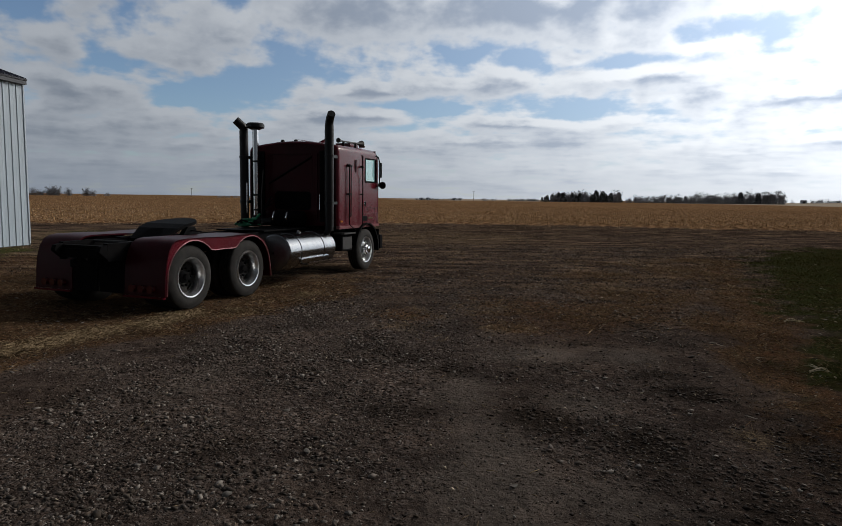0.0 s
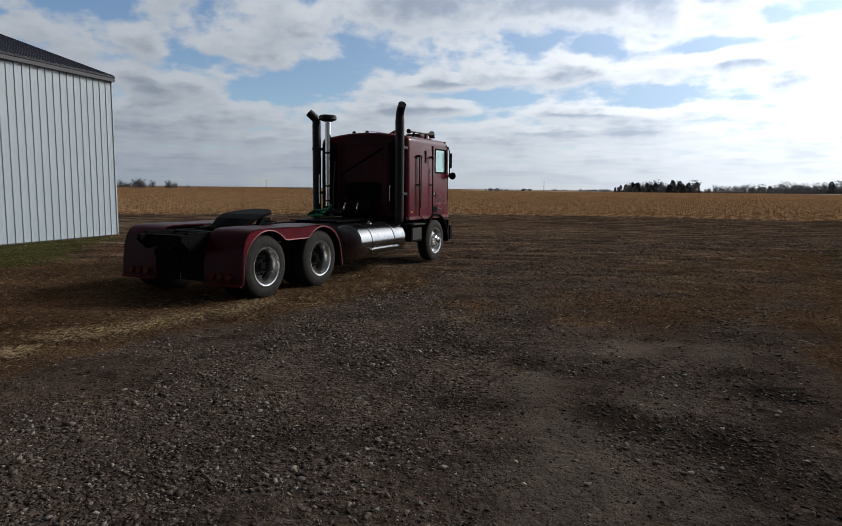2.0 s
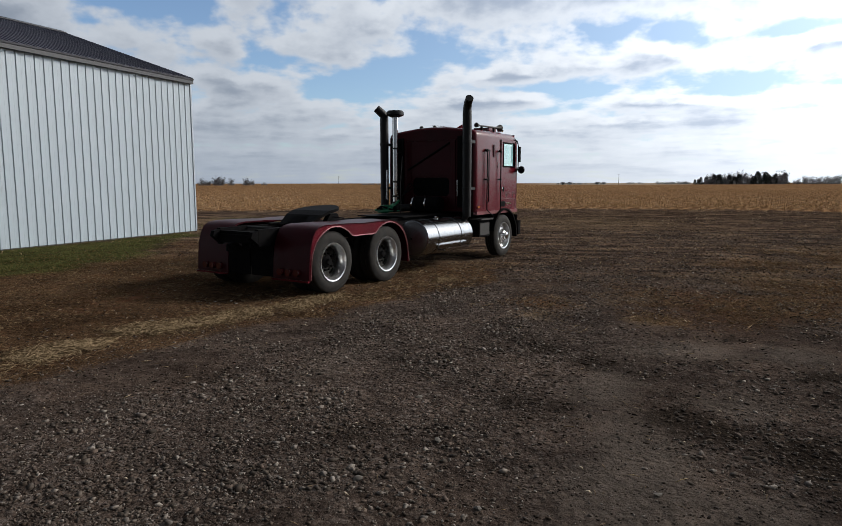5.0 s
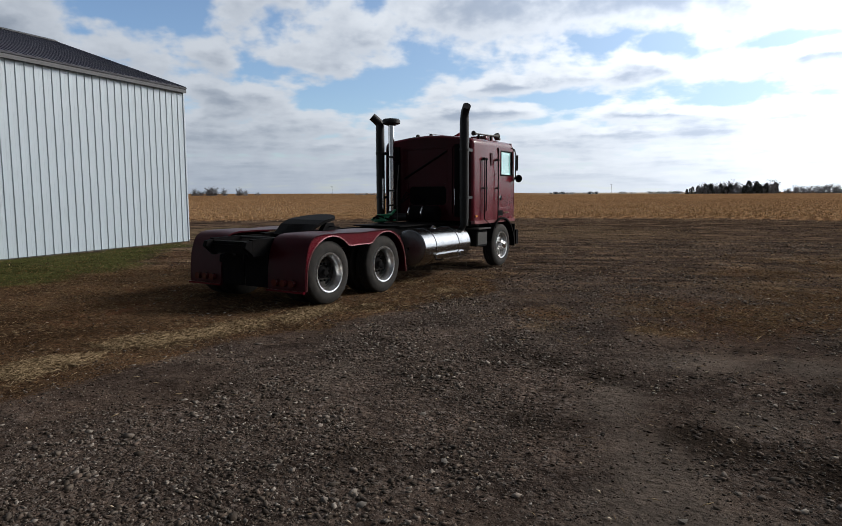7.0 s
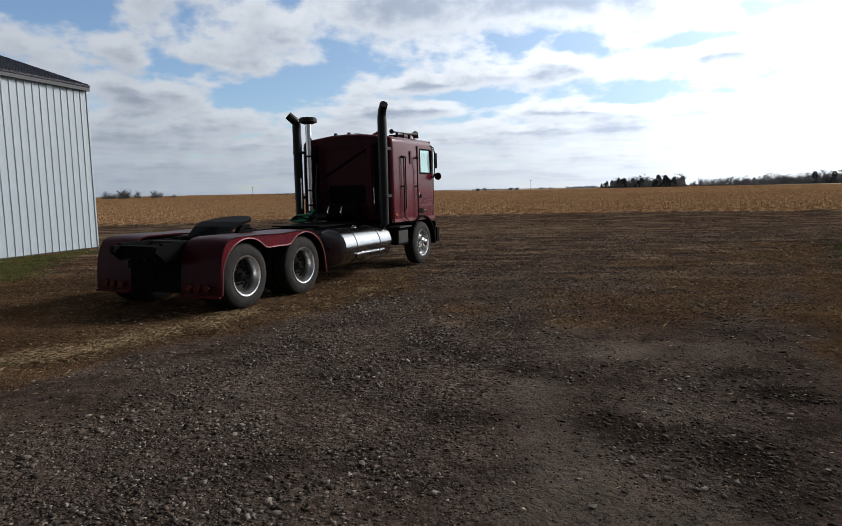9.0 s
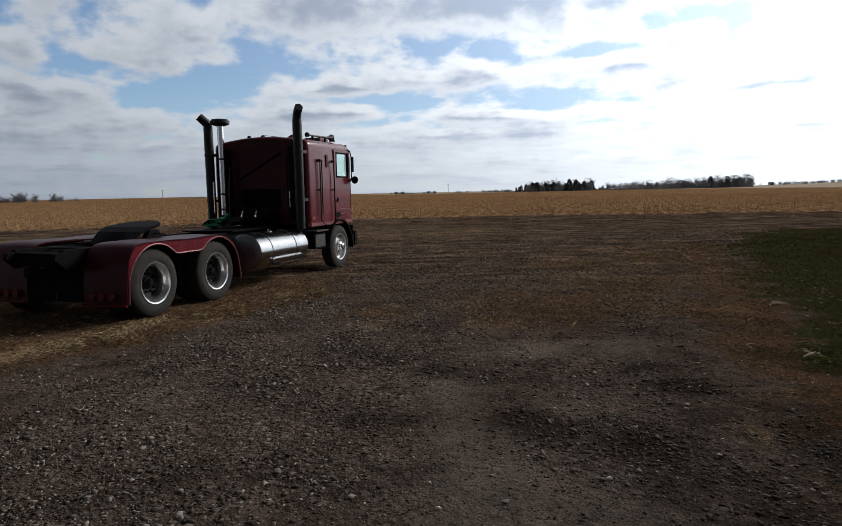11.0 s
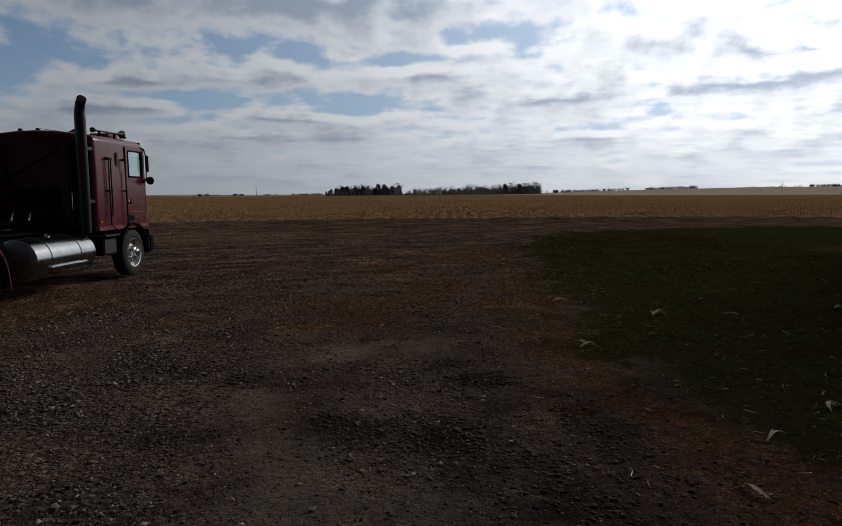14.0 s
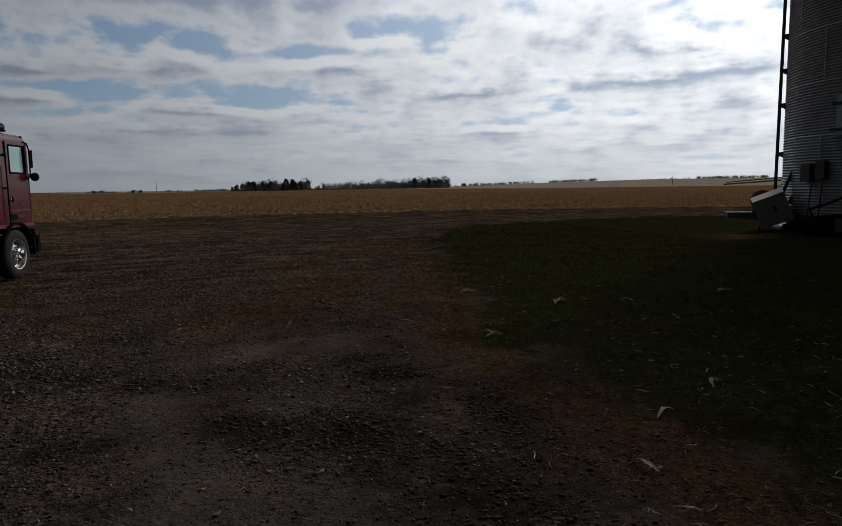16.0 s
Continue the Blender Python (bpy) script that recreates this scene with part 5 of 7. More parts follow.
def fender(side):
    """A full tandem fender: curved crown, wavy outer skirt with a bead coloured as highlit, closed rear drop."""
    ys, yo = side * 0.52, side * 1.275
    crown = [(-0.62, 0.26)] + [(-0.62 + 0.10 * k, z) for k, z in ((0.15, 0.55), (0.45, 0.76), (1.0, 0.92), (1.7, 1.02), (2.6, 1.065), (4.0, 1.085))]
    crown += [(0.3, 1.085), (0.72, 1.07), (1.15, 1.08), (1.45, 1.08), (1.66, 1.045), (1.84, 0.95), (1.95, 0.80), (2.01, 0.60), (2.04, 0.30)]
    t = 0.022
    bm = bmesh.new()
    n = len(crown)

    def normal(i):
        a, b = crown[max(i - 1, 0)], crown[min(i + 1, n - 1)]
        d = Vector((b[0] - a[0], b[1] - a[1])).normalized()
        return Vector((d[1], -d[0]))
    low = [(crown[i][0] + normal(i)[0] * t, crown[i][1] + normal(i)[1] * t) for i in range(n)]
    cols = []
    for y in (ys, (ys + yo) / 2, yo):
        bulge = 0.012 if y not in (ys, yo) else 0.0
        cols.append(([bm.verts.new((x, y, z + bulge)) for x, z in crown], [bm.verts.new((x, y, z + bulge)) for x, z in low]))
    for (ta, la), (tb, lb) in zip(cols, cols[1:]):
        for i in range(n - 1):
            bm.faces.new((ta[i], ta[i + 1], tb[i + 1], tb[i]))
            bm.faces.new((la[i], lb[i], lb[i + 1], la[i + 1]))
        bm.faces.new((ta[0], tb[0], lb[0], la[0]))
        bm.faces.new((ta[-1], la[-1], lb[-1], tb[-1]))
    for ta, la in (cols[0], cols[-1]):
        for i in range(n - 1):
            bm.faces.new((ta[i], la[i], la[i + 1], ta[i + 1]))
    fen = part("tandem_fender", bm, M_PAINT_SHADED, truck, "burgundy tandem fender in darker, shaded paint", smooth=True)
    # outer skirt between the crown and the wavy lower line

    def wave(x):
        za = 0.49 + math.sqrt(max(0.0, 0.565 ** 2 - x ** 2))
        zb = 0.49 + math.sqrt(max(0.0, 0.565 ** 2 - (x - X_MID) ** 2))
        dip = 0.86 + 0.02 * math.cos((x - 0.715) * 3)
        return max(za if abs(x) < 0.565 else 0.0, zb if abs(x - X_MID) < 0.565 else 0.0, dip if 0.1 < x < 1.33 else 0.0)

    def top(x):
        return float(np.interp(x, [p[0] for p in crown], [p[1] for p in crown]))
    xs = [-0.615, -0.60, -0.58, -0.56, -0.54, -0.5, -0.45, -0.4, -0.3, -0.2, -0.1, 0, 0.1, 0.2, 0.3, 0.4, 0.5, 0.6, 0.715, 0.83, 0.93, 1.03, 1.13, 1.23, 1.33, 1.43, 1.53, 1.63, 1.73, 1.8, 1.86, 1.91, 1.95, 1.97, 1.99, 2.01, 2.035]
    edge = []
    for x in xs:
        z1 = top(x) - 0.002
        z0 = max(wave(x), 0.26 if x < -0.5 else 0.30 if x > 1.9 else 0)
        z0 = min(z0, z1 - 0.012)
        edge.append((x, z0, z1))
    bm = bmesh.new()
    rows = []
    for y in (yo, yo - side * 0.012):
        rows.append(([bm.verts.new((x, y, z0)) for x, z0, z1 in edge], [bm.verts.new((x, y, z1)) for x, z0, z1 in edge]))
    for lo, hi in rows:
        for i in range(len(edge) - 1):
            bm.faces.new((lo[i], lo[i + 1], hi[i + 1], hi[i]))
    for i in range(len(edge) - 1):
        bm.faces.new((rows[0][0][i], rows[1][0][i], rows[1][0][i + 1], rows[0][0][i + 1]))
    part("skirt", bm, M_PAINT, fen, "glossy burgundy skirt")
    trim = [(x, yo + side * 0.004, z0 - 0.004) for x, z0, z1 in edge if x > -0.57 and x < 2.0]
    part("edge_trim", tube([(-0.585, yo + side * 0.004, 0.27)] + trim + [(2.03, yo + side * 0.004, 0.31)], 0.011, 6), M_TRIM, fen, "burgundy edge bead, highlight in its colour")
    part("rear_lip", box(-0.655, -0.615, min(ys, yo), max(ys, yo), 0.235, 0.265, 0.006), M_PAINT, fen)
    for k in range(3):
        y = side * (0.70 + 0.17 * k)
        lamp = part("tail_lamp", lathe([(0.055, -0.672), (0.05, -0.668), (0.045, -0.655), (0.055, -0.63), (0.055, -0.60)], 20, "x", (0, y, 0.37)), M_RED_LENS, fen, "dark red round tail lamp", smooth=True)


for side in (-1, 1):
    fender(side)


def fuel_tank():
    y, z, r, x0, x1 = -0.85, 0.635, 0.36, 2.82, 4.60
    tank = part("fuel_tank", lathe([(r - 0.02, x0 - 0.012), (r, x0), (r, x1), (r - 0.05, x1 + 0.03), (0.2, x1 + 0.045), (0.02, x1 + 0.05)], 40, "x", (0, y, z)), M_TANK, truck, "polished aluminium fuel tank", smooth=True)
    part("end_cap", lathe([(0.02, x0 - 0.07), (0.2, x0 - 0.06), (r - 0.05, x0 - 0.035), (r - 0.021, x0 - 0.013)], 40, "x", (0, y, z), closed=False), M_TANK_END, tank, "dull tank end", smooth=True)
    for x in (3.25, 4.15):
        part("strap", lathe([(r + 0.002, x - 0.035), (r + 0.01, x - 0.03), (r + 0.01, x + 0.03), (r + 0.002, x + 0.035)], 40, "x", (0, y, z), closed=False), M_TANK, tank, smooth=True)
        part("tank_bracket", box(x - 0.06, x + 0.06, -0.62, -0.48, 0.62, 0.96, 0.01), M_BLACK, tank)
    part("filler_cap", lathe([(0.06, z + r - 0.02), (0.06, z + r + 0.03), (0.04, z + r + 0.04)], 16, "z", (3.7, y + 0.02, 0)), M_CHROME, tank)
    part("step_tread", box(3.35, 4.5, -1.29, -1.22, 0.40, 0.425, 0.008), M_CHROME, tank, "bright step tread")
    for x in (3.35, 4.35):
        part("step_hanger", box(x - 0.02, x + 0.02, -1.25, -0.95, 0.375, 0.40, 0.004), M_DARK_STEEL, tank)


fuel_tank()


def steps_and_front():
    b = part("battery_box", box(4.98, 5.48, -1.16, -0.55, 0.52, 0.88, 0.015), M_BLACK, truck, "black battery box with bright lid")
    part("lid", box(5.02, 5.46, -1.175, -1.162, 0.56, 0.83, 0.006), M_DARK_STEEL, b)
    part("step", box(4.95, 5.52, -1.24, -0.95, 0.90, 0.93, 0.006), M_DARK_STEEL, truck)
    for s in (-1, 1):
        prof = arc(X_FRONT, R_TYRE, 0.64, 168, 8, 18) + arc(X_FRONT, R_TYRE, 0.60, 8, 168, 18)
        part("front_fender", extrude(prof, "y", s * 1.24, s * 0.84, 0.008), M_BLACK, truck, "black front wheel arch")
        part("flap", box(X_FRONT + 0.66, X_FRONT + 0.70, min(s * 1.22, s * 0.85), max(s * 1.22, s * 0.85), 0.42, 0.95, 0.01), M_BLACK, truck)
    part("bumper", box(6.98, 7.10, -1.20, 1.20, 0.45, 0.80, 0.03, 3), M_BLACK, truck)
    part("sill", box(4.84, 6.92, -1.185, -1.10, 1.02, 1.09, 0.01), M_TRIM, truck, "bright lower cab sill")
    part("sill", box(4.84, 6.92, 1.10, 1.185, 1.02, 1.09, 0.01), M_TRIM, truck)
    part("cab_floor", box(4.86, 6.9, -1.12, 1.12, 1.08, 1.14), M_INTERIOR, truck)


steps_and_front()

HW, ZB, ZE, ZC = 1.17, 1.09, 2.88, 2.97      # half width, cab bottom, roof edge, roof crown
WX0, WX1, WZ0, WZ1 = 6.12, 6.74, 2.10, 2.64  # side window


def cab_section(inset):
    """Half of the cab's cross-section from the sill over the roof, mirrored to a full arch."""
    right = [(-HW, ZB), (-HW, 1.5), (-HW, WZ0), (-HW + 0.01, WZ1)]
    for a in range(0, 91, 15):
        right.append((-HW + 0.015 + 0.14 * (1 - math.cos(radians(a))), ZE - 0.14 + 0.14 * math.sin(radians(a))))
    right += [(-0.75, ZE + 0.035), (-0.4, ZC - 0.015), (0.0, ZC)]
    pts = right + [(-y, z) for y, z in right[-2::-1]]
    out = []
    for y, z in pts:
        k = 1 - inset / HW
        out.append((y * k, z - inset * 0.9 * ease(np.array(z), 2.3, 2.9)))
    return out


def cab():
    stations = [(4.80, 0.06), (4.815, 0.03), (4.845, 0.01), (4.90, 0.0), (5.6, 0.0), (WX0, 0.0), (WX1, 0.0), (6.86, 0.0), (6.93, 0.012)]
    bm = bmesh.new()
    rows = []
    for x, ins in stations:
        rows.append([bm.verts.new((x - 0.14 * max(0.0, z - 2.05) * (x > 6.80), y, z)) for y, z in cab_section(ins)])
    n = len(rows[0])
    for k, (a, b) in enumerate(zip(rows, rows[1:])):
        for i in range(n - 1):
            if stations[k][0] == WX0 and i in (2, n - 4):
                continue
            bm.faces.new((a[i], b[i], b[i + 1], a[i + 1]))
    bmesh.ops.recalc_face_normals(bm, faces=bm.faces)
    bmesh.ops.solidify(bm, geom=bm.faces[:], thickness=0.03)
    body = part("cab_shell", bm, M_PAINT, truck, "glossy burgundy sleeper cab shell", smooth=True)
    # back wall with a dark opening for the rear window
    hy0, hy1, hz0, hz1 = -0.49, 0.47, 1.43, 1.84
    bm = bmesh.new()
    o = cab_section(0.055)
    out = [bm.verts.new((4.806, y, z)) for y, z in o]
    hole = [bm.verts.new((4.806, y, z)) for y, z in ((hy0 + 0.06, hz0), (hy0, hz0 + 0.06), (hy0, hz1 - 0.06), (hy0 + 0.06, hz1), (hy1 - 0.06, hz1), (hy1, hz1 - 0.06), (hy1, hz0 + 0.06), (hy1 - 0.06, hz0))]
    for ring in (out, hole):
        for i in range(len(ring)):
            bm.edges.new((ring[i], ring[(i + 1) % len(ring)]))
    bmesh.ops.triangle_fill(bm, use_beauty=True, use_dissolve=False, edges=bm.edges[:])
    bmesh.ops.solidify(bm, geom=bm.faces[:], thickness=0.03)
    part("back_wall", bm, M_PAINT_SHADED, body, "burgundy rear wall in darker, shaded paint")
    part("rear_window", box(4.83, 4.842, hy0 - 0.02, hy1 + 0.02, hz0 - 0.02, hz1 + 0.02), M_BLACK, body, "black rear window pane")
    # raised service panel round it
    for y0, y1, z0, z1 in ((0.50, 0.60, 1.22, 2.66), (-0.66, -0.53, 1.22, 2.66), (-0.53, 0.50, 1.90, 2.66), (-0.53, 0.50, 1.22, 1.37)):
        part("rear_panel", box(4.785, 4.799, y0 + 0.002, y1 - 0.002, z0, z1, 0.003), M_PAINT_SHADED, body)
    part("panel_rib", box(4.77, 4.798, -0.70, 0.62, 2.668, 2.70, 0.006), M_PAINT_SHADED, body)
    part("brace_bar", tube([(4.765, 0.58, 2.02), (4.765, -0.52, 2.60)], 0.018, 8), M_BLACK, body)
    part("rear_handle", tube([(4.79, -0.74, 1.42), (4.74, -0.74, 1.44), (4.74, -0.74, 1.78), (4.79, -0.74, 1.80)], 0.010, 8), M_CHROME, body)
    # doors
    for s in (-1, 1):
        y0, y1 = s * (HW + 0.003), s * (HW + 0.014)
        x0, x1, z0, z1 = 6.02, 6.86, 1.33, 2.72
        door = bmesh.new()
        for a, b, c, d in ((x0, WX0 - 0.02, z0, z1), (WX1 + 0.02, x1, z0, z1 - 0.03), (WX0 - 0.02, WX1 + 0.02, z0, WZ0 - 0.02), (WX0 - 0.02, WX1 + 0.02, WZ1 + 0.02, z1)):
            box(a, b, min(y0, y1), max(y0, y1), c, d, bm=door)
        dr = part("door", door, M_PAINT, body, "burgundy cab door")
        part("window_frame", tube([(WX0, s * (HW + 0.012), WZ0), (WX1, s * (HW + 0.012), WZ0), (WX1 - 0.03, s * (HW + 0.008), WZ1), (WX0, s * (HW + 0.008), WZ1), (WX0, s * (HW + 0.012), WZ0)], 0.02, 6), M_BLACK, dr)
        part("door_gap", box(x0 - 0.012, x0 - 0.002, min(y0, y1 - s * 0.008), max(y0, y1 - s * 0.008), z0, z1), M_BLACK, dr)
        pane = part("door_window", box(WX0 - 0.01, WX1 + 0.01, s * (HW - 0.015) - 0.003, s * (HW - 0.015) + 0.003, WZ0 - 0.01, WZ1 + 0.01), M_GLASS, dr, "greenish side window")
        pane.visible_shadow = False
        if s < 0:
            part("door_handle", lathe([(0.02, -HW - 0.030), (0.05, -HW - 0.026), (0.055, -HW - 0.014)], 16, "y", (6.11, 0, 1.58)), M_CHROME, dr, "chrome door handle")
            part("latch", box(6.09, 6.13, -HW - 0.040, -HW - 0.031, 1.52, 1.63, 0.004), M_BLACK, dr)
            part("edge_bead", tube([(x0 + 0.02, -HW - 0.016, z0 + 0.02), (x1 - 0.05, -HW - 0.016, z0 + 0.02), (x1 - 0.01, -HW - 0.016, z0 + 0.07), (x1 - 0.01, -HW - 0.016, WZ0)], 0.008, 6), M_TRIM, dr)
            part("step_recess", box(6.02, 6.26, -HW - 0.010, -HW - 0.002, 1.17, 1.29, 0.004), M_BLACK, body)
            part("badge", box(6.30, 6.55, -HW - 0.022, -HW - 0.014, 1.22, 1.255, 0.003), M_CHROME, body)
            part("vent_plate", box(5.62, 5.70, -HW - 0.012, -HW - 0.002, 2.30, 2.58, 0.006), M_PAINT_SHADED, body)
            part("locker_door", box(5.32, 5.84, -HW - 0.010, -HW - 0.002, 1.20, 2.20, 0.006), M_PAINT, body)
    part("marker_lamp", box(4.88, 4.98, -HW - 0.02, -HW - 0.003, 1.17, 1.21, 0.006), M_AMBER, body, "amber side marker lamp")
    # rails beside the door
    for pts in (((5.22, 2.46, 1.12, 5.22, 5.55), (5.30, 2.46, 1.30, 5.30, 5.30)), ((5.90, 2.46, 1.10, 5.90, 5.80),)):
        for x, zt, zb, xa, xb in pts:
            p = [(x, -HW - 0.005, zt), (x, -HW - 0.06, zt - 0.02), (x, -HW - 0.06, zb)]
            p += [(xb, -HW - 0.05, zb - 0.14), (xb, -HW - 0.04, 0.90)] if xb != xa else [(x, -HW - 0.005, zb - 0.02)]
            rail = part("grab_rail", tube(p, 0.013, 8), M_BLACK, truck, "black grab rail")
            for z in (zt - 0.03, 1.80):
                part("rail_clamp", box(x - 0.035, x + 0.035, -HW - 0.075, -HW, z - 0.015, z + 0.015, 0.004), M_BLACK, rail)
    # windscreen, front wall and dash
    for y0, y1, z0, z1 in ((-1.13, 1.13, ZB, 2.04), (-1.13, 1.13, 2.72, 2.86), (-1.14, -1.11, 2.045, 2.715), (1.11, 1.14, 2.045, 2.715)):
        lean = 0.14 * max(0.0, (z0 + z1) / 2 - 2.05)
        part("front_panel", box(6.885 - lean, 6.925 - lean, y0, y1, z0, z1, 0.006), M_PAINT, body)
    for y0, y1 in ((-1.105, -0.02), (0.02, 1.105)):
        ws = part("windscreen", box(6.86, 6.868, y0, y1, 2.05, 2.715), M_GLASS, body, "greenish windscreen pane")
        ws.visible_shadow = False
    part("dashboard", box(6.55, 6.85, -1.05, 1.05, 1.75, 2.0, 0.04), M_INTERIOR, body)
    part("steering_wheel", lathe([(0.21, -0.012), (0.225, 0.0), (0.21, 0.012), (0.195, 0.0), (0.21, -0.012)], 24, "z", (0, 0, 0), closed=False), M_BLACK, body).matrix_basis = pose(6.40, 0.60, 2.02, 0, -35, 0)
    for y in (-0.6, 0.6):
        seat = part("cab_seat", box(5.75, 6.2, y - 0.25, y + 0.25, 1.45, 1.62, 0.05), M_INTERIOR, body)
        part("seat_back", box(5.68, 5.82, y - 0.25, y + 0.25, 1.58, 2.15, 0.05), M_INTERIOR, seat)
        part("seat_base", box(5.85, 6.1, y - 0.15, y + 0.15, 1.13, 1.47), M_INTERIOR, seat)
    return body


CAB = cab()


def stacks_and_roof():
    for s in (-1, 1):
        out = Vector((-0.72, s * 0.70, 0)).normalized()
        base = Vector((4.54, s * 1.09, 0))
        pts = [base + Vector((0, 0, z)) for z in (1.0, 1.2, 2.0, 3.15, 3.23)]
        for a in (12, 28, 45):
            k = radians(a)
            pts.append(base + Vector((0, 0, 3.23)) + out * (0.24 * (1 - math.cos(k))) + Vector((0, 0, 0.24 * math.sin(k))))
        tip = pts[-1] + (out * 0.7 + Vector((0, 0, 0.5))).normalized() * 0.14
        pts.append(tip)
        radii = [0.09, 0.094, 0.098, 0.098, 0.094, 0.09, 0.088, 0.086, 0.084]
        if s > 0:       # this one has a mitred head
            turn = base + Vector((0, 0, 3.26))
            head = (out * 0.75 + Vector((0, 0, 0.66))).normalized()
            pts = pts[:4] + [turn - Vector((0, 0, 0.03)), turn + head * 0.03, turn + head * 0.24]
            radii = [0.09, 0.094, 0.098, 0.098, 0.096, 0.096, 0.09]
        st = part("exhaust_pipe", tube(pts, 0.09, 20, radii=radii), M_STACK, truck, "sooty black exhaust stack", smooth=True)
        for z in (1.6, 2.6):
            part("stack_bracket", box(4.56, 4.82, s * 1.09 - 0.03 - 0.02, s * 1.09 + 0.03 - 0.02, z - 0.03, z + 0.03, 0.006), M_STACK, st)
            part("stack_clamp", lathe([(0.099, z - 0.03), (0.106, z - 0.025), (0.106, z + 0.025), (0.099, z + 0.03)], 20, "z", (4.54, s * 1.09, 0), closed=False), M_STACK, st)
        if s > 0:
            part("stack_guard", tube([(4.50, 1.0, 1.32), (4.44, 0.95, 1.35), (4.44, 0.95, 2.02), (4.50, 1.0, 2.05)], 0.014, 8), M_CHROME, st)
        part("exhaust_elbow", tube([(4.54, s * 1.09, 1.05), (4.56, s * 1.0, 0.90), (4.62, s * 0.7, 0.82), (4.75, s * 0.4, 0.8)], 0.07, 12), M_STACK, st)
    # dark heat shields on the rear wall behind the stacks
    for s in (-1, 1):
        part("heat_shield", box(4.772, 4.797, min(s * 0.72, s * 1.06), max(s * 0.72, s * 1.06), 1.18, 2.74, 0.006), M_BLACK, CAB, "dull black heat shield")
    inx, iny = 4.52, 0.765
    pipe = part("air_intake", tube([(inx, iny, 1.25), (inx, iny, 2.0), (inx, iny, 3.24)], 0.066, 20), M_CHROME, truck, "bright air intake pipe", smooth=True)
    part("intake_cap", lathe([(0.09, 3.20), (0.185, 3.235), (0.20, 3.25), (0.20, 3.31), (0.17, 3.345), (0.02, 3.36)], 28, "z", (inx, iny, 0)), M_STACK, pipe, "black intake cap", smooth=True)
    for z in (1.42, 1.75, 2.5):
        part("intake_band", lathe([(0.067, z - 0.02), (0.073, z - 0.015), (0.073, z + 0.015), (0.067, z + 0.02)], 20, "z", (inx, iny, 0), closed=False), M_STACK, pipe)
    part("intake_elbow", tube([(inx, iny, 1.3), (inx, iny, 1.2), (inx + 0.02, iny - 0.12, 1.15), (inx + 0.05, iny - 0.4, 1.17)], 0.085, 16), M_STACK, pipe, smooth=True)
    part("intake_bracket", box(inx + 0.05, 4.82, iny - 0.02, iny + 0.02, 2.38, 2.42), M_STACK, pipe)
    cl = part("air_cleaner", lathe([(0.06, -0.45), (0.15, -0.44), (0.17, -0.42), (0.17, 0.22), (0.15, 0.26), (0.08, 0.27)], 24, "y", (4.62, 0.05, 1.25)), M_BLACK, truck, "black horizontal air cleaner", smooth=True)
    for y in (0.24, -0.1):
        part("clamp_ring", lathe([(0.171, y - 0.018), (0.178, y - 0.012), (0.178, y + 0.012), (0.171, y + 0.018)], 24, "y", (4.62, 0.05, 1.25), closed=False), M_CHROME, cl)
    # brake lines on a spring pole
    pogo = part("hose_pole", tube([(4.05, 0.30, 1.05), (4.05, 0.30, 1.75), (4.10, 0.28, 2.30)], 0.012, 8), M_DARK_STEEL, truck)
    for k, mat in enumerate((M_GREEN_HOSE, M_BLACK, M_BLACK)):
        pts = []
        for i in range(25):
            a = i / 24
            ang = a * 4 * math.pi + k
            pts.append((4.05 - 0.30 * math.sin(a * math.pi) + 0.12 * math.cos(ang) - 0.16, 0.30 + 0.35 * a - 0.05 * k + 0.12 * math.sin(ang), 1.095 + 0.03 * k + 0.05 * math.sin(a * math.pi) + 0.02 * math.cos(ang * 2)))
        part("air_hose", tube(pts, 0.018, 6), mat, pogo, "green coiled air hose" if k == 0 else "")
    coil = [(3.62 + 0.12 * math.cos(i * 0.52) + 0.004 * i, 0.42 + 0.15 * math.sin(i * 0.52), 1.09 + 0.0045 * i) for i in range(37)]
    part("air_hose", tube(coil + [(3.9, 0.38, 1.22), (4.02, 0.32, 1.34)], 0.027, 7), M_GREEN_HOSE, pogo, "green coiled air hose")
    for k in range(3):
        part("air_hose", tube([(4.78, 0.25 - 0.1 * k, 1.5), (4.45, 0.32 - 0.05 * k, 1.72 - 0.05 * k), (4.15, 0.32, 1.45), (4.05, 0.33, 1.15)], 0.013, 6), M_BLACK, pogo)
    # roof fittings
    for y in (0.35, 0.0):
        part("roof_lamp", lathe([(0.045, 2.955), (0.045, 2.985), (0.03, 3.01), (0.005, 3.015)], 14, "z", (4.98, y, 0)), M_DARK_STEEL, CAB)
    horn = part("air_horn", tube([(5.15, -0.98, 2.99), (5.3, -0.98, 2.99), (6.05, -0.98, 2.995), (6.2, -0.98, 3.0), (6.32, -0.98, 3.0)], 0.02, 12, radii=[0.055, 0.016, 0.02, 0.035, 0.085]), M_DARK_STEEL, CAB, "dull steel air horn", smooth=True)
    for x in (5.4, 6.0):
        part("horn_foot", box(x - 0.02, x + 0.02, -1.0, -0.96, 2.82, 2.985), M_BLACK, horn)
    part("visor", extrude([(6.72, 2.80), (6.98, 2.70), (7.0, 2.72), (6.76, 2.86)], "y", -1.12, 1.12, 0.006), M_BLACK, CAB, "black sun visor")
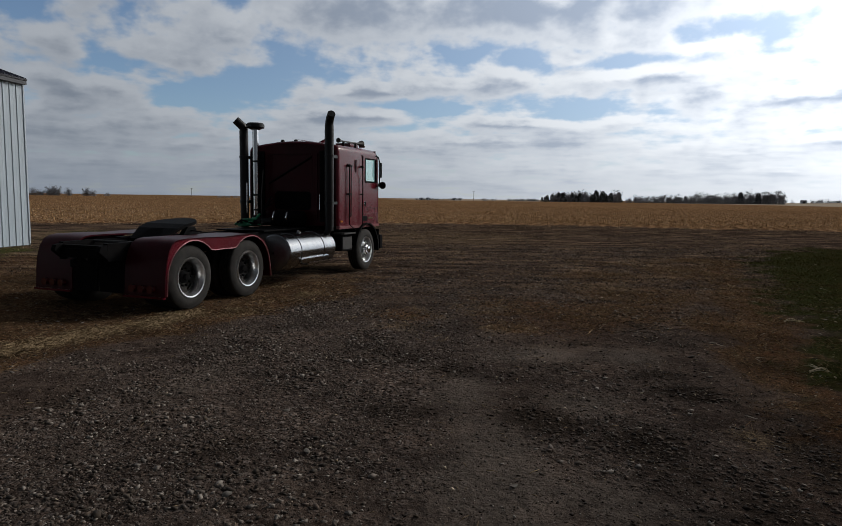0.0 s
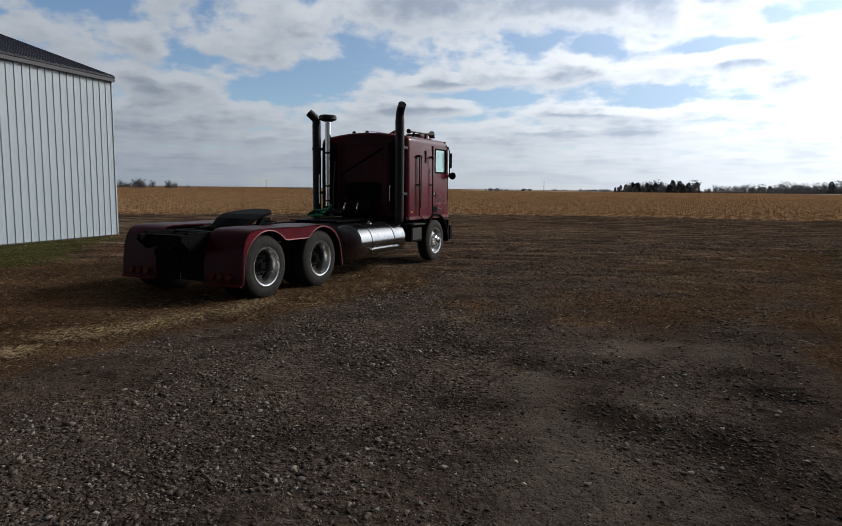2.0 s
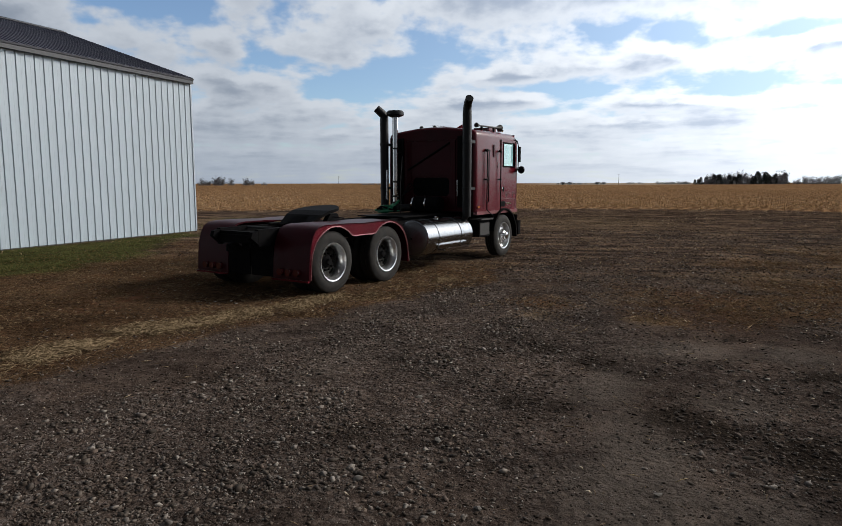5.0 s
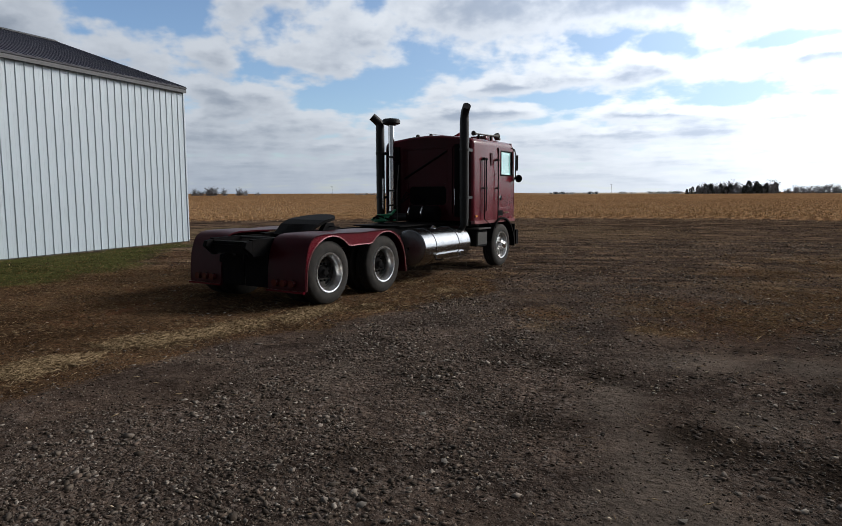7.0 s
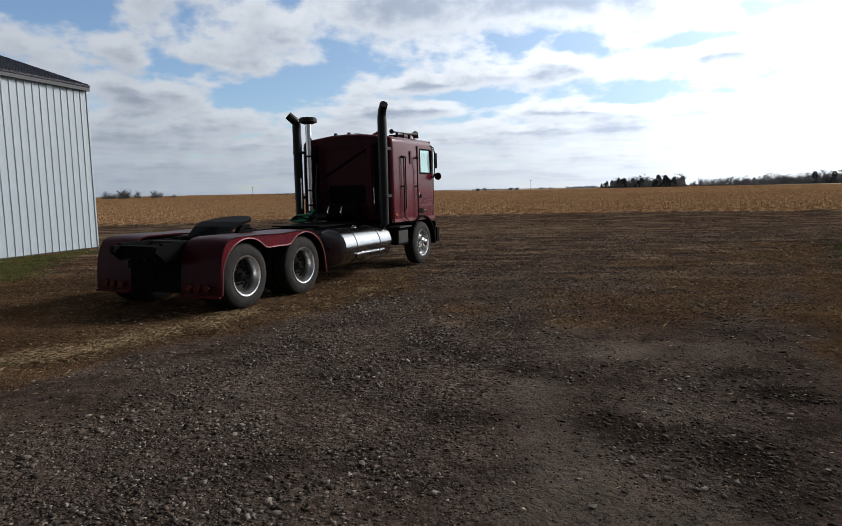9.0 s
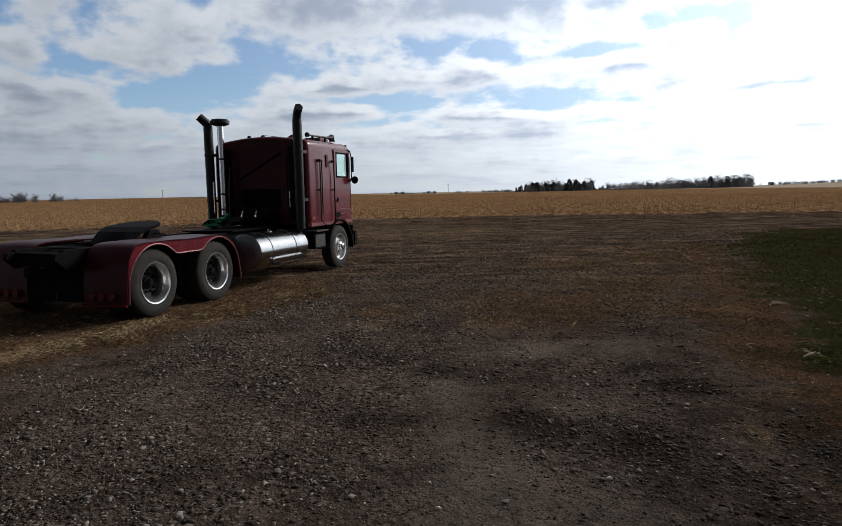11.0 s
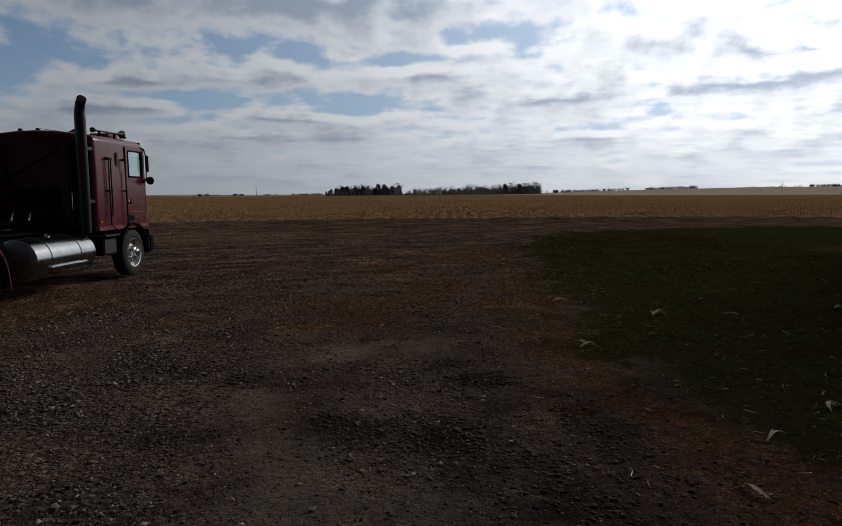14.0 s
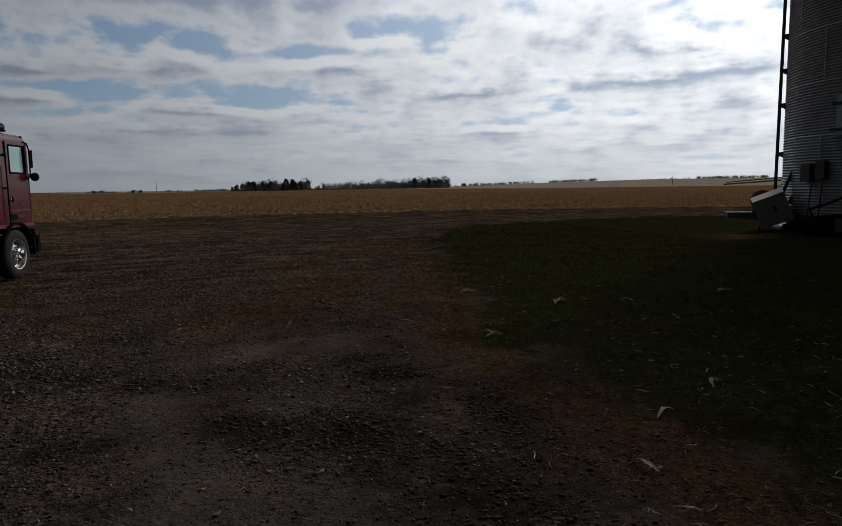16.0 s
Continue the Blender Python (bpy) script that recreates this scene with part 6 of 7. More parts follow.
    part("cab_lamp", lathe([(0.07, 2.93), (0.075, 2.97), (0.05, 3.0), (0.01, 3.01)], 16, "z", (6.52, -0.9, 0)), M_CHROME, CAB, "small chrome roof lamp", smooth=True)
    part("roof_vent", box(6.2, 6.6, -0.75, -0.35, 2.93, 3.02, 0.03), M_PAINT, CAB)
    # mirrors
    for s in (-1, 1):
        arm = part("mirror_arm", tube([(6.76, s * 1.16, 2.74), (6.83, s * 1.20, 2.72), (6.85, s * 1.225, 2.60), (6.85, s * 1.225, 2.1), (6.83, s * 1.20, 2.0), (6.78, s * 1.17, 1.98)], 0.013, 8), M_BLACK, CAB)
        part("mirror_head", box(6.85, 6.885, s * 1.245 - 0.03, s * 1.245 + 0.03, 2.22, 2.58, 0.015), M_BLACK, arm)
        part("mirror_glass", box(6.844, 6.849, s * 1.245 - 0.024, s * 1.245 + 0.024, 2.25, 2.55), M_CHROME, arm)
        part("spot_mirror", lathe([(0.02, 6.88), (0.085, 6.90), (0.09, 6.92), (0.05, 6.97), (0.01, 6.98)], 20, "x", (-0.05, s * 1.30, 2.03)), M_BLACK, arm, smooth=True)


stacks_and_roof()


# ---- trees and poles far off ----
def bare_tree(seed, width, height_m, twigs_each=15):
    """Tapered trunk, rising limbs and a ragged crown of fine brushwood with gaps."""
    r = random.Random(seed)
    trunk, twigs = bmesh.new(), bmesh.new()
    h = height_m
    tube([(0, 0, -0.3), (r.uniform(-0.2, 0.2), r.uniform(-0.2, 0.2), h * 0.3), (r.uniform(-0.4, 0.4), r.uniform(-0.4, 0.4), h * 0.62)], 0.2, 5, trunk, radii=[h * 0.022, h * 0.017, h * 0.008])
    heads = []
    for k in range(9):
        a, z0 = k * 2.4 + r.uniform(-0.4, 0.4), h * r.uniform(0.18, 0.5)
        reach, rise = h * width * r.uniform(0.16, 0.36), h * r.uniform(0.16, 0.42)
        top = Vector((reach * math.cos(a), reach * math.sin(a), min(z0 + rise, h * 0.93)))
        mid = Vector((top.x * 0.6, top.y * 0.6, z0 + (top.z - z0) * 0.42))
        tube([(0, 0, z0), mid, top], 0.1, 3, trunk, radii=[h * 0.010, h * 0.007, h * 0.003])
        heads.append((top, h * r.uniform(0.10, 0.19)))
        heads.append((mid, h * r.uniform(0.08, 0.13)))
    heads.append((Vector((0, 0, h * 0.8)), h * 0.17))
    for k in range(8):
        a, q = r.uniform(0, 6.28), h * width * r.uniform(0.05, 0.26)
        heads.append((Vector((q * math.cos(a), q * math.sin(a), h * r.uniform(0.26, 0.6))), h * r.uniform(0.09, 0.15)))
    for k in range(12):        # brush and low limbs round the foot
        a, q = r.uniform(0, 6.28), h * width * r.uniform(0.02, 0.32)
        heads.append((Vector((q * math.cos(a), q * math.sin(a), h * r.uniform(0.03, 0.26))), h * r.uniform(0.08, 0.14)))
    for c, rad in heads:
        for k in range(twigs_each):
            d = Vector((r.gauss(0, 1), r.gauss(0, 1), r.gauss(0, 0.9))).normalized()
            p = c + d * rad * r.uniform(0.2, 1.0)
            e = (d + Vector((0, 0, r.uniform(0.1, 1.2)))).normalized()
            ln, w = h * r.uniform(0.03, 0.085), h * r.uniform(0.010, 0.026) * (15 / twigs_each) ** 0.5
            s = e.orthogonal().normalized()
            a = [twigs.verts.new(p + s * w), twigs.verts.new(p + e.cross(s) * w - s * w * 0.5), twigs.verts.new(p - e.cross(s) * w - s * w * 0.5)]
            tip = twigs.verts.new(p + e * ln)
            for i in range(3):
                twigs.faces.new((a[i], a[(i + 1) % 3], tip))
    return trunk, twigs


def cedar(seed, height_m):
    r = random.Random(seed)
    trunk, leaf = bmesh.new(), bmesh.new()
    tube([(0, 0, -0.3), (0, 0, height_m * 0.9)], 0.2, 6, trunk, radii=[0.2, 0.04])
    for k in range(560):
        h = r.uniform(0.03, 1.0)
        rad = height_m * 0.36 * (1 - h ** 1.7) ** 0.7 * (0.85 + 0.15 * math.sin(9 * h)) + 0.1
        a, q = r.uniform(0, 6.283), rad * math.sqrt(r.uniform(0.1, 1.0))
        p = Vector((q * math.cos(a), q * math.sin(a), h * height_m))
        e = Vector((math.cos(a), math.sin(a), r.uniform(-0.3, 0.6))).normalized()
        s = e.orthogonal().normalized()
        w, ln = r.uniform(0.2, 0.45), r.uniform(0.5, 1.0)
        v = [leaf.verts.new(p + s * w), leaf.verts.new(p + e.cross(s) * w), leaf.verts.new(p - s * w)]
        t = leaf.verts.new(p + e * ln)
        for i in range(3):
            leaf.faces.new((v[i], v[(i + 1) % 3], t))
    return trunk, leaf


def ground_at(x, y):
    return float(height(np.array(x), np.array(y)))


MODELS = []
for seed, sp, h in ((1, 1.0, 12), (2, 1.25, 11), (3, 0.8, 13), (4, 1.3, 10)):
    t = thing("bare_tree", pose(0, 0, -500), "leafless farm tree on the horizon, haze in its crown colour", "tree", "trees along the horizon")
    a, b = bare_tree(seed, sp, h)
    part("trunk", a, M_BARK, t)
    part("crown", b, M_TWIG_HAZED, t)
    MODELS.append(t)
CONE = thing("cedar_tree", pose(0, 0, -500), "dark evergreen cedar in a far windbreak", "tree", "cedars in the windbreak")
a, b = cedar(5, 8.5)
part("trunk", a, M_BARK, CONE)
part("crown", b, M_CEDAR, CONE)
pick = random.Random(11)
used = set()


def plant(az, dist, scale, model=None):
    m = model or MODELS[pick.randrange(4)]
    x, y = dist * math.sin(radians(az)), dist * math.cos(radians(az))
    p = pose(x, y, ground_at(x, y) - 0.2, 0, 0, pick.uniform(0, 360))
    if m not in used:
        used.add(m)
        m.scale = (scale,) * 3
        m.matrix_world = p @ Matrix.Scale(scale, 4)
        return m
    c = copy_thing(m, p)
    c.scale = (scale, scale, scale * pick.uniform(0.9, 1.1))
    return c


def row(az0, az1, count, dist, s0, s1, cedars=0.0):
    for i in range(count):
        f = (i + pick.uniform(0.1, 0.9)) / count
        if pick.random() < cedars:
            plant(az0 + (az1 - az0) * f, dist + pick.uniform(-15, 15), (s0 + (s1 - s0) * f) * pick.uniform(0.9, 1.4), CONE)
        else:
            plant(az0 + (az1 - az0) * f, dist + pick.uniform(-20, 20), (s0 + (s1 - s0) * f) * pick.uniform(0.55, 1.2))


row(9.2, 9.9, 3, 690, 0.5, 0.65, 1.0)
row(10.0, 13.2, 24, 700, 0.8, 1.0, 0.12)
row(13.2, 15.7, 18, 700, 0.95, 1.05, 0.3)
row(10.0, 15.6, 22, 680, 0.35, 0.45)
row(16.2, 19.5, 20, 720, 0.5, 0.9)
row(16.2, 28.0, 44, 695, 0.35, 0.5)
row(19.5, 28.0, 66, 715, 0.8, 1.1, 0.12)


def far_woods():
    """Hedges and shelter belts a kilometre off and more, too far to tell the trees apart."""
    belts = ((28.4, 31.0, 8, 1000, 0.5, 0.6), (30.0, 35.2, 80, 1050, 0.40, 0.45), (36.5, 40.5, 70, 1250, 0.55, 0.65), (44.0, 48.0, 16, 1320, 0.25, 0.35), (48.3, 53.4, 110, 1300, 0.45, 0.62), (6.4, 9.0, 50, 1300, 0.55, 0.55), (-1.8, 2.3, 50, 1400, 0.45, 0.45), (4.0, 5.4, 14, 1400, 0.5, 0.5), (-18.6, -13.9, 44, 1300, 0.42, 0.42), (-9.5, -5.5, 16, 1500, 0.4, 0.4))
    for k in range(3):
        trunk, twigs = bare_tree(31 + k, 1.5, 11, 6)
        trunk.free()
        twigs.verts.index_update()
        v, f = [tuple(q.co) for q in twigs.verts], [[q.index for q in g.verts] for g in twigs.faces]
        twigs.free()
        az, dist, size = [], [], []
        for a0, a1, count, d, s0, s1 in belts:
            u = rng.random(count // 3 + 1)
            az.append(np.radians(a0 + (a1 - a0) * u))
            dist.append(d + rng.uniform(-20, 20, len(u)))
            size.append((s0 + (s1 - s0) * u) * rng.uniform(0.75, 1.1, len(u)))
        az, dist, size = np.concatenate(az), np.concatenate(dist), np.concatenate(size)
        swarm("far_woods", v, f, lay(dist * np.sin(az), dist * np.cos(az), 0.3), rng.random(len(az)) * 6.28, size, M_TWIG_HAZED, "bare shelter belts far across the fields, coloured grey-blue for haze", "woods")


far_woods()
for az, s in ((-32.0, 0.6), (-31.5, 0.7), (-30.8, 1.0), (-30.4, 0.95), (-29.6, 0.7), (-28.4, 0.75), (-28.0, 0.7), (-26.9, 0.35), (-33.5, 0.5)):
    plant(az, 950, s * 1.35)
    for off in (-0.2, 0.15):
        plant(az + off, 945, s * 0.95)


def build_poles():
    for i, (az, dist, h) in enumerate(((3.4, 640, 9.5), (-20.6, 640, 8.5), (-16, 900, 8.5), (46.5, 560, 7.0))):
        x, y = dist * math.sin(radians(az)), dist * math.cos(radians(az))
        p = thing("utility_pole", pose(x, y, ground_at(x, y), 0, 0, -az), "weathered wooden utility pole beyond the field", "pole", "utility poles")
        part("post", tube([(0, 0, -0.4), (0, 0, h)], 0.16, 8, radii=[0.22, 0.13]), M_POLE, p)
        part("cross_arm", box(-1.1, 1.1, -0.07, 0.07, h - 0.6, h - 0.42), M_POLE, p)


build_poles()


def far_farms():
    """Small white farm buildings on the skyline."""
    for az, dist, w, h, turn in ((-1.2, 1380, 7, 3.2, 10), (-0.6, 1390, 5, 3.6, 40), (1.7, 1400, 8, 3.2, -20), (2.2, 1405, 6, 3, 5), (29.2, 1010, 6, 2.8, 15)):
        x, y = dist * math.sin(radians(az)), dist * math.cos(radians(az))
        b = thing("farm_building", pose(x, y, ground_at(x, y) - 0.2, 0, 0, turn - az), "small white farm building far across the fields", "building", "far farm buildings")
        part("wall", box(-w / 2, w / 2, -4, 4, 0, h), M_SIDING, b)
        part("roof", extrude([(-4.4, h - 0.1), (4.4, h - 0.1), (0, h + 1.9)], "x", -w / 2 - 0.4, w / 2 + 0.4), M_ROOF, b)
        part("door", box(-1.5, 1.5, -4.06, -4.0, 0.2, 3.2), M_ROOF_TRIM, b)


far_farms()


# ---- loose stuff on the ground ----
ICO_V, ICO_F = [], []
_b = bmesh.new()
bmesh.ops.create_icosphere(_b, subdivisions=1, radius=0.5)
ICO_V = [tuple(v.co) for v in _b.verts]
ICO_F = [[v.index for v in f.verts] for f in _b.faces]
_b.free()


def pebble(seed):
    r = random.Random(seed)
    k = (r.uniform(0.85, 1.45), r.uniform(0.7, 1.05), r.uniform(0.42, 0.75))
    return [tuple(c * k[i] * r.uniform(0.55, 1.3) for i, c in enumerate(v)) for v in ICO_V]


def rock(seed):
    """A crushed stone: the hull of a few random points, so that it has flat faces and sharp edges."""
    r = random.Random(seed)
    k = (r.uniform(0.55, 0.78), r.uniform(0.38, 0.55), r.uniform(0.17, 0.32))
    bm = bmesh.new()
    for i in range(9):
        d = [r.uniform(-1, 1) for _ in range(3)]
        d[r.randrange(3)] = r.choice((-1, 1)) * r.uniform(0.7, 1)
        bm.verts.new((d[0] * k[0] * 0.9, d[1] * k[1] * 0.9, d[2] * k[2] * 0.9))
    bmesh.ops.convex_hull(bm, input=bm.verts[:])
    bmesh.ops.delete(bm, geom=[v for v in bm.verts if not v.link_faces], context="VERTS")
    bmesh.ops.triangulate(bm, faces=bm.faces[:])
    bmesh.ops.recalc_face_normals(bm, faces=bm.faces)
    bm.verts.index_update()
    v, f = [tuple(q.co) for q in bm.verts], [[q.index for q in g.verts] for g in bm.faces]
    bm.free()
    return v, f


def throw(count, x0, x1, y0, y1, power=1.0):
    """Random places, thicker towards the near side."""
    y = y0 + (y1 - y0) * rng.random(count) ** power
    half = 0.5 + (y - y0) / (y1 - y0) * 0.5
    xm = (x0 + x1) / 2
    x = xm + (rng.random(count) * 2 - 1) * (x1 - x0) / 2 * half
    return x, y


BLADE_V = [(-0.5, 0, 0), (0.5, 0, 0), (0.0, 0.35, 0.0), (0.10, 0.25, 1.0)]
BLADE_F = [[0, 1, 3], [1, 2, 3], [2, 0, 3]]
STRIP_V = [(-0.5, 0.0, 0.0), (0.0, -0.045, 0.08), (0.02, 0.045, 0.09), (0.0, 0.0, 0.035), (0.5, 0.01, 0.02)]
STRIP_F = [[0, 1, 2], [0, 3, 1], [0, 2, 3], [4, 2, 1], [4, 1, 3], [4, 3, 2]]
OCT_V = [(0.5, 0, 0), (0, 0.5, 0), (-0.5, 0, 0), (0, -0.5, 0), (0, 0, 0.36), (0, 0, -0.36)]
OCT_F = [[0, 1, 4], [1, 2, 4], [2, 3, 4], [3, 0, 4], [1, 0, 5], [2, 1, 5], [3, 2, 5], [0, 3, 5]]


def chip(seed):
    r = random.Random(seed)
    return [tuple(c * r.uniform(0.7, 1.3) + r.uniform(-0.08, 0.08) for c in v) for v in OCT_V]


def gravel():
    """Larger stones, chips and clods of earth, drive first, thinner over the bare earth."""
    for i in range(8):
        x, y = throw(19000, -9.5, 7.5, 1.9, 15.0, 1.4)
        g = zone_masks(x, y)
        clump = ease(fbm(x, y, 1.6, 61) + 0.4 * (fbm(x, y, 5.0, 63) - 0.5), 0.40, 0.62)
        sa, cl, br = near_masks(x, y)
        keep = rng.random(len(x)) < 0.58 * (1 - 0.35 * ease(x, -0.3, 1.3) * ease(9 - y, 0, 1.5)) * np.clip(g[0] * 1.35, 0.14, 1) * (1 - 0.5 * cl) * (0.30 + 0.70 * clump) * (1 - 0.95 * sa) * (1 - 0.75 * br) * (1 - 0.9 * g[1]) * (1 - 0.7 * g[2])
        x, y = x[keep], y[keep]
        n = len(x)
        s = (0.012 + 0.037 * rng.random(n) ** 2.6 * (0.6 + 0.5 * clump[keep]) + 0.035 * (rng.random(n) > 0.992)) * (0.8 + 0.035 * y)
        swarm("gravel", *rock(i), lay(x, y, -0.04 * s), rng.random(n) * 6.28, s, M_STONE, "loose grey and brown gravel on the drive", "gravel", lean=rng.normal(0, 0.25, n))
    for i in range(3):
        x, y = throw(54000, -10, 9, 1.9, 18.0, 1.8)
        g = zone_masks(x, y)
        keep = rng.random(len(x)) < (0.15 + 0.85 * g[0]) * (0.3 + 0.7 * ease(fbm(x, y, 2.2, 65), 0.35, 0.6)) * (1 - 0.85 * g[1]) * (0.25 + 0.75 * ease(x + 5.8, 0, 1.5))
        x, y = x[keep], y[keep]
        n = len(x)
        s = (0.007 + 0.015 * rng.random(n) ** 2) * (0.8 + 0.05 * y)
        swarm("gravel_chips", chip(i), OCT_F, lay(x, y, -0.06 * s), rng.random(n) * 6.28, s, M_STONE, "small stone chips strewn over the yard", "gravel")
    for i in range(3):
        x, y = throw(26000, -12, 9, 1.9, 19.0, 1.6)
        g = zone_masks(x, y)
        lump = ease(fbm(x, y, 1.2, 77), 0.46, 0.62)
        sa, cl, br = near_masks(x, y)
        keep = rng.random(len(x)) < np.clip(0.07 + 0.42 * lump + 1.3 * cl, 0, 1) * (1 - 0.85 * sa) * (1 - 0.6 * br) * (1 - 0.9 * g[1]) * (1 - 0.5 * g[2])
        x, y = x[keep], y[keep]
        n = len(x)
        s = (0.009 + 0.035 * rng.random(n) ** 3.0 + 0.045 * cl[keep] * rng.random(n) ** 2) * (0.85 + 0.02 * y)
        swarm("earth_clods", *rock(10 + i), lay(x, y, 0.02 * s), rng.random(n) * 6.28, s, M_CLOD, "crumbled brown clods of dry earth", "clods")


gravel()


def gravel_behind():
    """The drive goes on towards the road, thinner."""
    for i in range(2):
        x = -9 + 12 * rng.random(9000)
        y = -9 + 11 * rng.random(9000)
        keep = rng.random(len(x)) < zone_masks(x, y)[0] * (0.2 + 0.8 * ease(fbm(x, y, 1.6, 61), 0.38, 0.6)) * (1 - zone_masks(x, y)[1])
        x, y = x[keep], y[keep]
        n = len(x)
        swarm("gravel", *rock(60 + i), lay(x, y), rng.random(n) * 6.28, 0.014 + 0.04 * rng.random(n) ** 2.5, M_STONE, "loose grey and brown gravel on the drive", "gravel", lean=rng.normal(0, 0.35, n))


def far_gravel():
    """Stones and crumbs over the middle of the yard, in drifts."""
    for i, mat, label in ((0, M_STONE, "grey gravel worn thin over the yard"), (1, M_CLOD, "dark crumbs of earth over the yard"), (2, M_STONE, "grey gravel worn thin over the yard")):
        x = -8 + 20 * rng.random(36000)
        y = 7.5 + 17 * rng.random(36000) ** 1.4
        z = zone_masks(x, y)
        drift = ease(fbm(x * 0.7, y, 0.9, 103 + i) + 0.5 * (fbm(x, y, 4.0, 107 + i) - 0.5), 0.40, 0.62)
        keep = rng.random(len(x)) < ((0.35 + 0.65 * drift) if i != 1 else 0.4 * drift ** 2) * (1 - z[1]) * (1 - 0.8 * near_masks(x, y)[2]) * (0.25 + 0.75 * ease(x + 5.0 - 0.3 * (y - 8), 0, 2)) * ease(y + 3.0 * (fbm(x, y, 0.8, 115) - 0.5), 7.6, 10.0)
        x, y = x[keep], y[keep]
        n = len(x)
        s = (0.014 + 0.032 * rng.random(n) ** 2) * (0.75 + 0.03 * y)
        swarm("gravel_chips", *rock(20 + i), lay(x, y, -0.05 * s), rng.random(n) * 6.28, s, mat, label, "gravel", lean=rng.normal(0, 0.3, n))
    # tufts of dry grass that stand in the worn gravel
    x = -3 + 14 * rng.random(26000)
    y = 7.5 + 16 * rng.random(26000)
    b = near_masks(x, y)[2]
    tuft = ease(fbm(x, y, 3.2, 111), 0.5, 0.66)
    keep = rng.random(len(x)) < np.clip(0.04 + b, 0, 1) * tuft * (1 - zone_masks(x, y)[1])
    x, y = x[keep], y[keep]
    n = len(x)
    swarm("dead_grass", [(p * 0.13, q * 0.13, r) for p, q, r in BLADE_V], BLADE_F, lay(x, y, 0.003), rng.random(n) * 6.28, 0.05 + 0.09 * rng.random(n) ** 2, M_STRAW, "tufts of dry tan grass in the worn gravel", "grass", lean=1.05 + 0.45 * rng.random(n))


def grass_tufts():
    """Single tufts of bleached grass that grow through the worn gravel, each a fan of bent blades."""
    x = -3.5 + 12 * rng.random(4000)
    y = 7.8 + 12 * rng.random(4000)
    z = zone_masks(x, y)
    keep = rng.random(len(x)) < 0.30 * near_masks(x, y)[2] * (1 - z[1])
    cx, cy = np.concatenate((x[keep], [0.2, 1.15, 1.0, 2.45, -0.3, 0.4, 1.6, 2.5, 3.6, 2.9, 2.5, 3.4, 2.9])), np.concatenate((y[keep], [9.5, 9.0, 9.2, 9.7, 10.0, 10.6, 11.1, 10.2, 13.0, 11.4, 4.8, 5.1, 3.9]))
    for i, (mat, label) in enumerate(((M_STRAW, "bleached tufts of grass in the worn gravel"), (M_DEAD, "brown tufts of grass in the worn gravel"))):
        k = rng.integers(0, len(cx), len(cx) * 22)
        a, r = rng.random(len(k)) * 6.28, 0.20 * rng.random(len(k)) ** 0.7
        px, py = cx[k] + r * np.cos(a), cy[k] + 1.4 * r * np.sin(a)
        swarm("grass_tufts", [(p * 0.07, q * 0.07, c) for p, q, c in BLADE_V], BLADE_F, lay(px, py, 0.004), a + rng.normal(0, 0.9, len(k)), 0.035 + 0.085 * rng.random(len(k)) ** 2, mat, label, "grass", lean=0.9 + 0.6 * rng.random(len(k)))


gravel_behind()
far_gravel()
grass_tufts()


def yard_litter():
    """Dry leaf and straw swept over the back of the yard, and dark crumbs between."""
    for i, mat, label in ((0, M_STRAW, "dry leaf litter swept over the back of the yard"), (1, M_CLOD, "dark trampled litter at the back of the yard")):
        x = -16 + 44 * rng.random(26000)
        y = 13 + 29 * rng.random(26000)
        z = zone_masks(x, y)
        drift = ease(fbm(x * 0.35, y, 1.1, 121 + i), 0.42, 0.62)
        keep = (rng.random(len(x)) < (0.08 + 0.8 * drift) * (1 - z[1]) * (1 - 0.5 * z[4] * (i == 0))) & (field_depth(x, y) < 0)
        x, y = x[keep], y[keep]
        n = len(x)
        swarm("leaf_litter", [(a, b * 2.2, c) for a, b, c in STRIP_V], STRIP_F, lay(x, y, -0.008), rng.random(n) * 6.28, 0.05 + 0.14 * rng.random(n) ** 2, mat, label, "leaf litter", lean=rng.normal(0, 0.4, n))


yard_litter()


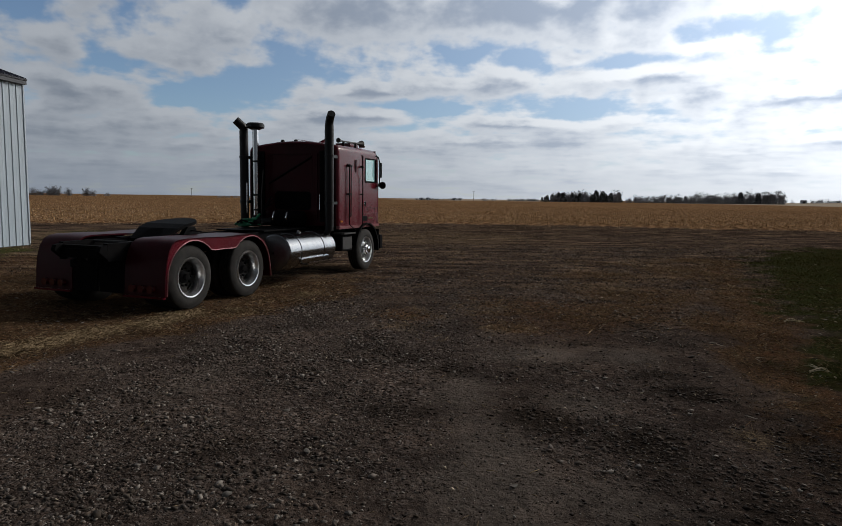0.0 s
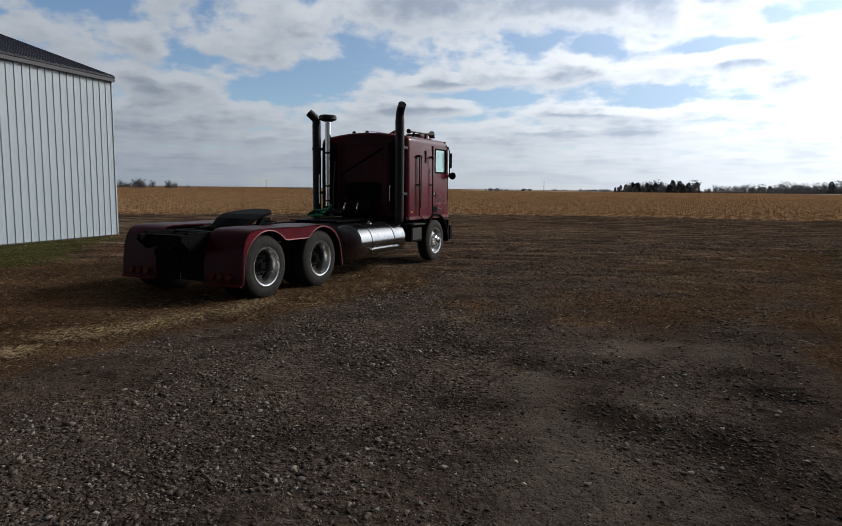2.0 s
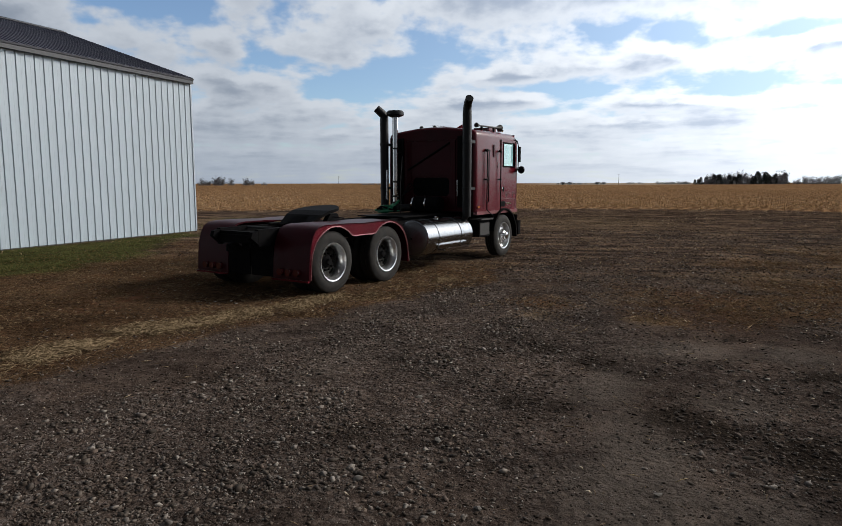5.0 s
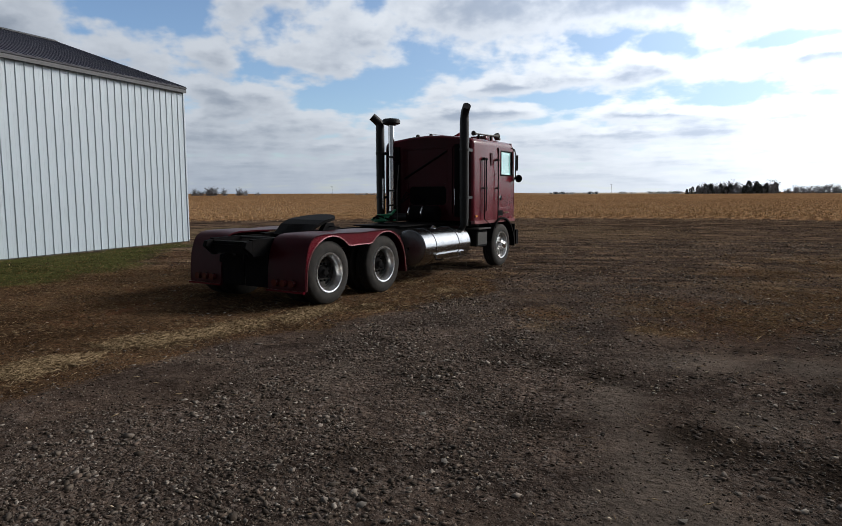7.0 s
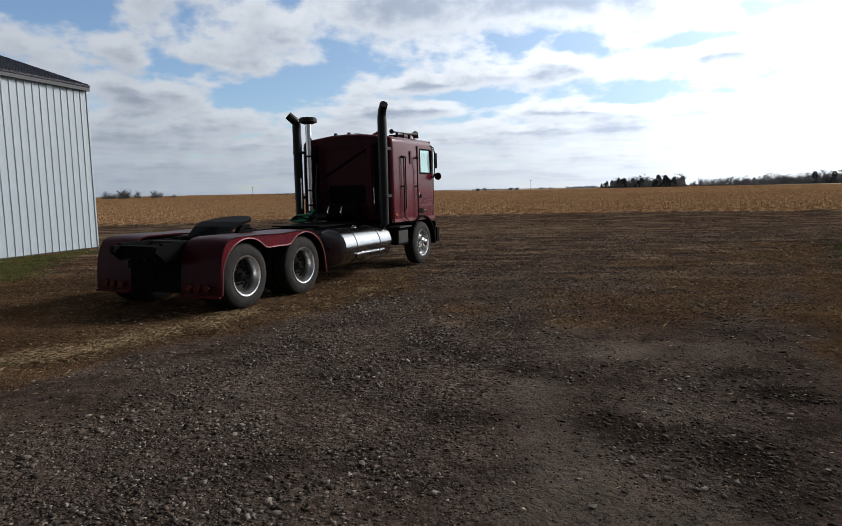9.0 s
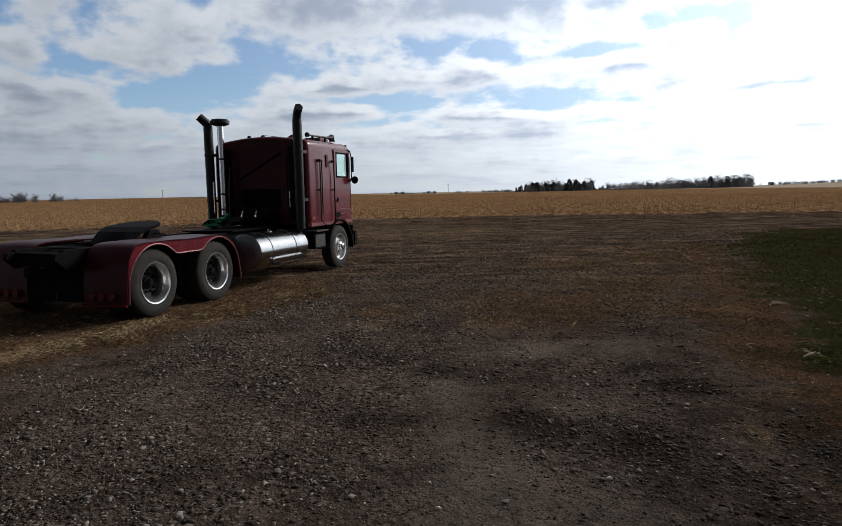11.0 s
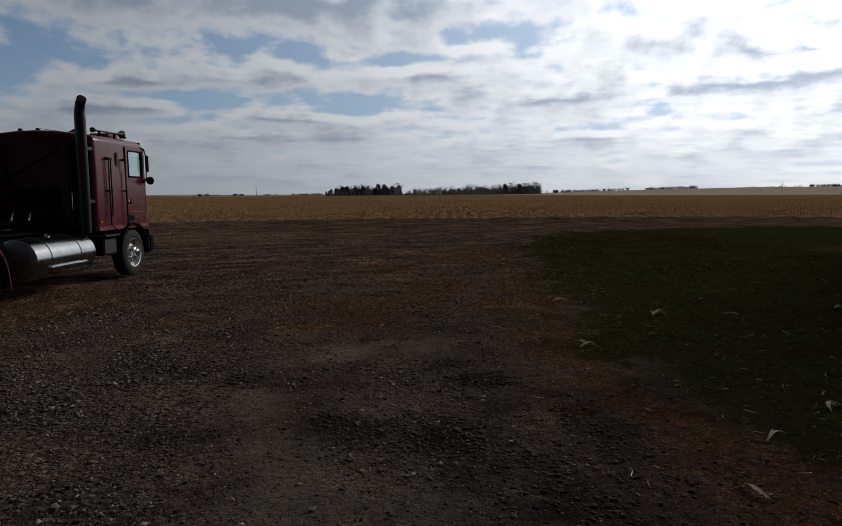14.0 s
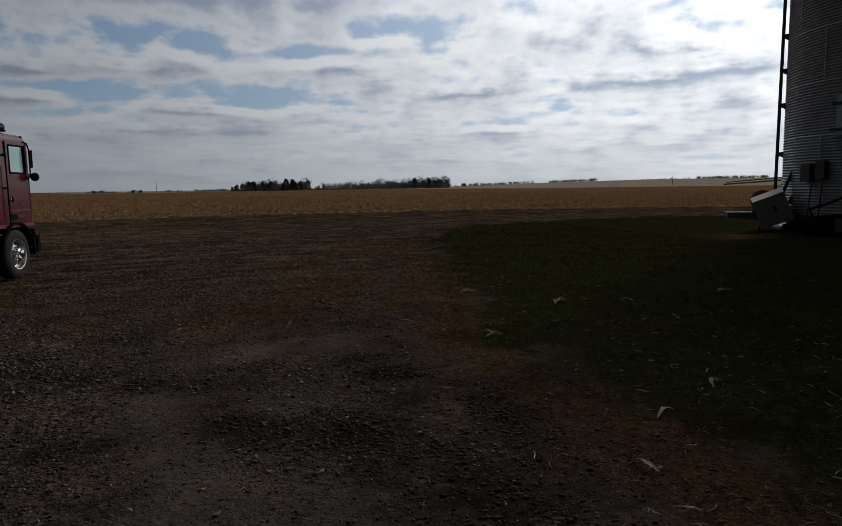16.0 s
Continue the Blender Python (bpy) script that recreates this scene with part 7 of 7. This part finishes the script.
def grass_and_straw():
    # lawn blades, thick near the camera
    x, y = throw(135000, -2.5, 19.0, 2.0, 27.0, 1.5)
    keep = rng.random(len(x)) < zone_masks(x, y)[1] ** 1.5 * (x > 2) * (0.25 + 0.75 * ease(fbm(x, y, 1.2, 131), 0.3, 0.6))
    x, y = x[keep], y[keep]
    n = len(x)
    v = [(a * 0.10, b * 0.10, c) for a, b, c in BLADE_V]
    swarm("lawn_grass", v, BLADE_F, lay(x, y, 0.003), rng.random(n) * 6.28, (0.025 + 0.07 * rng.random(n) ** 2) * (0.75 + 0.5 * ease(fbm(x, y, 1.7, 71), 0.3, 0.65)) * (0.9 + 0.03 * y), M_GRASS, "short patchy green lawn with dry blades", "grass", lean=0.5 + 0.9 * rng.random(n))
    x = -16 + 13 * rng.random(60000)
    y = 4 + 30 * rng.random(60000) ** 1.3
    keep = rng.random(len(x)) < zone_masks(x, y)[7] ** 1.3
    x, y = x[keep], y[keep]
    n = len(x)
    swarm("lawn_grass", [(a * 0.14, b * 0.14, c) for a, b, c in BLADE_V], BLADE_F, lay(x, y, 0.003), rng.random(n) * 6.28, 0.03 + 0.05 * rng.random(n), M_GRASS_SUNLIT, "short green grass along the shed, sunlight in its colour", "grass", lean=(rng.random(n) - 0.5) * 1.8)
    x = 7 + 26 * rng.random(60000)
    y = 9 + 19 * rng.random(60000)
    keep = rng.random(len(x)) < zone_masks(x, y)[1] ** 1.5 * (0.6 + 0.4 * (x > 12))
    x, y = x[keep], y[keep]
    n = len(x)
    swarm("lawn_grass", [(a * 0.16, b * 0.16, c) for a, b, c in BLADE_V], BLADE_F, lay(x, y, 0.003), rng.random(n) * 6.28, 0.035 + 0.05 * rng.random(n) ** 2, M_GRASS, "short patchy green lawn with dry blades", "grass", lean=0.7 + 0.7 * rng.random(n))
    # the strip of straw raked along the edge of the drive
    line = np.array(STRAW_LINE)
    k = rng.random(34000) * (len(line) - 1.001)
    i = k.astype(int)
    p = line[i] + (line[i + 1] - line[i]) * (k - i)[:, None]
    x = p[:, 0] + rng.normal(0, 0.15, len(k)) + 0.5 * (fbm(k, k * 0, 2.0, 95) - 0.5)
    y = p[:, 1] + rng.normal(0, 0.15, len(k))
    keep = fbm(x, y, 1.4, 91) + 0.25 * fbm(x, y, 5.0, 93) > 0.66 + 0.14 * (rng.random(len(k)) - 0.5)
    x, y = x[keep], y[keep]
    n = len(x)
    swarm("straw", [(a, b * 0.45, c) for a, b, c in STRIP_V], STRIP_F, lay(x, y, -0.008), rng.normal(0.9, 1.3, n), 0.04 + 0.12 * rng.random(n) ** 2, M_STRAW, "pale dry straw strewn along the drive", "straw", lean=(rng.random(n) - 0.5) * 1.0)
    # dead brown grass, left of the drive and along the lawn
    x, y = throw(130000, -17, 12, 2.2, 32, 1.35)
    z = zone_masks(x, y)
    brown = near_masks(x, y)[2]
    z = z[:6] + (np.maximum(z[6], 0.8 * brown * ease(fbm(x, y, 2.0, 99), 0.36, 0.6)),)
    keep = rng.random(len(x)) < (0.10 + 0.9 * z[6]) * (1 - z[0] * 0.9) * (1 - 0.5 * z[4]) * ((x < -4.2) | (z[6] > 0.25))
    x, y = x[keep], y[keep]
    n = len(x)
    swarm("dead_grass", [(a * 0.09, b * 0.09, c) for a, b, c in BLADE_V], BLADE_F, lay(x, y, 0.003), rng.random(n) * 6.28, (0.035 + 0.06 * rng.random(n) ** 2) * (0.8 + 0.03 * y), M_DEAD, "trampled dead brown grass beside the drive", "grass", lean=1.0 + 0.5 * rng.random(n))
    # straw and dry blades
    x, y = throw(150000, -15, 13, 1.9, 34, 1.6)
    z = zone_masks(x, y)
    p = z[2] ** 1.6 * 0.9 + 0.60 * near_masks(x, y)[2] ** 2 * (0.3 + 1.2 * ease(fbm(x, y, 2.2, 97), 0.45, 0.65)) + 0.035 * (1 - z[0]) + 0.012 + 0.15 * z[1]
    keep = rng.random(len(x)) < p * (z[3] < 0.2)
    x, y = x[keep], y[keep]
    n = len(x)
    s = (0.035 + 0.10 * rng.random(n) ** 2) * (0.8 + 0.022 * y)
    swarm("straw", [(a, b * 0.5, c) for a, b, c in STRIP_V], STRIP_F, lay(x, y, -0.004), rng.random(n) * 6.28, s, M_STRAW, "scattered dry straw and dead grass", "straw", lean=(rng.random(n) - 0.5) * 0.7)


grass_and_straw()


def stubble():
    """Cut corn stalks standing in rows and the trash between them."""
    ca, sa = math.cos(radians(20)), math.sin(radians(20))
    n = 60000
    dist = 34 + 150 * rng.random(n) ** 1.5
    az = np.radians(-47 + 110 * rng.random(n))
    x, y = dist * np.sin(az), dist * np.cos(az)
    # snap to the rows, 0.76 m apart
    across = x * ca - y * sa
    along = x * sa + y * ca
    across = np.round(across / 0.76) * 0.76 + rng.normal(0, 0.26, n)
    x, y = across * ca + along * sa, -across * sa + along * ca
    d = np.hypot(x, y)
    keep = (field_depth(x, y) > 0.4) & (rng.random(n) < 0.8)
    x, y, d = x[keep], y[keep], d[keep]
    n = len(x)
    v = [(0.15, 0, 0), (-0.07, 0.13, 0), (-0.07, -0.13, 0), (0.12, 0.02, 1.0), (-0.05, 0.11, 0.93), (-0.06, -0.10, 1.05)]
    f = [[0, 1, 4], [0, 4, 3], [1, 2, 5], [1, 5, 4], [2, 0, 3], [2, 3, 5], [3, 4, 5]]
    swarm("corn_stubble", v, f, lay(x, y, 0.02), rng.random(n) * 6.28, 0.07 + 0.13 * rng.random(n), M_STALK, "cut corn stalks standing in rows in the field", "stubble", lean=rng.normal(0, 0.6, n))
    n = 100000
    dist = 34 + 120 * rng.random(n) ** 1.9
    az = np.radians(-47 + 110 * rng.random(n))
    x, y = dist * np.sin(az), dist * np.cos(az)
    keep = (field_depth(x, y) > -0.7 - 2.2 * rng.random(n) ** 5) & (rng.random(n) < 0.35 + 0.65 * ease(fbm(x, y, 0.5, 141), 0.35, 0.6))
    x, y = x[keep], y[keep]
    n = len(x)
    swarm("corn_trash", STRIP_V, STRIP_F, lay(x, y, -0.02), rng.random(n) * 6.28, 0.10 + 0.38 * rng.random(n) ** 2.2, M_TRASH, "dry corn leaves lying over the stubble field", "corn trash", lean=(rng.random(n) - 0.5) * 1.0)


stubble()


def corn_husk(seed, length, leaves, curl):
    """A torn husk: thin curled leaves that fray out from one butt."""
    r = random.Random(seed)
    bm = bmesh.new()
    for k in range(leaves):
        a, w = r.uniform(-0.3, 0.3), length * r.uniform(0.03, 0.075)
        ln, bend, lift = length * r.uniform(0.65, 1.0), curl * r.uniform(0.4, 1.2) * r.choice((-1, 1)), r.uniform(0.05, 0.16)
        c, prev = Vector((0, 0, 0.008 + 0.004 * k)), None
        for i in range(10):
            t = i / 9
            d = Vector((math.cos(a), math.sin(a), 0))
            s = Vector((-math.sin(a), math.cos(a), 0)) * w * (math.sin(0.5 + 2.45 * t) * r.uniform(0.7, 1.15))
            z = Vector((0, 0, length * lift * math.sin(t * 2.9)))
            cup = Vector((0, 0, w * r.uniform(0.2, 0.7)))
            cur = [bm.verts.new(c + z - s + cup), bm.verts.new(c + z), bm.verts.new(c + z + s + cup * r.uniform(0.4, 1.2))]
            if prev:
                bm.faces.new((prev[0], cur[0], cur[1], prev[1]))
                bm.faces.new((prev[1], cur[1], cur[2], prev[2]))
            prev = cur
            c = c + d * ln / 9
            a += bend / 9 * (0.4 + 1.4 * t)
    bmesh.ops.solidify(bm, geom=bm.faces[:], thickness=0.002)
    return bm


def leaf_bits():
    """Pale scraps of leaf and husk blown over the yard."""
    x, y = throw(5200, -16, 16, 3.0, 42, 0.9)
    keep = field_depth(x, y) < -0.5
    x, y = x[keep], y[keep]
    n = len(x)
    v = [(a, b * 4, c * 1.6) for a, b, c in STRIP_V]
    swarm("leaf_scraps", v, STRIP_F, lay(x, y, -0.006), rng.random(n) * 6.28, (0.018 + 0.05 * rng.random(n) ** 2) * (0.8 + 0.035 * y), M_SCRAP, "pale scraps of dry corn leaf blown over the yard", "leaf litter", lean=(rng.random(n) - 0.5) * 0.8)


leaf_bits()


def lawn_twigs():
    """Thin pale shreds of husk and stalk lying in the grass."""
    for i, (bend, count) in enumerate(((0.10, 420), (-0.16, 340), (0.25, 200))):
        x = 2.4 + 9 * rng.random(count * 3) ** 1.4
        y = 2.4 + 11 * rng.random(count * 3) ** 1.3
        z = zone_masks(x, y)
        keep = rng.random(len(x)) < 0.25 + 0.75 * np.maximum(z[1], near_masks(x, y)[2])
        x, y = x[keep][:count], y[keep][:count]
        n = len(x)
        v = [(-0.5, 0.0, 0.0), (-0.15, bend, 0.05), (0.2, bend * 1.1, 0.09), (0.5, 0.0, 0.03), (-0.15, bend + 0.04, 0.02), (0.2, bend * 1.1 + 0.035, 0.05)]
        f = [[0, 1, 4], [1, 2, 4], [2, 5, 4], [2, 3, 5], [4, 1, 0], [5, 3, 2]]
        swarm("husk_shreds", v, f, lay(x, y, -0.012), rng.random(n) * 6.28, 0.03 + 0.11 * rng.random(n) ** 2.5, M_HUSK, "thin pale shreds of corn husk in the grass", "leaf litter", lean=rng.normal(0, 0.25, n))


lawn_twigs()


def small_litter():
    spots = ((5.87, 7.94, 0.36, 40, 5, 0.6), (5.22, 9.55, 0.30, 10, 4, 0.7), (4.65, 4.17, 0.26, 60, 1, 1.9), (3.03, 3.18, 0.20, 80, 2, 0.5), (3.93, 6.63, 0.26, 10, 4, 0.9), (4.1, 6.75, 0.18, 130, 3, 1.0), (4.95, 4.51, 0.16, 35, 1, 0.4), (3.72, 3.87, 0.26, 25, 2, 0.5), (8.7, 7.56, 0.3, 0, 2, 0.5), (7.08, 7.66, 0.24, 170, 1, 1.0), (2.9, 2.75, 0.16, 170, 1, 1.2))
    for i, (x, y, ln, a, leaves, curl) in enumerate(spots):
        o = part("corn_husk", corn_husk(i + 3, ln, leaves, curl), M_HUSK, None, smooth=True)
        o.matrix_world = pose(x, y, ground_at(x, y) + 0.005, 0, 0, a)
        tagged(o, "pale dry corn husk lying in the short grass", "corn husk", "corn husks on the grass")
    for i, (x, y, s) in enumerate(((0.49, 11.3, 0.07), (3.18, 9.85, 0.065), (3.27, 8.8, 0.075), (-1.09, 3.7, 0.08), (-0.36, 3.52, 0.06), (0.6, 3.89, 0.065), (-1.09, 5.2, 0.06), (0.34, 6.93, 0.05), (-0.75, 4.35, 0.085))):
        bm = bmesh.new()
        v = [bm.verts.new(p) for p in pebble(40 + i)]
        for f in ICO_F:
            bm.faces.new([v[k] for k in f])
        bmesh.ops.subdivide_edges(bm, edges=bm.edges[:], cuts=1, use_grid_fill=True, smooth=0.6)
        bmesh.ops.scale(bm, vec=(s, s * 0.85, s * 0.6), verts=bm.verts[:])
        o = part("stone", bm, M_PALE_STONE, None, smooth=True)
        o.matrix_world = pose(x, y, ground_at(x, y) + s * 0.10, 0, 0, i * 37)
        tagged(o, "pale fist-sized stone on the drive", "stone", "larger stones on the drive")


small_litter()
